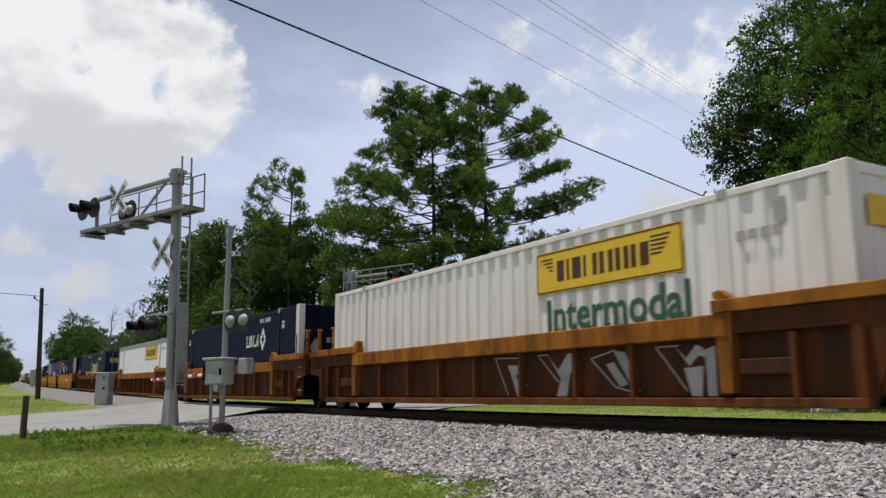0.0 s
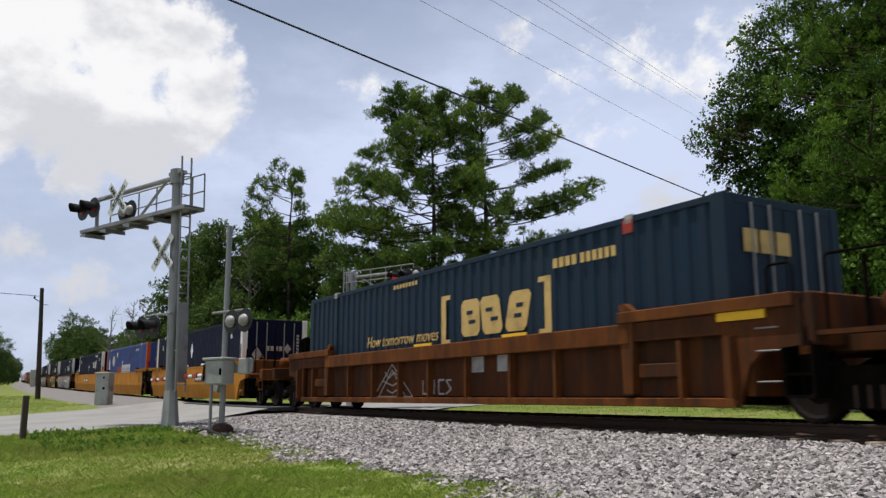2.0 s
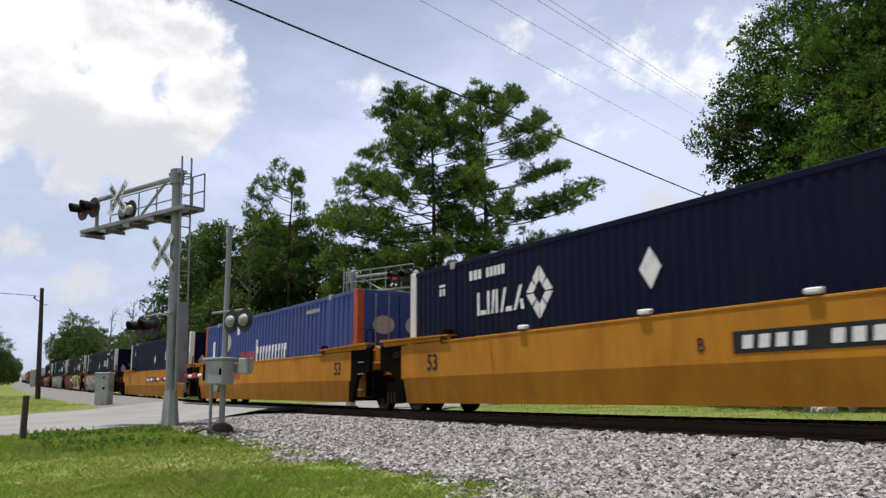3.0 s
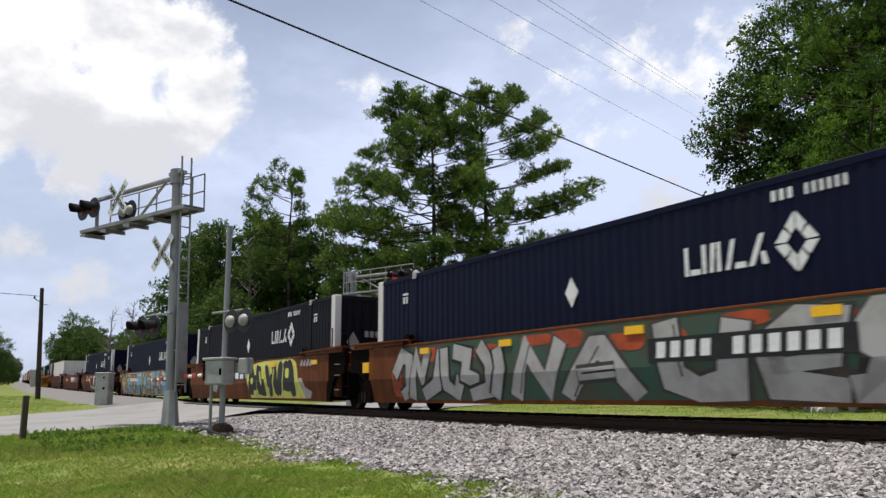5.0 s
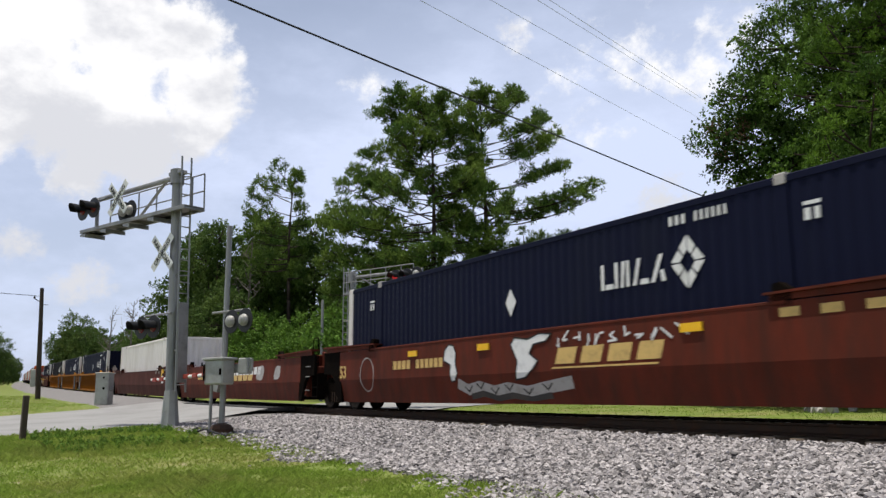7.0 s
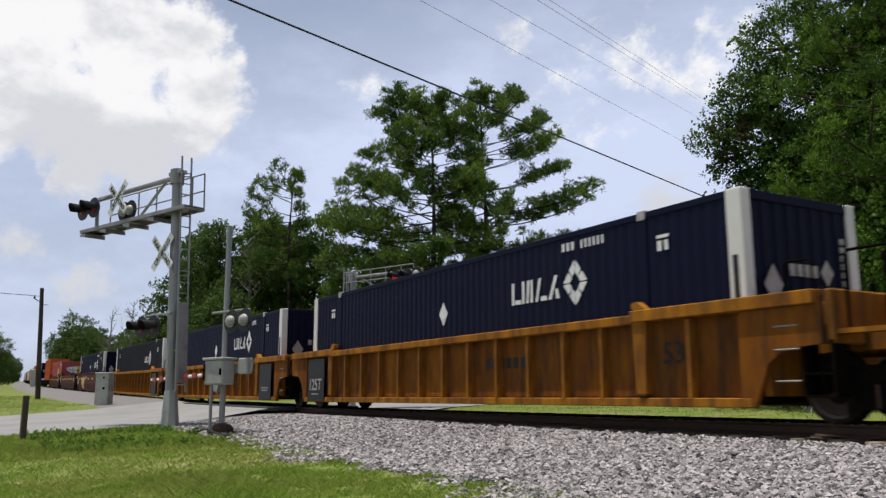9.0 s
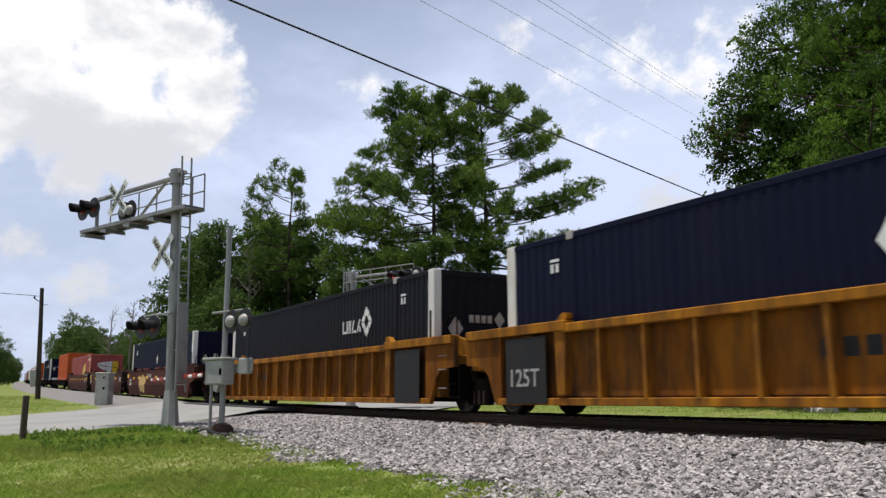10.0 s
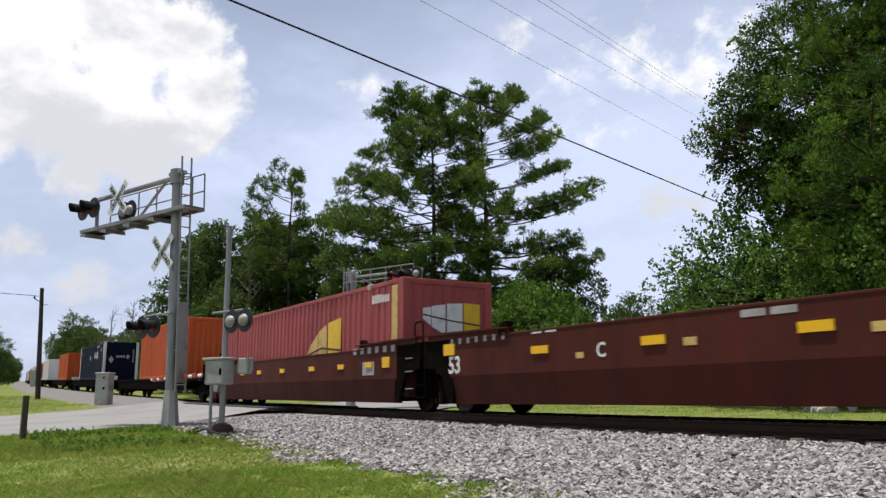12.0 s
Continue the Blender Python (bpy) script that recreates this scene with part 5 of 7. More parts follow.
        if end_marks and k > 0:
            end_marks(box, h)
    if marks:
        marks(box, w)
    return box


def bars(parent, y, x, z, count, wide, high, gap, material, name="number_bars", lean=0.0):
    one = name.rstrip("s") if name.endswith("bars") else name
    me = shared((one, wide, high, lean), material, lambda: Shape().flat([[(0, 0), (wide, 0), (wide + lean, high), (lean, high)]], 0.0))
    for i in range(count):
        part(one, me, material, parent, place=pose(x + i * (wide + gap), y, z))


def diamond(x, z, rx, rz):
    return [(x - rx, z), (x, z - rz), (x + rx, z), (x, z + rz)]


def ring_logo(parent, y, x, z, r):
    """A diamond ring of four blocks."""
    for a in range(4):
        c, w = [(0, 1), (1, 0), (0, -1), (-1, 0)][a], [(1, 0), (0, -1), (-1, 0), (0, 1)][a]
        p = lambda u, v: ((c[0] * (1 - u) + w[0] * u) * r * v * 0.82, (c[1] * (1 - u) + w[1] * u) * r * v)
        for k, (lo, hi) in enumerate(((0.04, 0.46), (0.54, 0.96))):
            part("emblem_block", shared(("emblem_block", a, k, r), "mark_white", lambda: Shape().flat([[p(lo, 1.0), p(hi, 1.0), p(hi, 0.46), p(lo, 0.46)]], 0.0)), "mark_white", parent, place=pose(x, y, z))


def word_blocks(parent, y, x, z, size, material):
    """The maker's word as plain upright blocks of its colour."""
    s = Shape()
    h = size
    strokes = [[(0, 0), (0.16, 0), (0.16, 1), (0, 1)], [(0.22, 0), (0.62, 0), (0.62, 0.2), (0.22, 0.2)], [(0.7, 0), (0.86, 0), (0.86, 1), (0.7, 1)],
               [(0.98, 0), (1.12, 0), (1.24, 1), (1.06, 1)], [(1.26, 0), (1.42, 0), (1.42, 1), (1.3, 1)], [(1.58, 0), (1.74, 0), (1.98, 1), (1.82, 1)], [(1.92, 0), (2.34, 0), (2.3, 0.2), (1.96, 0.2)],
               [(2.42, 0), (2.6, 0), (3.0, 1), (2.82, 1)], [(2.9, 0), (3.1, 0), (3.0, 0.42), (2.84, 0.42)]]
    for k, q in enumerate(strokes):
        part("word_block", shared(("word_block", k, h), material, lambda: Shape().flat([[(a * h * 1.12, b * h) for a, b in q]], 0.0)), material, parent, place=pose(x, y, z))


def navy_marks(flip, low=False):
    def marks(box, w):
        y = -w - 0.004
        if low:
            word_blocks(box, y, 2.85, 1.70, 0.35, "mark_white")
            ring_logo(box, y, 4.42, 1.95, 0.42)
            tag = 6.55
        elif not flip:
            word_blocks(box, y, 2.46, 1.74, 0.43, "mark_white")
            ring_logo(box, y, 4.40, 1.97, 0.42)
            bars(box, y, 4.06, 2.56, 3, 0.07, 0.15, 0.06, "mark_white")
            bars(box, y, 4.58, 2.56, 6, 0.05, 0.15, 0.06, "mark_white")
            part("warning_diamond", Shape().flat([diamond(-0.22, 1.80, 0.18, 0.27)], y), "mark_white", box)
            tag = 6.55
        else:
            word_blocks(box, y, -5.1, 1.65, 0.48, "mark_white")
            ring_logo(box, y, -2.95, 1.92, 0.52)
            bars(box, y, -5.4, 2.42, 3, 0.12, 0.2, 0.05, "mark_white")
            bars(box, y, -4.75, 2.42, 5, 0.10, 0.2, 0.04, "mark_white")
            part("warning_diamond", Shape().flat([diamond(-0.05, 1.98, 0.24, 0.34)], y), "mark_white", box)
            tag = 6.55
        part("post_slot", Shape().box(7.87, 7.97, y - 0.012, y + 0.02, 0.95, 1.95, 0.01), "mark_black", box)
        part("post_label", Shape().flat([[(7.98, 0.5), (8.06, 0.5), (8.06, 0.95), (7.98, 0.95)]], y - 0.006), "mark_ochre", box)
        for x in (tag, -tag):
            part("size_mark", Shape().flat([[(x - 0.13, 2.42), (x + 0.13, 2.42), (x + 0.13, 2.47), (x - 0.13, 2.47)], [(x - 0.12, 2.22), (x - 0.03, 2.22), (x - 0.03, 2.38), (x - 0.12, 2.38)], [(x + 0.03, 2.22), (x + 0.11, 2.22), (x + 0.11, 2.38), (x + 0.03, 2.38)]], y), "mark_white", box)
    return marks


def navy_end(box, h):
    e = pose(h - 0.045, 0, 0, 0, 0, 90)
    part("end_diamond", Shape().flat([diamond(-0.72, 1.55, 0.2, 0.3)], -0.05), "mark_grey", box, place=e)
    block = shared("end_word_block", "mark_grey", lambda: Shape().flat([[(-0.06, -0.09), (0.06, -0.09), (0.06, 0.09), (-0.06, 0.09)]], 0.0))
    for k in range(4):
        part("end_word_block", block, "mark_grey", box, place=e @ pose(-0.29 + k * 0.17, -0.05, 1.79))
    part("end_emblem", Shape().flat([diamond(0.5, 1.79, 0.15, 0.2)], -0.05), "mark_grey", box, place=e)
    digit = shared("end_number_bar", "mark_grey", lambda: Shape().flat([[(-0.05, -0.045), (0.05, -0.045), (0.05, 0.045), (-0.05, 0.045)]], 0.0))
    for k in range(8):
        part("end_number_bar", digit, "mark_grey", box, place=e @ pose(0.91, -0.05, 1.395 + k * 0.13))


def navy_box(flip, skin="navy", doors=False, posts="post_white", low=False):
    word = "dull black" if skin == "charcoal" else "navy blue"
    return container(word + " container with white corner posts and ring emblem" + (", doors leading" if doors else ""), skin, posts, doors_right=doors, marks=navy_marks(flip, low), end_marks=navy_end)


def hunt_marks(word):
    def marks(box, w):
        y = -w - 0.004
        x0, z0, z1 = 1.64, 1.84, 2.62
        part("yellow_panel", Shape().flat([[(x0, z0), (x0 + 3.68, z0), (x0 + 3.68, z1), (x0, z1)]], y), "mark_yellow", box, "yellow panel with a dark border")
        edge = Shape()
        for a in (0.02, z1 - z0 - 0.045):
            edge.flat([[(x0 + 0.02, z0 + a), (x0 + 3.66, z0 + a), (x0 + 3.66, z0 + a + 0.025), (x0 + 0.02, z0 + a + 0.025)]], y - 0.003)
        for a in (0.02, 3.635):
            edge.flat([[(x0 + a, z0 + 0.02), (x0 + a + 0.025, z0 + 0.02), (x0 + a + 0.025, z1 - 0.02), (x0 + a, z1 - 0.02)]], y - 0.003)
        part("panel_border", edge, "mark_brown", box)
        for a, b in ((0.62, 0.2), (0.9, 0.07), (1.05, 0.24), (1.36, 0.07), (1.6, 0.12), (1.78, 0.12), (2.0, 0.12), (2.18, 0.12), (2.38, 0.12), (2.55, 0.12), (2.76, 0.2)):
            part("word_block", Shape().flat([[(x0 + a, z0 + 0.2), (x0 + a + b, z0 + 0.2), (x0 + a + b, z1 - 0.2), (x0 + a, z1 - 0.2)]], y - 0.003), "mark_brown", box)
        part("scroll", Shape().flat([[(x0 + 0.15 + i * 0.08, z1 - 0.16 - i * 0.07), (x0 + 0.5, z1 - 0.16 - i * 0.07), (x0 + 0.5, z1 - 0.13 - i * 0.07), (x0 + 0.15 + i * 0.08, z1 - 0.13 - i * 0.07)] for i in range(4)] + [[(x0 + 3.0, z1 - 0.16 - i * 0.07), (x0 + 3.44 - i * 0.05, z1 - 0.16 - i * 0.07), (x0 + 3.44 - i * 0.05, z1 - 0.13 - i * 0.07), (x0 + 3.0, z1 - 0.13 - i * 0.07)] for i in range(5)], y - 0.003), "mark_brown", box)
        if word:
            letters("Intermodal", 0.80, x0 + 0.26, 1.16, y - 0.002, "mark_green", box, bold=0.016)
            bars(box, y, 6.32, 2.12, 4, 0.14, 0.14, 0.06, "mark_grey")
            bars(box, y, 6.95, 2.28, 1, 0.2, 0.34, 0.05, "mark_grey", "size_mark")
        else:
            bars(box, y, 4.4, 2.6, 6, 0.14, 0.1, 0.06, "mark_grey")
            bars(box, y, 6.4, 2.3, 5, 0.14, 0.13, 0.06, "mark_grey")
            caps = Shape()
            for x in (-7.4, -5.9, -4.0, -1.2, 0.05, 1.3):
                caps.lathe([(0, 0.07), (0.03, 0.06), (0.04, 0.0)], (0, -1, 0), (x, y + 0.004, 1.62), 10)
            part("vent_cap", caps, "mark_white", box)
    return marks


def hunt_end(box, h):
    e = pose(h - 0.045, 0, 0, 0, 0, 90)
    part("end_panel_sign", Shape().flat([[(-0.95, 2.1), (0.95, 2.1), (0.95, 2.5), (-0.95, 2.5)]], -0.05), "mark_yellow", box, "yellow panel", place=e)
    part("end_word", Shape().flat([[(-0.5 + i * 0.17, 2.2), (-0.38 + i * 0.17, 2.2), (-0.38 + i * 0.17, 2.4), (-0.5 + i * 0.17, 2.4)] for i in range(6)], -0.055), "mark_brown", box, place=e)


def slate_marks(box, w):
    y = -w - 0.004
    s = Shape()
    for x, high in ((-0.02, 0), (3.44, 0)):
        k = 1 if x < 1 else -1
        a = x if k > 0 else x + 0.55
        s.flat([[(a, 1.12), (a + k * 0.2, 1.12), (a + k * 0.2, 2.2), (a, 2.2)], [(a + k * 0.2, 1.12), (a + k * 0.38, 1.12), (a + k * 0.38, 1.22), (a + k * 0.2, 1.22)], [(a + k * 0.2, 2.1), (a + k * 0.38, 2.1), (a + k * 0.38, 2.2), (a + k * 0.2, 2.2)]], y)
    part("bracket_mark", s, "mark_ochre", box)
    s = Shape()
    for x, k in ((0.84, 0), (1.68, -0.1), (2.50, 0.16)):
        part("word_block", Shape().flat([[(x, 1.34), (x + 0.1, 1.24), (x + 0.62, 1.24), (x + 0.72, 1.34), (x + 0.72 + k, 1.92), (x + 0.62 + k, 2.02), (x + 0.1 + k, 2.02), (x + k, 1.92)]], y), "mark_ochre", box)
        part("word_gap", Shape().flat([quad(x + 0.3, 1.5, x + 0.56, 1.58), quad(x + 0.22 + k, 1.70, x + 0.46 + k, 1.78)], y - 0.004), "slate", box)
    letters("How tomorrow moves", 0.40, -3.95, 1.24, y, "mark_ochre", box, shear=0.25)
    bars(box, y, 4.07, 2.3, 4, 0.13, 0.18, 0.05, "mark_ochre")
    bars(box, y, 4.85, 2.3, 6, 0.11, 0.18, 0.05, "mark_ochre")
    bars(box, y, -2.4, 2.62, 8, 0.1, 0.1, 0.06, "mark_ochre")
    part("seal_mark", Shape().flat([[(5.96, 2.62), (6.2, 2.62), (6.2, 2.84), (5.96, 2.84)]], y - 0.012), "mark_red", box)


def slate_end(box, h):
    e = pose(h - 0.045, 0, 0, 0, 0, 90)
    part("end_word", Shape().flat([[(-0.95 + i * 0.36, 2.05), (-0.65 + i * 0.36, 2.05), (-0.65 + i * 0.36, 2.4), (-0.95 + i * 0.36, 2.4)] for i in range(3)], -0.055), "mark_ochre", box, place=e)


def blue_marks(box, w):
    y = -w - 0.004
    x = -0.85
    for i, wd in enumerate((0.36, 0.24, 0.24, 0.24, 0.26, 0.24, 0.24, 0.24, 0.16, 0.28)):
        part("word_block", Shape().flat([[(x, 1.18), (x + wd * 0.5, 1.18), (x + wd * 0.5, 1.72 if i else 1.98), (x, 1.72 if i else 1.98)], [(x + wd * 0.5, 1.5), (x + wd * 0.8, 1.5), (x + wd * 0.8, 1.72), (x + wd * 0.5, 1.72)]], y), "mark_white", box)
        x += wd + 0.09
    part("red_word_blocks", Shape().flat([[(-2.75 + i * 0.38, 1.18), (-2.5 + i * 0.38, 1.18), (-2.5 + i * 0.38, 1.6), (-2.75 + i * 0.38, 1.6)] for i in range(5)], y), "mark_red", box)
    part("oval", Shape().flat([[(-4.7 + 0.6 * math.cos(a * 0.3927), 2.05 + 0.36 * math.sin(a * 0.3927)) for a in range(16)]], y), "mark_grey", box)
    bars(box, y, -6.8, 1.3, 1, 0.3, 0.9, 0.1, "mark_white", "plate_mark")
    bars(box, y, 4.2, 2.5, 6, 0.14, 0.12, 0.05, "mark_grey")
    part("plate_mark", Shape().flat([[(-3.3, 2.3), (-3.0, 2.3), (-3.0, 2.6), (-3.3, 2.6)]], y), "mark_white", box)


def blue_end(box, h):
    e = pose(h - 0.045, 0, 0, 0, 0, 90)
    for x in (-0.5, 0.5):
        part("oval", Shape().flat([[(x + 0.33 * math.cos(a * 0.3927), 1.95 + 0.26 * math.sin(a * 0.3927)) for a in range(16)]], -0.055), "mark_grey", box, place=e)


def maroon_marks(box, w):
    y = -w - 0.004
    # arch of cream and yellow panes
    for i, (a, b, c, d, mat) in enumerate(((1.35, 1.85, 0.95, 1.45, "mark_ochre"), (1.9, 2.5, 1.5, 1.85, "mark_ochre"), (2.55, 3.2, 1.88, 2.08, "mark_ochre"), (3.3, 4.25, 2.1, 2.2, "mark_yellow"))):
        part("arch_pane", Shape().flat([[(a, 0.75), (b, 0.75), (b, d), (a, c)]], y), mat, box)
    part("arch_line", Shape().flat([[(1.4, 1.2), (2.8, 1.42), (4.25, 1.3), (4.25, 1.24), (2.8, 1.36), (1.4, 1.14)]], y - 0.004), "mark_brown", box)
    bars(box, y, 6.3, 2.38, 4, 0.1, 0.22, 0.05, "mark_white")
    bars(box, y, 6.9, 2.38, 3, 0.1, 0.18, 0.05, "mark_white")
    part("faded_band", Shape().flat([[(7.45, 0.3), (7.78, 0.3), (7.78, 2.75), (7.45, 2.75)]], y), "mark_ochre", box)


def maroon_end(box, h):
    e = pose(h - 0.045, 0, 0, 0, 0, 90)
    for a, b, z0, z1, z2, z3, mat in ((-0.75, -0.52, 1.9, 1.72, 2.16, 2.2, "mark_white"), (-0.5, -0.1, 1.7, 1.52, 2.22, 2.28, "mark_white"), (-0.06, 0.4, 1.5, 1.3, 2.3, 2.33, "mark_white"), (0.44, 0.92, 1.3, 1.3, 2.34, 2.32, "mark_yellow")):
        part("arch_pane", Shape().flat([[(a, z0), (b, z1), (b, z3), (a, z2)]], -0.055), mat, box, place=e)
    part("arch_line", Shape().flat([[(-0.75, 2.02), (0.0, 1.9), (0.92, 1.8), (0.92, 1.76), (0.0, 1.86), (-0.75, 1.98)]], -0.06), "mark_brown", box, place=e)


# ---- marks and spray paint on the cars ----
def reflectors(car, xs, z=1.02, size=(0.42, 0.13)):
    for x in xs:
        part("reflector", shared(("reflector", size), "reflector", lambda: Shape().box(-size[0] / 2, size[0] / 2, -1.528, -1.498, -size[1] / 2, size[1] / 2)), "reflector", car, place=pose(x, 0, z))


def blob(x, z, w, h, lean=0.0, n=14, seed=0):
    """A rounded hand-sprayed outline."""
    r = random.Random(seed)
    out = []
    for i in range(n):
        a = 6.28318 * i / n
        k = (abs(math.cos(a)) ** 4 + abs(math.sin(a)) ** 4) ** -0.25 * r.uniform(0.88, 1.05)
        out.append((x + w / 2 * math.cos(a) * k + lean * math.sin(a), z + h / 2 * math.sin(a) * k))
    return out


def ribbon(pts, w):
    """The outline of a stroke of width w along pts."""
    pts = [Vector(p) for p in pts]
    left, right = [], []
    for i, p in enumerate(pts):
        a = (p - pts[i - 1]).normalized() if i else (pts[1] - p).normalized()
        b = (pts[i + 1] - p).normalized() if i + 1 < len(pts) else a
        m = (a + b).normalized() if (a + b).length > 0.3 else a
        n = Vector((-m.y, m.x)) * w / 2 / max(m.dot(a), 0.6)
        ends = m * w * 0.18 * (-1 if i == 0 else 1 if i + 1 == len(pts) else 0)
        left.append(tuple(p + n + ends))
        right.append(tuple(p - n + ends))
    return [(a, min(max(b, 0.27), 1.50)) for a, b in left + right[::-1]]


def thin_line(car, y, pts, material, w=0.022):
    for a, b in zip(pts, pts[1:]):
        part("sprayed_line", Shape().flat([ribbon([a, b], w)], y), material, car)


def marks_a(car):
    # four slanted block letters, each a thin outline with its lit half filled in
    letters_drawn = (
        (0.30, [[(0, 1), (0.38, 0.02)], [(0, 1), (0.72, 0.97), (0.86, 0.74)]], [[(0.38, 0.80), (0.76, 0.78), (0.82, 0.56), (0.60, 0.55), (0.62, 0.44), (0.86, 0.41), (0.92, 0.26), (0.76, 0.20), (0.86, 0.0), (0.64, 0.0), (0.52, 0.4)]]),
        (1.72, [[(0, 1), (0.5, 0.34)], [(0, 1), (0.26, 1)]], [[(0.26, 1), (0.5, 0.62), (0.75, 1), (1, 1), (0.78, 0.48), (0.70, 0), (0.46, 0), (0.56, 0.42)]]),
        (3.20, [[(0, 0.84), (0.5, 0.2), (0.94, 0.06)], [(0, 0.84), (0.5, 1)]], [[(0.48, 1), (0.72, 0.94), (1.0, 0.10), (0.86, 0.14)], [(0.32, 0.70), (0.48, 0.74), (0.76, 0.26), (0.60, 0.20)]]),
        (4.72, [[(0, 1), (0.52, 0.1)], [(0, 1), (0.4, 1)]], [[(0.34, 1), (0.52, 0.74), (0.70, 1.0), (0.82, 0.92), (0.58, 0.58)], [(0.66, 0.82), (1, 0.95), (1, 0), (0.86, 0), (0.84, 0.74)], [(0.48, 0.55), (0.80, 0.58), (0.76, 0), (0.60, 0)]]))
    for x, lines, fills in letters_drawn:
        for line in lines:
            thin_line(car, -1.368, [(x + a * 1.16, 0.36 + b * 0.74) for a, b in line], "spray_silver")
        for fill in fills:
            part("sprayed_letter", Shape().flat([[(x + a * 1.16, 0.36 + b * 0.74) for a, b in fill]], -1.370), "spray_silver", car)


def marks_b2(car):
    letters("53", 0.42, -5.0, 0.62, -1.364, "mark_black", car, bold=0.006)


def marks_c(car):
    letters("53", 0.46, 0.85, 0.62, -1.366, "mark_black", car, bold=0.006)


def marks_d(car):
    for line in ([(-3.35, 0.36), (-2.32, 1.14), (-1.25, 0.36), (-3.35, 0.36)], [(-3.05, 0.36), (-2.32, 1.0), (-1.6, 0.36)], [(-2.85, 0.75), (-2.3, 0.62), (-1.8, 0.75)], [(-2.6, 0.52), (-2.32, 0.44), (-2.05, 0.52)], [(-2.72, 0.95), (-2.5, 0.8), (-2.2, 0.95), (-1.95, 0.8)]):
        thin_line(car, -1.368, line, "mark_grey", 0.03)
    for i, line in enumerate(([(0, 0.3), (0, 0), (0.2, 0)], [(0.3, 0), (0.3, 0.3), (0.52, 0), (0.52, 0.3)], [(0.95, 0.3), (0.72, 0.3), (0.72, 0), (0.95, 0)], [(1.25, 0.3), (1.05, 0.28), (1.25, 0.1), (1.05, 0)])):
        thin_line(car, -1.368, [(-0.75 + a, 0.42 + b) for a, b in line], "mark_grey", 0.04)
    bars(car, -1.366, 1.3, 0.85, 2, 0.5, 0.34, 0.5, "mark_grey", "faded_word_blocks")
    reflectors(car, (-0.5, 3.1), 1.47, (0.8, 0.15))
    reflectors(car, (8.4,), 1.45, (0.8, 0.14))


def number_plate(car, x, z, wide, high, count, back="mark_black", lift=0.0):
    part("number_panel", Shape().flat([[(x, z), (x + wide, z), (x + wide, z + high), (x, z + high)]], -1.507 - lift), back, car, "dark panel with pale number bars")
    step = wide / (count + 1)
    me = shared(("number_bar", step, high), "mark_white", lambda: Shape().flat([[(0, 0.06), (step * 0.62, 0.06), (step * 0.70, high - 0.06), (step * 0.08, high - 0.06)]], 0.0))
    for i in range(count):
        if i != 4:
            part("number_bar", me, "mark_white", car, place=pose(x + step * (i + 0.6), -1.513 - lift, z))


def marks_e(car):
    number_plate(car, 1.65, 0.92, 3.2, 0.30, 11)
    letters("B", 0.28, 1.0, 0.98, -1.506, "mark_black", car)
    letters("53", 0.5, -6.9, 0.95, -1.506, "mark_black", car, bold=0.008)
    letters("125 T", 0.2, -8.6, 1.3, -1.506, "mark_black", car)
    for x in (-3.2, 0.0, 2.95):
        part("lug", shared("lug", "mark_white", lambda: Shape().box(-0.12, 0.12, -1.56, -1.44, 1.6, 1.68, 0.02)), "mark_white", car, place=pose(x, 0, 0))


def marks_f(car):
    bars(car, -1.507, -2.9, 0.98, 3, 0.22, 0.34, 0.08, "mark_red", "word_blocks")
    letters("53", 0.5, 7.0, 0.95, -1.506, "mark_black", car, bold=0.008)


def marks_g(car):
    number_plate(car, -1.4, 0.94, 2.9, 0.28, 11)
    letters("53", 0.5, -6.9, 0.95, -1.506, "mark_black", car, bold=0.008)


def drape(name, shape, material, car, label=""):
    """Paint on a smooth car's side: upright above the fold, leaning in with the plate below it. A list of shapes makes a part each."""
    if isinstance(shape, list):
        return [drape(name, one, material, car, label) for one in shape][0]
    bm = bmesh.new()
    me = shape if isinstance(shape, bpy.types.Mesh) else shape.mesh(name, M[material])
    bm.from_mesh(me)
    bmesh.ops.bisect_plane(bm, geom=bm.verts[:] + bm.edges[:] + bm.faces[:], plane_co=(0, 0, 0.80), plane_no=(0, 0, 1))
    for v in bm.verts:
        if v.co.z < 0.80:
            v.co.y += (0.80 - v.co.z) * 0.198
    bm.to_mesh(me)
    bm.free()
    ob = new(name, me)
    ob.parent = car
    return tagged(ob, label) if label else ob


def fat_letters(car, text, x, z, wide, high, layers, y=-1.503):
    """Letters of one word, stretched to a given width and height, in layers of outline and fill."""
    for i, (material, bold) in enumerate(layers):
        ob = letters(text, 1.0, 0, 0, 0, material, car, "sprayed_letter", bold=bold, depth=0.001)
        me = ob.data
        bpy.data.objects.remove(ob)
        if i == 0:
            xs, zs = [v.co.x for v in me.vertices], [v.co.y for v in me.vertices]
            lo, hi, bot, top = min(xs), max(xs), min(zs), max(zs)
        for v in me.vertices:
            a, b = (v.co.x - lo) / (hi - lo), (v.co.y - bot) / (top - bot)
            v.co = (x + a * wide, y - 0.002 - i * 0.003 + v.co.z, z + b * high)
        drape("sprayed_letter", me, material, car)


def quad(x0, z0, x1, z1, lean=0.0):
    return [(x0, z0), (x1, z0), (x1 + lean, z1), (x0 + lean, z1)]


def stroke(x, z0, z1, w, lean=0.0, seed=0):
    """One sprayed stroke with rounded ends."""
    return blob(x, (z0 + z1) / 2, w, z1 - z0, lean, 16, seed)


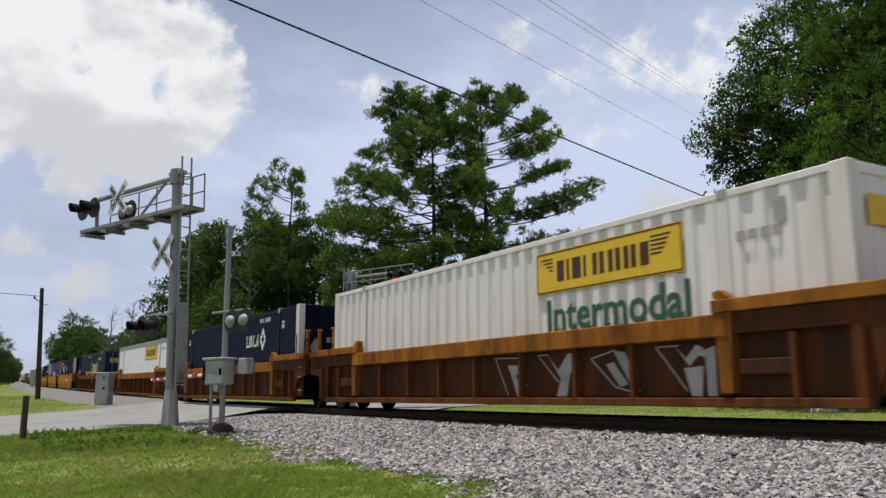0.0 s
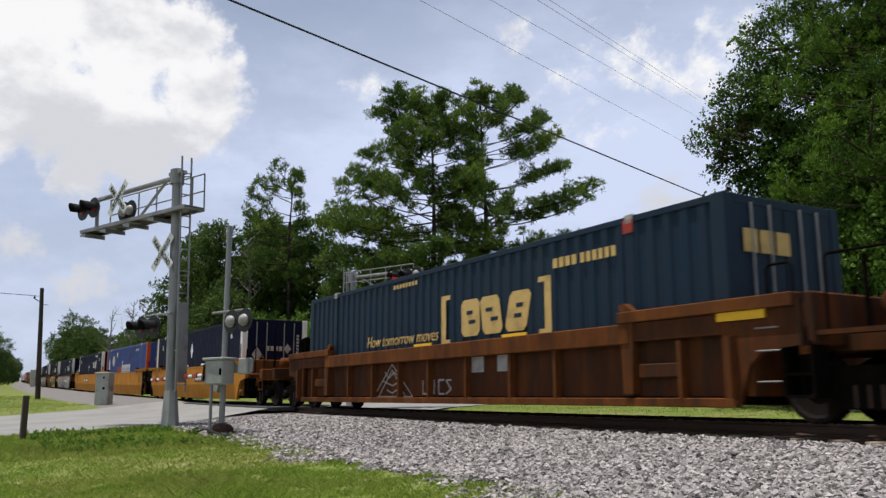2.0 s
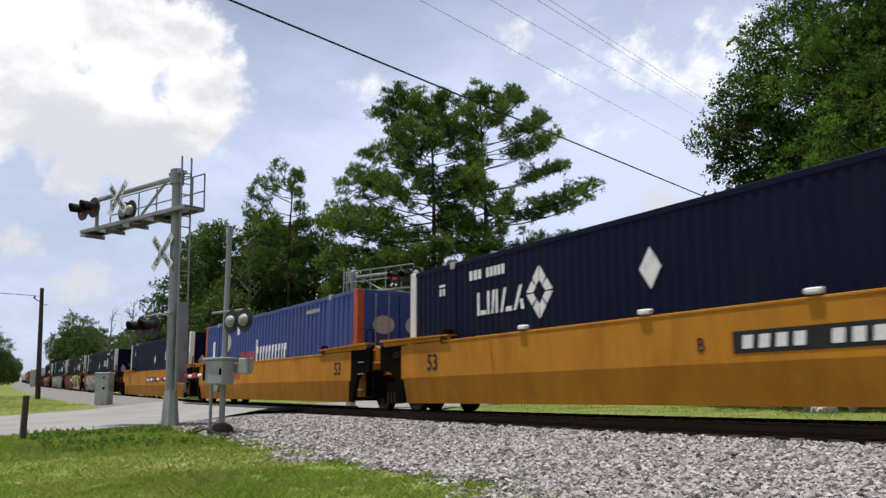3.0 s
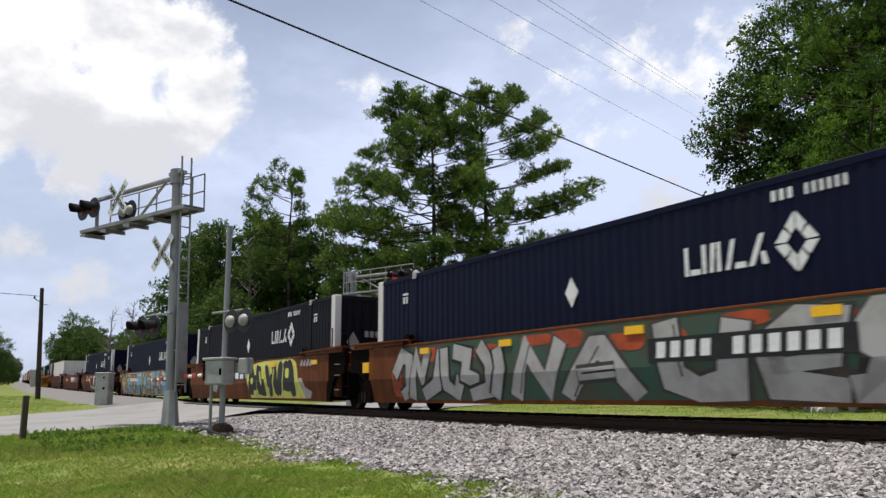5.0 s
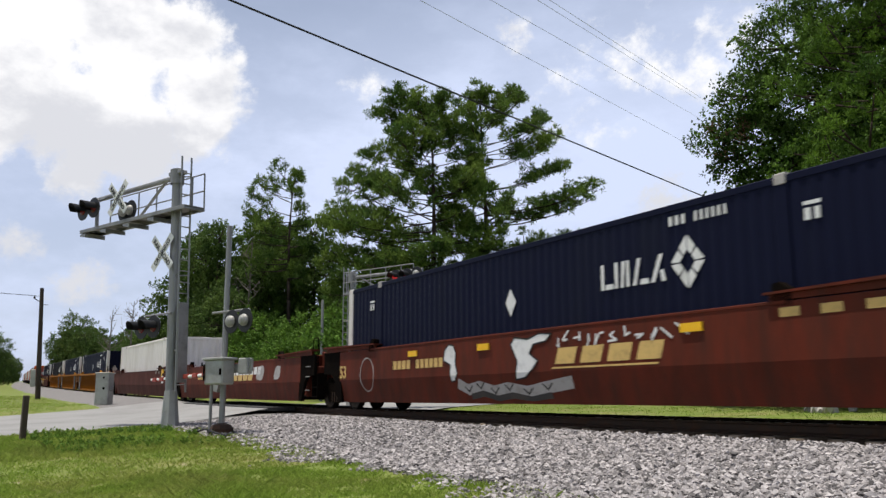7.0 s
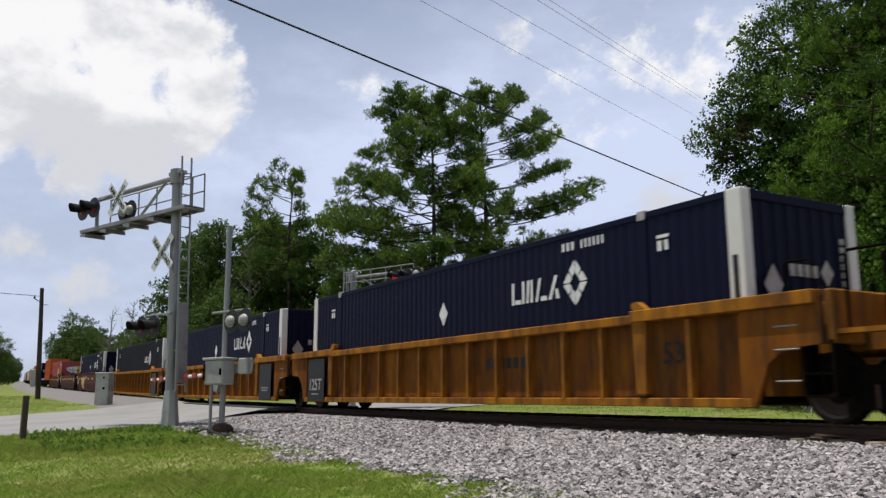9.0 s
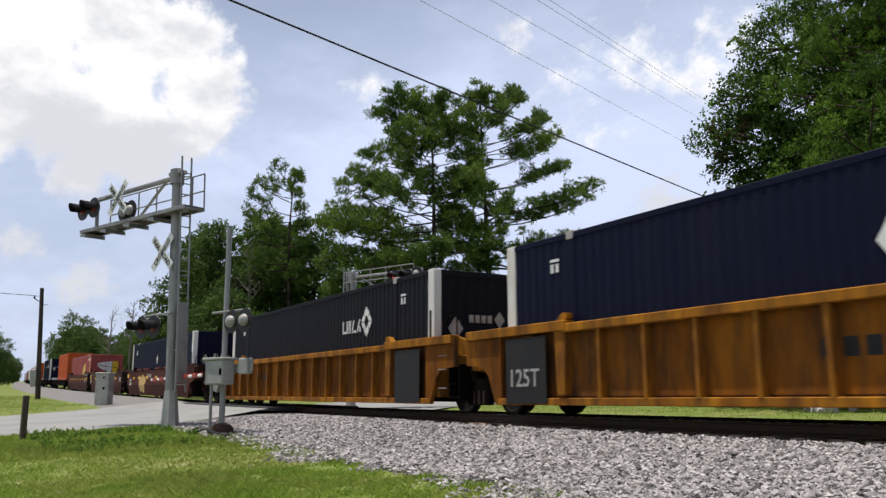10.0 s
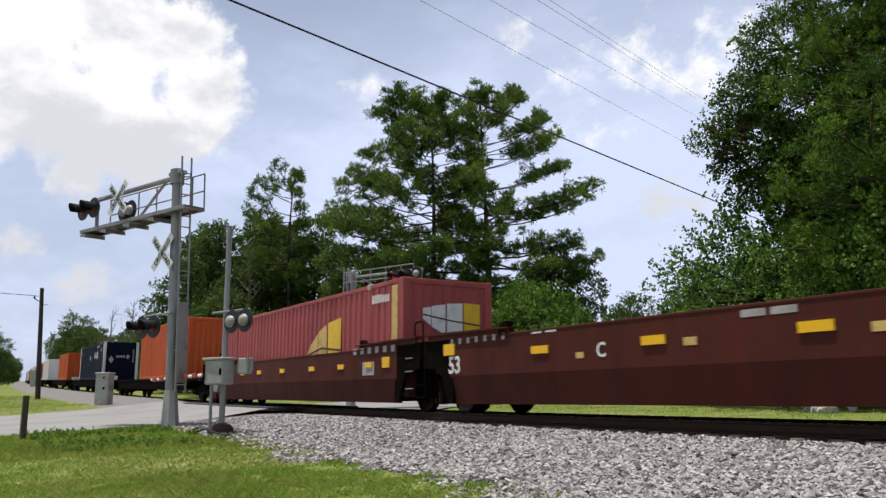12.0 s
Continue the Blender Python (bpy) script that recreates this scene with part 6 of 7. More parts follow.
def marks_h(car):
    r = random.Random(4)
    y = -1.502
    drape("sprayed_ground", Shape().flat([[(-6.3, 0.3), (-6.2, 1.5), (8.2, 1.55), (8.3, 0.8), (7.9, 0.3)]], y), "spray_green", car, "dark green sprayed ground")
    red = []
    for i in range(12):
        red.append(Shape().flat([blob(-5.8 + i * 1.15 + r.uniform(-0.3, 0.3), r.uniform(1.2, 1.42), r.uniform(0.5, 1.1), r.uniform(0.18, 0.36), seed=i)], y - 0.004))
    red += [Shape().flat([blob(8.0, 1.1, 0.9, 0.8, seed=31)], y - 0.004), Shape().flat([blob(-6.6, 0.75, 0.5, 0.8, seed=33)], y - 0.004)]
    drape("sprayed_ground", red, "spray_red", car)
    # a tight black-edged word, then tall silver letters that swell towards the far end of the car
    dark, fill, gap = [], [], []
    tight = ([(-6.65, 0.9), (-6.3, 1.32), (-5.95, 1.2), (-6.0, 0.5), (-6.35, 0.36)], [(-5.9, 0.36), (-5.6, 1.28), (-5.35, 0.75), (-5.1, 1.36)], [(-5.3, 0.4), (-4.7, 0.62), (-4.5, 1.3)], [(-4.35, 1.34), (-4.3, 0.6), (-3.9, 0.36), (-3.7, 0.7)], [(-3.9, 1.3), (-3.4, 1.2), (-3.5, 0.8), (-3.05, 0.66)], [(-3.3, 0.36), (-2.6, 0.5), (-2.55, 1.0), (-2.9, 1.34)], [(-2.3, 1.25), (-2.2, 0.9), (-2.45, 0.4)])
    for i, pts in enumerate(tight):
        dark.append(Shape().flat([ribbon(pts, 0.46)], y - 0.0060 - 0.0014 * i))
        fill.append(Shape().flat([ribbon(pts, 0.32)], y - 0.0067 - 0.0014 * i))
    drape("sprayed_outline", dark, "mark_black", car)
    drape("sprayed_letter", fill, "spray_silver", car)
    dark, fill = [], []
    tall = (([(-1.75, 0.4), (-1.35, 1.28), (-0.75, 0.5), (-0.35, 1.28)], 0.36), ([(-0.2, 0.34), (0.55, 1.15), (0.75, 1.15), (1.5, 0.34)], 0.40), ([(0.15, 0.72), (1.0, 0.76)], 0.2), ([(2.2, 1.38), (2.3, 0.62), (2.75, 0.36), (3.35, 0.5), (3.5, 1.3)], 0.5),
            ([(4.1, 0.84), (4.85, 0.9), (4.95, 1.26), (4.5, 1.36), (4.0, 1.0), (4.1, 0.5), (5.0, 0.36)], 0.42), ([(6.2, 1.3), (5.6, 1.38), (5.4, 1.08), (6.05, 0.74), (5.95, 0.42), (5.2, 0.36)], 0.48), ([(6.45, 0.84), (6.95, 0.9), (7.0, 1.26), (6.7, 1.36), (6.4, 1.0), (6.45, 0.5), (7.0, 0.36)], 0.36), ([(7.35, 0.3), (7.42, 1.3), (7.85, 1.40), (8.1, 1.1), (8.1, 0.3)], 0.44))
    for i, (pts, w) in enumerate(tall):
        dark.append(Shape().flat([ribbon(pts, w + 0.13)], y - 0.0060 - 0.0014 * i))
        fill.append(Shape().flat([ribbon(pts, w)], y - 0.0067 - 0.0014 * i))
        gap.append(Shape().flat([ribbon([(a + w * 0.34, b + 0.02) for a, b in pts[:2]], 0.035)], y - 0.0072 - 0.0014 * i))
    drape("sprayed_outline", dark, "spray_edge", car)
    drape("sprayed_letter", fill, "spray_silver", car)
    drape("sprayed_gap", gap, "mark_black", car)
    number_plate(car, 1.84, 0.86, 3.45, 0.36, 11, lift=0.02)
    reflectors(car, (-5.2, -2.0, 1.55, 4.9), 1.38)
    reflectors(car, (8.1,), 1.26, (0.5, 0.26))
    reflectors(car, (-8.3,), 1.1, (0.36, 0.26))


def marks_i(car):
    y = -1.503
    part("word_panel", Shape().flat([quad(-1.74, 0.92, 0.3, 1.28)], y), "mark_black", car)
    bars(car, y - 0.004, -1.66, 0.97, 3, 0.42, 0.26, 0.18, "mark_white", "word_blocks")
    drape("sprayed_cloud", Shape().flat([[(0.75, 0.28), (0.42, 0.9), (0.7, 1.42), (1.7, 1.5), (3.0, 1.56), (5.0, 1.58), (5.5, 1.4), (5.7, 0.9), (6.2, 0.4), (6.3, 0.3)]], y - 0.001), "spray_lime", car, "yellow-green sprayed cloud")
    drape("sprayed_cloud", Shape().flat([[(5.72, 0.9), (6.0, 0.92), (6.3, 0.62), (6.8, 0.5), (6.6, 0.3), (6.25, 0.3)], blob(0.35, 1.2, 0.3, 0.5, seed=9)], y - 0.002), "mark_grey", car)
    strokes = ((0.95, 0.36, 1.3, 0.62, 0.1), (1.3, 0.55, 1.1, 0.5, 0.0), (1.85, 0.34, 1.42, 0.6, -0.12), (2.25, 0.34, 0.95, 0.55, 0.0), (2.8, 0.62, 1.40, 0.40, -0.2), (3.1, 0.32, 1.1, 0.42, 0.1), (3.55, 0.34, 1.44, 0.46, -0.16), (4.0, 0.34, 1.48, 0.46, 0.1), (4.7, 0.5, 1.5, 0.95, 0.05), (5.15, 0.34, 1.4, 0.5, -0.1))
    dark = []
    for i, (x, a, b, w, lean) in enumerate(strokes):
        dark.append(Shape().flat([stroke(x, a, b, w, lean, 60 + i)], y - 0.006 - 0.0005 * i))
    drape("sprayed_letter", dark, "mark_black", car, "fat black sprayed letters")
    drape("sprayed_fill", Shape().flat([stroke(1.05, 0.75, 0.98, 0.26, 0.02, 91), stroke(2.0, 0.72, 1.2, 0.16, -0.12, 92), stroke(2.5, 0.4, 1.25, 0.10, -0.1, 93), stroke(3.35, 0.42, 1.3, 0.08, 0.1, 94), stroke(4.72, 0.92, 1.24, 0.36, 0.0, 95), stroke(4.32, 0.5, 1.3, 0.07, 0.06, 96)], y - 0.016), "spray_lime", car)
    part("sprayed_scrawl", Shape().flat([blob(6.0 + i * 0.26, 1.36, 0.2, 0.2, 0.05, seed=90 + i) for i in range(4)], y - 0.004), "mark_grey", car)
    reflectors(car, (0.75, 3.3), 1.38, (0.5, 0.13))
    reflectors(car, (7.1,), 1.36)


def marks_j(car):
    y = -1.503
    drape("sprayed_ground", Shape().flat([[(-8.1, 0.3), (-8.1, 1.2), (-6.0, 1.5), (4.9, 1.55), (5.6, 1.3), (6.9, 1.12), (5.9, 0.92), (5.4, 0.4), (4.8, 0.28)]], y), "spray_cyan", car, "light blue sprayed ground")
    drape("sprayed_ground", Shape().flat([[(-1.95, 0.3), (-1.62, 1.02), (-1.3, 0.3)]], y - 0.003), "brown", car)
    layers = (("mark_white", 0.062), ("mark_black", 0.046), ("mark_ochre", 0.006), ("spray_gold", -0.006))
    fat_letters(car, "METER", -7.95, 0.27, 5.85, 1.22, layers)
    fat_letters(car, "KELAS", -1.2, 0.27, 5.9, 1.30, layers)
    bars(car, -1.520, -5.0, 1.0, 4, 0.19, 0.2, 0.07, "mark_white")
    bars(car, -1.520, -3.82, 1.0, 6, 0.19, 0.2, 0.08, "mark_white")
    drape("sprayed_scrawl", Shape().flat([stroke(5.4 + 0.16 * i, 0.95, 1.2, 0.06, 0.08, 130 + i) for i in range(5)], y - 0.006), "mark_black", car)
    reflectors(car, (-8.6, -5.35, -1.75, 1.6, 5.0), 1.36)
    reflectors(car, (7.5,), 1.25, (0.5, 0.26))


def marks_k(car):
    y = -1.506
    bars(car, y, -4.9, 1.0, 4, 0.17, 0.2, 0.06, "mark_ochre")
    bars(car, y, -3.75, 1.0, 6, 0.15, 0.2, 0.06, "mark_ochre")
    for i in range(4):
        part("word_block", Shape().flat([quad(1.4 + i * 0.68, 0.92, 1.92 + i * 0.68, 1.2, 0.1)], y), "mark_ochre", car)
    part("word_line", Shape().flat([quad(1.3, 0.84, 3.9, 0.87, 0.02)], y), "mark_ochre", car)
    letters("53", 0.46, -8.15, 0.86, y, "mark_ochre", car, bold=0.008)
    ring = [(-6.4 + 0.42 * math.cos(k * 0.45), 0.92 + 0.44 * math.sin(k * 0.45)) for k in range(15)]
    for p, q in zip(ring, ring[1:]):
        drape("sprayed_ring", Shape().flat([[p, q, (q[0] * 0.94 - 6.4 * 0.06, q[1] * 0.94 + 0.055), (p[0] * 0.94 - 6.4 * 0.06, p[1] * 0.94 + 0.055)]], y - 0.002), "mark_grey", car)
    # two pale beaked figures on a cloud, with dark lines in them
    bird = [(0.0, 0.62), (0.06, 0.86), (0.22, 1.0), (0.40, 0.97), (0.50, 0.80), (0.48, 0.52), (0.56, 0.30), (0.44, 0.12), (0.30, 0.10), (0.26, 0.34), (0.30, 0.5), (0.16, 0.56)]
    crest = [(0.0, 0.86), (0.10, 1.0), (0.42, 0.94), (0.70, 1.04), (0.98, 1.0), (0.84, 0.86), (0.56, 0.82), (0.46, 0.64), (0.66, 0.48), (0.52, 0.30), (0.34, 0.14), (0.10, 0.10), (0.16, 0.5)]
    for x, wide, shape in ((-2.5, 1.05, bird), (0.05, 1.3, crest)):
        drape("sprayed_figure", Shape().flat([[(x + a * wide, 0.58 + b * 0.88) for a, b in shape]], y - 0.004), "mark_white", car)
        drape("sprayed_line", [Shape().flat([ribbon([(x + p[0] * wide, 0.58 + p[1] * 0.88), (x + q[0] * wide, 0.58 + q[1] * 0.88)], 0.03)], y - 0.008) for p, q in zip(shape, shape[1:] + shape[:1])], "mark_black", car)
    cloud = [(-1.9, 0.62), (-1.55, 0.50), (-1.1, 0.56), (-0.6, 0.46), (-0.1, 0.52), (0.5, 0.44), (1.1, 0.52), (1.8, 0.60)]
    drape("sprayed_cloud", Shape().flat([ribbon(cloud, 0.22)], y - 0.003), "mark_grey", car)
    drape("sprayed_cloud", Shape().flat([ribbon([(a + 0.1, b - 0.14) for a, b in cloud[1:-1]], 0.12)], y - 0.0035), "spray_edge", car)
    drape("sprayed_line", [Shape().flat([ribbon([(a - 0.12, b + 0.06), (a + 0.02, b - 0.04), (a + 0.16, b + 0.07)], 0.03)], y - 0.007) for a, b in cloud[1:-1]], "mark_black", car)
    scrawl = random.Random(15)
    for i in range(11):
        x, z = 1.3 + i * 0.30, 1.33 + 0.05 * math.sin(i * 1.3)
        pts = [(x + scrawl.uniform(-0.02, 0.24), z + scrawl.uniform(-0.11, 0.11)) for k in range(4)]
        part("sprayed_scrawl", Shape().flat([ribbon([p, q], 0.035) for p, q in zip(pts, pts[1:])], y - 0.006), "mark_white", car)
    bars(car, y, 6.1, 1.36, 5, 0.3, 0.12, 0.3, "mark_ochre", "stencil_bars")
    reflectors(car, (-3.9, -0.9, 4.6), 1.34)
    reflectors(car, (8.3,), 1.45, (0.6, 0.22))
    part("data_plate", Shape().flat([quad(8.1, 1.04, 8.75, 1.3)], y), "mark_grey", car, "pale data plate")


def marks_l(car):
    y = -1.506
    bars(car, y, -4.6, 1.0, 10, 0.16, 0.22, 0.08, "mark_ochre")
    bars(car, y, 0.8, 1.1, 8, 0.34, 0.26, 0.1, "mark_white", "sprayed_scrawl", 0.08)
    part("sprayed_figure", Shape().flat([blob(4.2, 1.15, 0.8, 0.5, 0.1, seed=140), blob(6.0, 1.12, 0.6, 0.46, 0.1, seed=141)], y), "mark_grey", car)
    part("word_blocks", Shape().flat([[(0.9 + i * 0.62, 0.9), (1.4 + i * 0.62, 0.9), (1.46 + i * 0.62, 1.1), (0.96 + i * 0.62, 1.1)] for i in range(4)], y), "mark_ochre", car)


def marks_m(car):
    y = -1.506
    letters("53", 0.52, 7.0, 0.9, y, "mark_white", car, bold=0.01)
    reflectors(car, (7.3,), 1.5, (0.5, 0.2))
    part("mark_square", Shape().flat([[(6.9, 1.2), (7.1, 1.2), (7.1, 1.4), (6.9, 1.4)]], y), "mark_yellow", car)
    bars(car, y, 7.0, 1.52, 6, 0.12, 0.07, 0.04, "mark_grey", "stencil_bars")
    for x in (6.2, 5.4):
        part("stencil_mark", Shape().flat([[(x, 1.4), (x + 0.22, 1.4), (x + 0.22, 1.52), (x, 1.52)]], y), "mark_grey", car)


def marks_n(car):
    part("dark_panel", Shape().flat([[(-7.82, 0.24), (-6.58, 0.24), (-6.58, 1.44), (-7.82, 1.44)]], -1.536), "mark_black", car, "black stencilled panel")
    letters("125T", 0.46, -7.74, 0.55, -1.541, "mark_grey", car, bold=0.004)
    bars(car, -1.541, -7.5, 0.42, 1, 0.5, 0.03, 0.1, "mark_grey", "stencil_bars")
    bars(car, -1.366, 1.6, 0.9, 6, 0.16, 0.2, 0.08, "mark_black", "number_bars")
    letters("53", 0.46, 6.6 - 0.1, 0.85, -1.366, "mark_black", car, bold=0.006)


def marks_o(car):
    for x in (-7.2, 7.2):
        part("dark_panel", Shape().flat([[(x - 0.62, 0.24), (x + 0.62, 0.24), (x + 0.62, 1.44), (x - 0.62, 1.44)]], -1.536), "mark_black", car, "black stencilled panel")
    bars(car, -1.541, 6.85, 0.62, 1, 0.7, 0.03, 0.1, "mark_grey", "stencil_bars")
    bars(car, -1.541, 6.9, 0.54, 1, 0.6, 0.03, 0.1, "mark_grey", "stencil_bars")
    letters("125T", 0.46, -7.74, 0.55, -1.541, "mark_grey", car, bold=0.004)
    letters("53", 0.46, 6.35 - 0.45, 0.85, -1.366, "mark_black", car, bold=0.006)
    bars(car, -1.366, -1.2, 0.82, 6, 0.2, 0.24, 0.1, "mark_black", "number_bars")


def marks_p(car):
    for x in (7.2,):
        part("dark_panel", Shape().flat([[(x - 0.62, 0.24), (x + 0.62, 0.24), (x + 0.62, 1.44), (x - 0.62, 1.44)]], -1.536), "mark_black", car, "black stencilled panel")
    letters("53", 0.46, 6.75 - 0.2, 0.85, -1.366, "mark_black", car, bold=0.006)
    bars(car, -1.366, -4.4, 0.9, 5, 0.16, 0.2, 0.1, "mark_black", "number_bars")


def marks_q(car):
    y = -1.506
    letters("53", 0.55, -7.35, 0.78, y, "mark_white", car, bold=0.01)
    reflectors(car, (-7.9, 7.3), 1.34, (0.46, 0.22))
    reflectors(car, (-5.9, -4.2, -1.6, 0.9, 3.6), 1.2)
    drape("sprayed_shape", Shape().flat([[(-4.0, 0.36), (-4.25, 0.9), (-4.1, 1.34), (-3.5, 1.2), (-3.0, 1.42), (-2.7, 1.2), (-2.2, 1.3), (-2.1, 0.9), (-2.5, 0.84), (-2.7, 0.4), (-3.2, 0.34), (-3.5, 0.5)]], y), "mark_ochre", car)
    bars(car, y, -1.7, 1.2, 3, 0.26, 0.2, 0.16, "mark_grey", "stencil_bars")
    bars(car, y, 6.2, 1.5, 5, 0.2, 0.1, 0.2, "mark_grey", "stencil_bars")
    for x in (-4.5, -2.2, 1.0, 3.2):
        part("pad", shared("pad", "redbrown", lambda: Shape().rod((-0.8, -1.45, 1.66), (0.8, -1.45, 1.66), 0.06, n=8)), "redbrown", car, place=pose(x, 0, 0))


def marks_r(car):
    y = -1.506
    letters("53", 0.5, -8.2, 0.86, y, "mark_white", car, bold=0.01)
    letters("C", 0.34, -3.42, 1.0, y, "mark_white", car, bold=0.006)
    reflectors(car, (-8.15,), 1.36, (0.44, 0.24))
    reflectors(car, (-4.95, -2.1, 0.68, 3.2, 5.6), 1.20, (0.5, 0.14))
    bars(car, y, -5.2, 1.5, 2, 0.3, 0.05, 0.12, "mark_white", "stencil_bars")
    bars(car, y, -0.45, 1.40, 2, 0.40, 0.10, 0.08, "mark_grey", "number_bars")
    bars(car, y, 7.2, 1.0, 1, 0.6, 0.3, 0.1, "mark_grey", "stencil_bars")
    part("stencil_mark", Shape().flat([quad(-1.5, 1.08, -1.25, 1.2), quad(1.4, 1.08, 1.7, 1.2), quad(-3.95, 1.0, -3.75, 1.1)], y), "mark_ochre", car)
    bars(car, y, -8.1, 1.46, 7, 0.10, 0.12, 0.22, "mark_grey", "stencil_bars")


def marks_s(car):
    marks_r_x = (-6.4, -4.4, -2.4, 0.0, 2.6, 4.8, 6.6)
    reflectors(car, marks_r_x, 1.16)
    bars(car, -1.506, 5.6, 1.45, 6, 0.2, 0.16, 0.25, "mark_grey", "stencil_bars")
    bars(car, -1.506, 6.2, 0.9, 1, 0.7, 0.34, 0.1, "mark_grey", "stencil_bars")
    reflectors(car, (7.6,), 1.2, (0.4, 0.26))


def couple(ob, front, lift=0.0):
    """Put a thing in the train: front is where its container's leading end stood at the start."""
    TRAIN.append((ob, front, lift))
    ob.matrix_basis = on_line(front, lift)
    return ob


def build_train():
    J, C = "joint", "coupler"
    half = 8.075
    deck = 0.375
    rib, smooth = "ribbed", "smooth"
    rows = [
        (-5.98, well_car(rib, "orange_yellow", "weathered yellow ribbed well car with pale sprayed letters", J, J, marks_a), container("white corrugated container with a yellow panel and green lettering", "white", "white", fold=(0.42, 0.045), marks=hunt_marks(True), end_marks=hunt_end)),
        (-25.07, well_car(rib, "orange_yellow", "weathered yellow ribbed well car carrying a navy container", J, J, marks_b2), navy_box(False)),
        (-44.62, well_car(rib, "orange_yellow", "weathered yellow ribbed well car carrying a white container", C, J, marks_c), container("smooth white insulated container with a yellow panel and grey top rail", "offwhite", "grey_trim", smooth=True, marks=hunt_marks(False), end_marks=hunt_end, trim="grey_trim")),
        (-67.83, well_car(rib, "rusty", "rusty brown ribbed well car with faded marks", C, C, marks_d), container("slate blue corrugated container with ochre block lettering", "slate", "slate", fold=(0.36, 0.036), doors_right=True, marks=slate_marks, end_marks=slate_end)),
        (-91.12, well_car(smooth, "clean_yellow", "yellow smooth-sided well car with a dark number panel", J, C, marks_e), navy_box(True, doors=True)),
        (-110.36, well_car(smooth, "clean_yellow", "yellow smooth-sided well car carrying a blue container", J, J, marks_f), container("bright blue corrugated container with white block lettering and red posts", "blue", "spray_red", fold=(0.34, 0.036), doors_right=True, marks=blue_marks, end_marks=blue_end)),
        (-129.45, well_car(smooth, "clean_yellow", "yellow smooth-sided well car at the end of its set", C, J, marks_g), navy_box(False)),
        (-152.49, well_car(smooth, "brown", "brown well car covered in silver sprayed letters", J, C, marks_h), navy_box(False)),
        (-171.51, well_car(smooth, "brown", "brown well car with black and yellow sprayed letters", J, J, marks_i), navy_box(False, "charcoal")),
        (-190.61, well_car(smooth, "brown", "brown well car with gold sprayed letters on light blue", C, J, marks_j), navy_box(False)),
        (-213.73, well_car(smooth, "redbrown", "red-brown well car with ochre stencils and white scrawls", J, C, marks_k), navy_box(False)),
        (-233.1, well_car(smooth, "redbrown", "empty red-brown well car with white scrawls", J, J, marks_l), None),
        (-252.53, well_car(smooth, "boxcar_red", "dark red well car carrying a white corrugated container", C, J, marks_m), container("white corrugated container with plain sides", "white", "white", fold=(0.42, 0.045))),
        (-275.49, well_car(rib, "yellow", "bright yellow ribbed well car with leading hand rails", J, C, marks_n), navy_box(False)),
        (-294.58, well_car(rib, "yellow", "bright yellow ribbed well car with black end panels", J, J, marks_o), navy_box(False)),
        (-313.68, well_car(rib, "yellow", "bright yellow ribbed well car at the end of its set", C, J, marks_p), navy_box(False, "charcoal", low=True)),
        (-336.4, well_car(smooth, "boxcar_red", "dark red smooth well car with yellow reflectors", J, C, marks_q), navy_box(False)),
        (-355.2, well_car(smooth, "boxcar_red", "empty dark red well car with yellow reflectors", J, J, marks_r), None),
        (-374.0, well_car(smooth, "boxcar_red", "dark red well car carrying a maroon container", C, J, marks_s), container("faded maroon corrugated container with a cream and yellow arch", "maroon", "maroon", fold=(0.36, 0.036), marks=maroon_marks, end_marks=maroon_end)),
    ]
    for front, car, box in rows:
        couple(car, front - half)
        if box:
            couple(box, front - half, deck)
    # flat cars that follow
    plain = container("orange steel container on a flat car", "orange", "orange", 12.19, (0.34, 0.036), width=2.5)
    tail = [(-396.6, 12.19, plain), (-425.0, 16.15, navy_box(False)), (-455.0, 12.19, None), (-487.0, 16.15, "white"), (-519.0, 12.19, "orange"), (-551.0, 16.15, "white"), (-583.0, 16.15, "navy"), (-615.0, 12.19, "orange"), (-647.0, 16.15, "white"), (-679.0, 16.15, "navy")]
    first = flat_car("grimy long flat car with white hitch plates", 27.0)
    white = container("white corrugated container on a flat car", "white", "white", fold=(0.42, 0.045))
    navy = navy_box(False)
    used = set()
    for i, (front, length, what) in enumerate(tail):
        mid = front - length / 2
        car = first if i == 0 else copy_car(first)
        couple(car, mid - 3.0)
        if what is None or what == "orange":
            what = copy_thing(plain, pose(0, 0, 0))
        elif isinstance(what, str):
            source = white if what == "white" else navy
            what = source if what not in used else copy_thing(source, pose(0, 0, 0))
            used.add("white" if source is white else "navy")
        couple(what, mid, 1.13)


def copy_car(car):
    out = copy_thing(car, pose(0, 0, 0))
    for o in out.children_recursive:
        if o.name.startswith("wheelset"):
            WHEELS.append((o, o.location.x))
    return out


# ---- crossing signals, poles and cables ----
ARM = Vector((-0.927, -0.375, 0)).normalized()


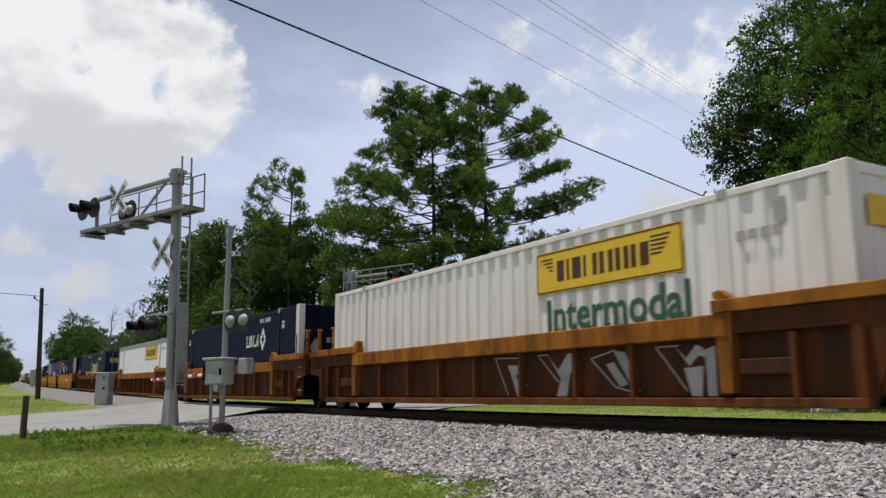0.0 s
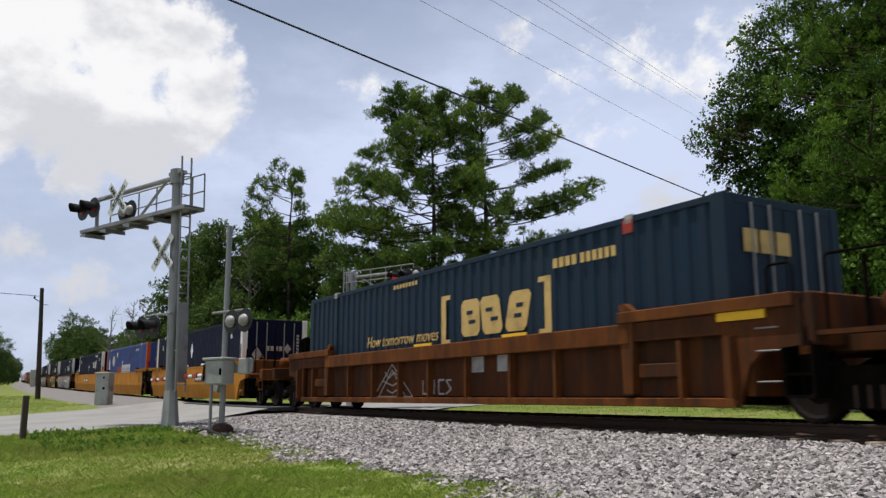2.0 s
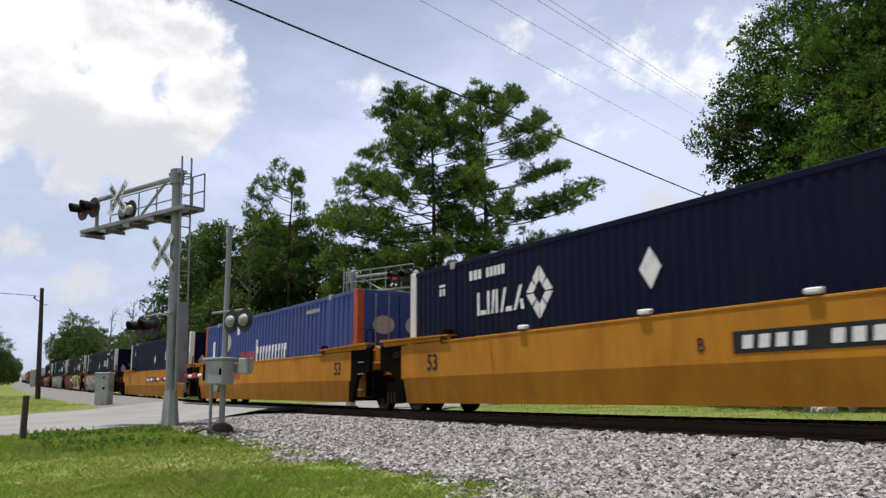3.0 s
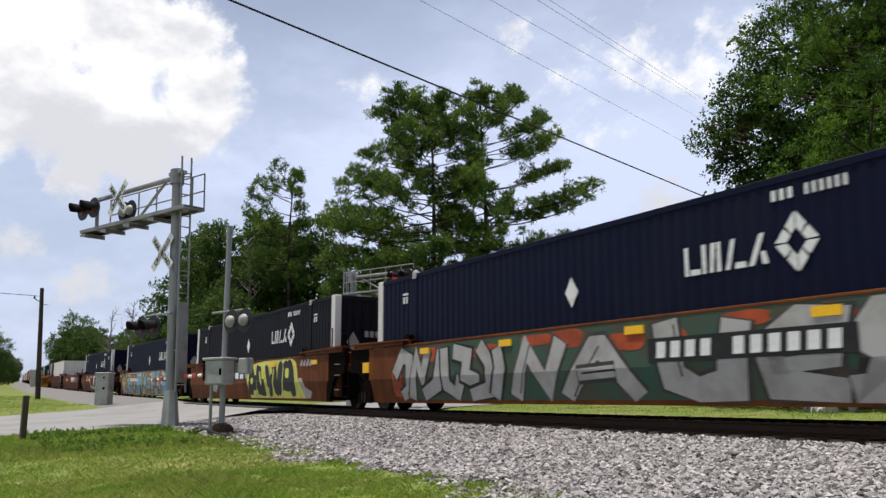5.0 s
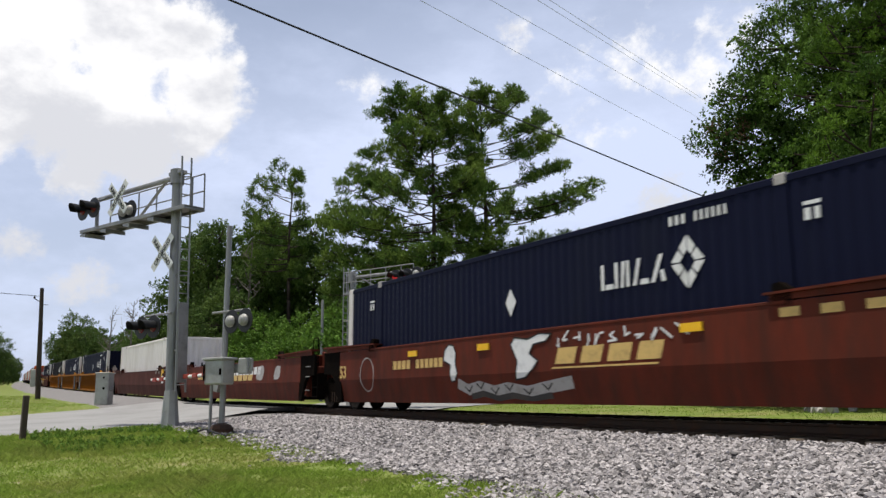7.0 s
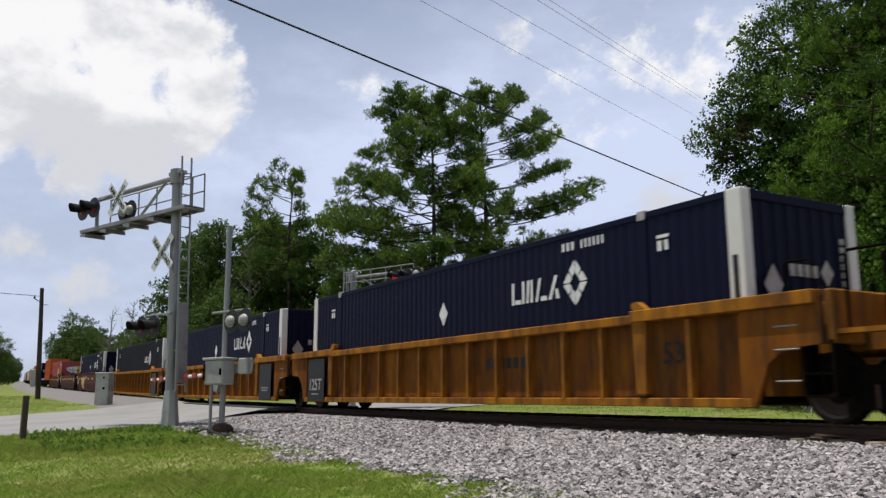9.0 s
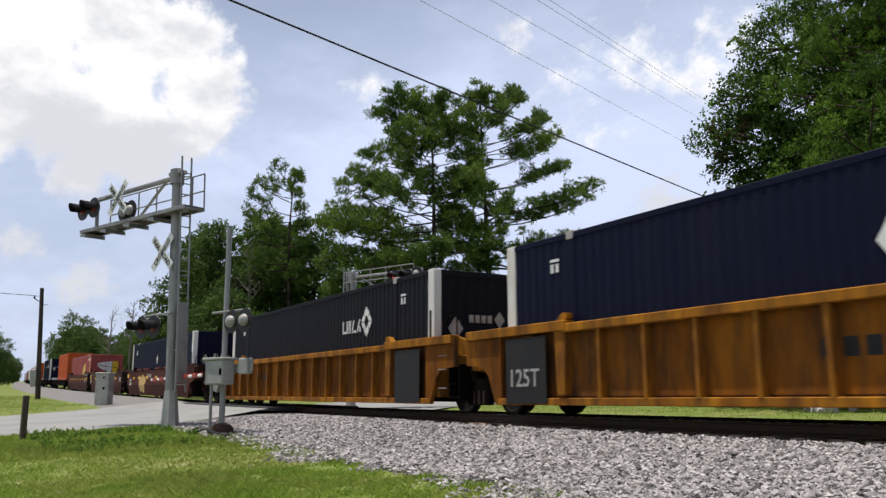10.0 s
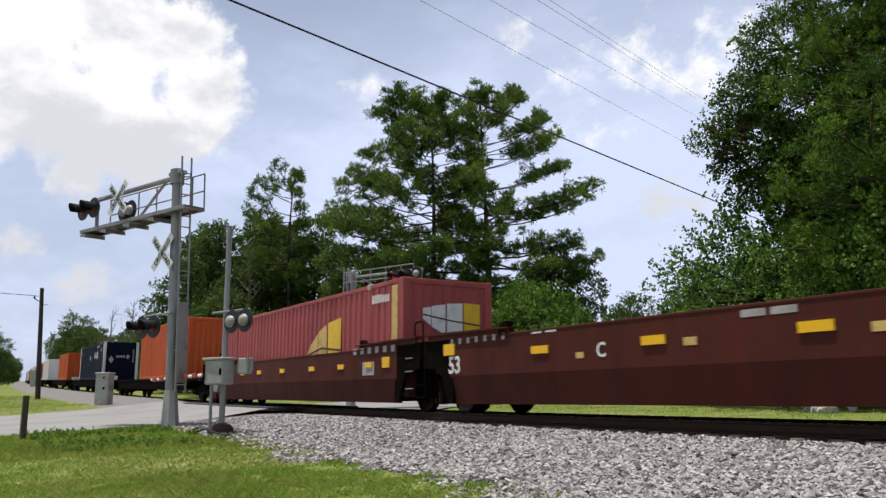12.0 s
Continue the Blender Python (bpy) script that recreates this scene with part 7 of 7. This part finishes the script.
def flasher(parent, place, lit=False, back="black", face="red_lens"):
    """A hooded round flasher that looks towards -y of its own space: disc, lens and hood."""
    unit = part("flasher", shared("flasher_disc", "black", lambda: Shape().lathe([(0.0, 0.0), (0.0, 0.305), (0.012, 0.31), (0.03, 0.30), (0.05, 0.17), (0.13, 0.14), (0.15, 0.0)], (0, 1, 0), (0, 0, 0), 24)), back, parent, "round black flasher disc", place, True)
    part("lens", shared("flasher_lens", "red_lit" if lit else face, lambda: Shape().lathe([(-0.03, 0.0), (-0.02, 0.1), (0.0, 0.152)], (0, 1, 0), (0, -0.004, 0), 18)), face, unit, "red lens", smooth=True)

    def hood():
        s = Shape()
        n = 14
        v, f = [], []
        for i in range(n + 1):
            a = math.radians(-20 + 220 * i / n)
            for y in (-0.002, -0.34 - 0.08 * math.sin(a)):
                v.append((0.165 * math.cos(a), y, 0.165 * math.sin(a)))
            for y in (-0.34 - 0.08 * math.sin(a), -0.002):
                v.append((0.157 * math.cos(a), y, 0.157 * math.sin(a)))
        for i in range(n):
            for k in range(4):
                f.append((4 * i + k, 4 * i + (k + 1) % 4, 4 * i + 4 + (k + 1) % 4, 4 * i + 4 + k))
        return s.add(v, f)
    part("hood", shared("flasher_hood", "black", hood), "black", unit)
    return unit


def bell_back(parent, place):
    """A flasher seen from behind: silver bowl on a black disc."""
    unit = part("flasher", shared("flasher_back_disc", "black", lambda: Shape().lathe([(0.0, 0.0), (0.0, 0.30), (-0.012, 0.31), (-0.02, 0.3), (-0.02, 0.0)], (0, 1, 0), (0, 0, 0), 24)), "black", parent, "black flasher disc seen from behind", place, True)
    part("bowl", shared("flasher_bowl", "alu_light", lambda: Shape().lathe([(-0.02, 0.15), (-0.06, 0.155), (-0.12, 0.13), (-0.16, 0.08), (-0.175, 0.0)], (0, 1, 0), (0, 0, 0), 20)), "alu_light", unit, "silver bowl", smooth=True)
    return unit


def crossbuck(parent, place, words=True):
    sign = part("crossbuck", Shape().add(*blade(45)).add(*blade(-45)), "mark_white", parent, "white crossbuck sign with black words", place)
    if words:
        for angle, text in ((45, "CROSSING"), (-45, "RAIL  ROAD")):
            cu = letters(text, 0.19, 0, 0, 0, "mark_black", sign, "sign_words", bold=0.002)
            w = max(v.co.x for v in cu.data.vertices)
            cu.matrix_basis = Matrix.Rotation(radians(-angle), 4, "Y") @ pose(-w / 2, -0.022 if angle > 0 else -0.03, -0.065, 90, 0, 0)
    return sign


def blade(angle):
    c, s = math.cos(radians(angle)), math.sin(radians(angle))
    y = -0.008 if angle > 0 else -0.014
    box = Shape().box(-0.61, 0.61, y - 0.006, y + 0.004, -0.115, 0.115, 0.002)
    return [(x * c - z * s, yy, x * s + z * c) for x, yy, z in box.v], box.f


def cantilever(x, y, top, low, high, reach, way, label, ground=-0.34, detail=True, tilt=0.0, back=0.82, thick=1.0):
    """A mast with a walkway arm over the road; its own x runs along the arm."""
    sig = thing("cantilever_signal", label, "crossing signal", place=pose(x, y, ground) @ pose(0, 0, 0, tilt, 0, 0) @ pose(0, 0, 0, 0, 0, math.degrees(math.atan2(way.y, way.x))))
    g = -ground
    top, low, high = top + g, low + g, high + g
    part("mast", Shape().rod((0, 0, -0.3), (0, 0, top), 0.150 * thick, 0.130 * thick, 20).lathe([(0, 0.145), (0.05, 0.135), (0.09, 0.0)], (0, 0, 1), (0, 0, top), 20), "alu", sig, smooth=False)
    part("base_skirt", Shape().lathe([(-0.3, 0.25), (0.05, 0.245), (0.08, 0.235), (0.95, 0.165), (0.96, 0.148)], (0, 0, 1), (0, 0, 0), 8), "alu_light", sig, "flared steel mast base")
    part("upper_chord", Shape().rod((-0.05, 0, high), (reach - 0.35, 0, high), 0.075, 0.07, 12).lathe([(-0.2, 0.19), (0.2, 0.19)], (0, 0, 1), (0, 0, high), 16).box(-0.3, 0.25, -0.12, 0.12, high + 0.05, high + 0.16, 0.02), "alu", sig)
    walk_s = Shape()
    for k in (-0.3, 0.3):
        walk_s.box(-back, reach, k - 0.03, k + 0.03, low - 0.07 * thick, low + 0.035 * thick, 0.008)
    for i in range(7):
        a = 0.05 - back + (reach + back - 0.1) * i / 6
        walk_s.box(a - 0.03, a + 0.03, -0.3, 0.3, low - 0.07, low, 0.006)
    part("walkway", walk_s, "alu", sig, "steel walkway arm")
    part("grating", Shape().box(-back, reach, -0.27, 0.27, low + 0.005, low + 0.03), "grey_trim", sig)
    for a in (0.9, 2.1, 3.3, 4.4):
        part("bracket", shared("arm_bracket", "alu", lambda: Shape().slab([(-0.02, -0.1), (0.28, -0.1), (0.28, -0.16), (-0.02, -0.22)], -0.32, 0.32)), "alu", sig, place=pose(a - 0.3, 0, low))
    brace = Shape()
    brace.rod((0.45, 0, high), (1.9, 0, low), 0.04, n=8)
    part("brace", brace, "alu", sig)
    part("hanger", Shape().rod((reach - 0.4, 0, high), (reach - 0.4, 0, low), 0.04, n=8), "alu", sig)
    for side in (-0.3, 0.3):
        rail = Shape()
        for z in (0.5, 0.98):
            rail.rod((-back, side, low + z), (reach - 0.6, side, low + z), 0.022, n=6)
        for a in (-back, -0.35 * back, 0.5, 1.4, 2.3, 3.2, reach - 0.6):
            rail.rod((a, side, low), (a, side, low + 0.98), 0.022, n=6)
        if side < 0 or not detail:
            part("hand_rail", rail, "alu", sig)
    lad = Shape()
    for k in (-0.15, 0.15):
        lad.rod((-0.42, k, 0.9), (-0.42, k, top + 0.32), 0.026, n=6)
    for i in range(int((top - 0.7) / 0.3)):
        lad.rod((-0.42, -0.15, 1.1 + i * 0.3), (-0.42, 0.15, 1.1 + i * 0.3), 0.016, n=6)
    for z in (2.0, 4.0, top - 0.2):
        lad.rod((-0.42, -0.15, z), (-0.1, 0, z), 0.02, n=6).rod((-0.42, 0.15, z), (-0.1, 0, z), 0.02, n=6)
    part("ladder", lad, "alu", sig, "steel ladder on the mast")
    return sig, low, high


def build_signals():
    near, low, high = cantilever(-22.75, -5.58, 6.60, 5.45, 6.42, 4.4, ARM, "silver cantilever crossing signal with walkway, flashers and crossbucks", tilt=1.3)
    # the arm's own -y side faces the drivers; +y looks back towards the viewer's road
    for a in (3.62, 4.22):
        flasher(near, pose(a, 0.36, low + 0.62, 0, 0, 180))
    part("flasher_crossarm", Shape().rod((3.4, 0.1, low + 0.9), (4.3, 0.1, low + 0.9), 0.035, n=8).rod((3.9, 0.1, low), (3.9, 0.1, low + 0.9), 0.035, n=8), "alu", near)
    for a in (2.7, 3.05):
        bell_back(near, pose(a, -0.3, low + 0.5, 0, 0, 180))
    crossbuck(near, pose(2.25, 0.40, low + 0.68, 0, 0, 180))
    crossbuck(near, pose(0.22, 0.24, 4.66, 0, 0, 180))
    part("flasher_crossarm", Shape().rod((-0.2, 0.2, 2.98), (0.95, 0.2, 2.98), 0.03, n=8), "alu", near)
    for a in (0.45, 1.0):
        flasher(near, pose(a, 0.3, 2.66, 0, 0, 180))
    part("ladder_guard", Shape().box(-0.475, -0.449, -0.15, 0.15, 1.15, 3.25, 0.008), "grey_trim", near, "dull steel guard plate over the ladder")

    far, low, high = cantilever(-34.67, 4.95, 6.1, 5.15, 5.9, 4.5, -ARM, "silver cantilever crossing signal beyond the track", land(-34.67, 4.95), back=0.25, thick=0.75)
    for a in (2.9, 3.55):
        flasher(far, pose(a, -0.36, low + 0.5), lit=a < 3)
    bell_back(far, pose(4.1, -0.34, low + 0.52))
    crossbuck(far, pose(2.2, 0.36, low + 0.42, 0, 0, 180) @ Matrix.Scale(0.42, 4), False)

    # gate mechanism with its own tall pole
    z = land(-18.28, -5.48)
    gate = thing("gate_signal", "silver crossing gate post with mechanism box and flashers", "crossing signal", place=pose(-18.28, -5.48, z, 0, 0, 22))
    part("post", Shape().rod((0, 0, -0.2), (0, 0, 4.62), 0.066, 0.06, 14), "alu", gate)
    part("footing", Shape().lathe([(-0.1, 0.27), (0.12, 0.26), (0.2, 0.2), (0.24, 0.09)], (0, 0, 1), (0, 0, 0), 12), "rail", gate, "rusty cast iron footing")
    box = part("mechanism_box", Shape().box(-0.16, 0.46, -0.40, -0.06, 1.06, 1.60, 0.03).box(-0.2, 0.50, -0.44, -0.02, 1.58, 1.64, 0.015), "alu_light", gate, "silver gate mechanism box")
    part("hinge", Shape().rod((-0.14, -0.42, 1.15), (-0.14, -0.42, 1.5), 0.02, n=6), "grime", box)
    part("latch", Shape().box(0.38, 0.43, -0.43, -0.39, 1.26, 1.40, 0.008), "grime", box)
    part("counterweight_arm", Shape().slab([(-0.38, 0.95), (-0.18, 0.9), (0.0, 1.5), (-0.2, 1.62), (-0.34, 1.4)], -0.03, 0.06).slab([(0.3, 1.46), (1.0, 1.6), (1.0, 1.34), (0.3, 1.3)], -0.05, -0.01), "alu_light", gate, "gate arm bracket and counterweight")
    part("counterweight", Shape().box(0.62, 0.92, -0.12, 0.04, 1.28, 1.62, 0.02), "alu_light", gate)
    part("conduit", Shape().rod((-0.14, -0.2, 0.0), (-0.14, -0.2, 1.12), 0.035, n=8), "alu", gate)
    part("flasher_crossarm", Shape().rod((-0.42, -0.05, 2.66), (0.86, -0.05, 2.66), 0.028, n=8).rod((0.36, -0.05, 2.66), (0.36, -0.05, 2.4), 0.02, n=6).rod((0.86, -0.05, 2.66), (0.86, -0.05, 2.4), 0.02, n=6), "alu", gate)
    for a, b in ((0.36, -0.12), (0.86, -0.16)):
        bell_back(gate, pose(a, b, 2.42, 0, 0, -1) @ Matrix.Scale(0.84, 4))
    arm = part("gate_arm", Shape().rod((0.0, 0.12, 1.32), (-8.2, 0.12, 1.36), 0.05, 0.035, 8), "mark_white", gate, "lowered white gate arm with red bands", place=pose(0, 0, 0, 0, 0, -22))
    for i in range(8):
        a, b = -0.7 - i * 0.95, -1.15 - i * 0.95
        part("gate_band", Shape().box(b, a, 0.055, 0.185, 1.29, 1.40, 0.01), "mark_red", arm, "red band")

    # relay cabinet
    z = land(-40.5, -4.6)
    cab = thing("relay_cabinet", "tall grey metal relay cabinet beside the track", "cabinet", place=pose(-40.5, -4.6, z, 0, 0, 55) @ Matrix.Scale(0.86, 4))
    part("body", Shape().box(-0.36, 0.36, -0.3, 0.3, 0.0, 1.6, 0.015), "alu_light", cab)
    part("roof", Shape().box(-0.40, 0.40, -0.34, 0.34, 1.6, 1.67, 0.012), "alu_light", cab)
    door = part("door", Shape().box(-0.32, 0.32, -0.325, -0.302, 0.08, 1.52, 0.008), "alu_light", cab)
    part("latch", Shape().lathe([(-0.04, 0.0), (-0.03, 0.06), (0.0, 0.07)], (0, 1, 0), (0.12, -0.33, 0.85), 10), "grime", door)
    part("vent", Shape().lathe([(-0.03, 0.0), (-0.02, 0.05), (0.0, 0.06)], (0, 1, 0), (0.1, -0.33, 1.4), 10), "grime", door)
    part("side_hood", Shape().box(0.36, 0.44, -0.1, 0.1, 0.7, 0.95, 0.02), "alu", cab)

    # poles
    z = land(-59.8, -5.7)
    pole = thing("utility_pole", "dark weathered wooden utility pole", "utility pole", place=pose(-59.8, -5.7, z, 2.2))
    part("shaft", Shape().rod((0, 0, -0.3), (0.0, 0, 7.2), 0.17, 0.12, 14), "wood", pole)
    part("insulator", Shape().rod((0.0, -0.1, 6.3), (0.0, -0.42, 6.5), 0.03, n=6).lathe([(0, 0.05), (0.05, 0.07), (0.1, 0.05), (0.16, 0.03)], (0, 0, 1), (0, -0.42, 6.5), 8), "grime", pole)
    part("equipment_box", Shape().box(0.16, 0.42, -0.5, -0.2, 0.8, 1.9, 0.02), "alu_light", pole)
    part("spike", Shape().rod((0.0, 0.1, 6.1), (0.0, 0.4, 6.1), 0.02, n=6), "grime", pole)
    tagged(new("overhead_cable", cable_mesh((-59.75, -6.1, z + 6.65), (-40, -60, z + 8.2), 0.6, 0.02, "cable")), "thin grey service wire", "cable")

    post = thing("marker_post", "short weathered wooden post at the road's edge", "post", place=pose(-20.9, -9.16, land(-20.9, -9.16), 0, 2, 10))
    part("shaft", Shape().box(-0.06, 0.06, -0.06, 0.06, -0.2, 0.98, 0.012), "postwood", post)
    far_post = thing("telephone_post", "pale slim post behind the line", "post", place=pose(-46.3, 8.25, land(-46.3, 8.25)))
    part("shaft", Shape().rod((0, 0, -0.2), (0, 0, 6.0), 0.10, 0.08, 10), "alu", far_post)

    # rubble beyond the track
    r = random.Random(3)
    for i in range(9):
        x, y = -14.0 + r.uniform(-0.8, 0.8), 9.2 + r.uniform(-0.6, 0.9)
        s = Shape()
        bm = bmesh.new()
        bmesh.ops.create_icosphere(bm, subdivisions=1, radius=r.uniform(0.09, 0.2))
        for v in bm.verts:
            v.co *= r.uniform(0.7, 1.25)
        s.take(bm)
        rock = new("rubble_stone", s.mesh("rubble_stone", M["rock"]))
        rock.matrix_basis = pose(x, y, land(x, y) + 0.06)
        tagged(rock, "pale broken rubble lying in the grass", "stone", "rubble heap")


def build_debris():
    """Dark clods, dead weeds and cut cable ends at the foot of the signals."""
    r = random.Random(12)
    s = Shape()
    for i in range(130):
        x, y = r.gauss(-19.9, 1.1), r.gauss(-5.75, 0.4)
        z = land(x, y)
        k = r.uniform(0.02, 0.07)
        bm = bmesh.new()
        bmesh.ops.create_icosphere(bm, subdivisions=1, radius=k)
        for v in bm.verts:
            v.co = Vector((v.co.x * r.uniform(0.8, 2.2) + x, v.co.y * r.uniform(0.8, 1.6) + y, v.co.z * r.uniform(0.4, 0.9) + z))
        s.take(bm)
    tagged(new("soil_clods", s.mesh("soil_clods", M["dirt"])), "dark soil clods and dead weeds by the signal", "debris", kind="stuff")
    s = Shape()
    s.tube([(-19.4 + 0.25 * i + 0.1 * math.sin(i * 2.0), -5.9 + 0.12 * math.sin(i * 1.3), land(-19.4 + 0.25 * i, -5.9) + 0.04 + 0.1 * abs(math.sin(i * 0.9))) for i in range(14)], 0.022)
    tagged(new("loose_cable", s.mesh("loose_cable", M["cable"])), "loose black cable lying on the gravel", "cable")


def cable_mesh(a, b, sag, r, mat):
    a, b = Vector(a), Vector(b)
    s = Shape()
    n = 24
    pts = [a.lerp(b, i / n) - Vector((0, 0, sag * 4 * (i / n) * (1 - i / n))) for i in range(n + 1)]
    s.tube(pts, r)
    return s.mesh("cable", M[mat])


def build_cables():
    # one dark cable and four far thin conductors over the line
    for a, b, sag, r, mat, label in CABLES:
        tagged(new("overhead_cable", cable_mesh(a, b, sag, r, mat)), label, "cable")


CABLES = [((-7.74, -20.7, 6.52), (-26.97, 33.1, 7.51), 0.0, 0.018, "cable", "dark overhead cable crossing above the train"),
          ((-26.0, -9.7, 18.9), (-67.6, 74.2, 28.0), 0.0, 0.014, "cable_far", "thin pale power conductor high over the trees"),
          ((-22.4, -5.4, 16.7), (-66.1, 64.4, 33.5), 0.0, 0.014, "cable_far", "thin pale power conductor high over the trees"),
          ((-18.6, -5.2, 14.8), (-66.6, 64.6, 36.2), 0.0, 0.014, "cable_far", "thin pale power conductor high over the trees"),
          ((-20.3, -3.4, 16.2), (-66.3, 66.0, 36.0), 0.0, 0.014, "cable_far", "thin pale power conductor high over the trees")]


# ---- what moves ----
def motions():
    for ob, start, lift in TRAIN:
        rows = []
        for i in range(13):
            x = start + travel(float(i))
            rows.append((float(i), on_line(x, lift)))
        walk(ob, rows)
    # wheelsets roll; each distinct axle offset is keyed once and alike axles share those keys
    keyed = {}
    for ob, dx in WHEELS:
        key = round(dx, 2)
        if key not in keyed:
            walk(ob, [(i / 60, pose(dx, 0, 0.47, 0, (i * 61.6) % 360, 0)) for i in range(721)])
            keyed[key] = ob.animation_data
        else:
            ob.rotation_mode = "QUATERNION"
            data = ob.animation_data_create()
            data.action = keyed[key].action
            data.action_slot = keyed[key].action_slot


build_ground()
build_track()
build_signals()
build_cables()
build_debris()
plant_trees()
build_train()
scatter_stones()
scatter_grass()
motions()
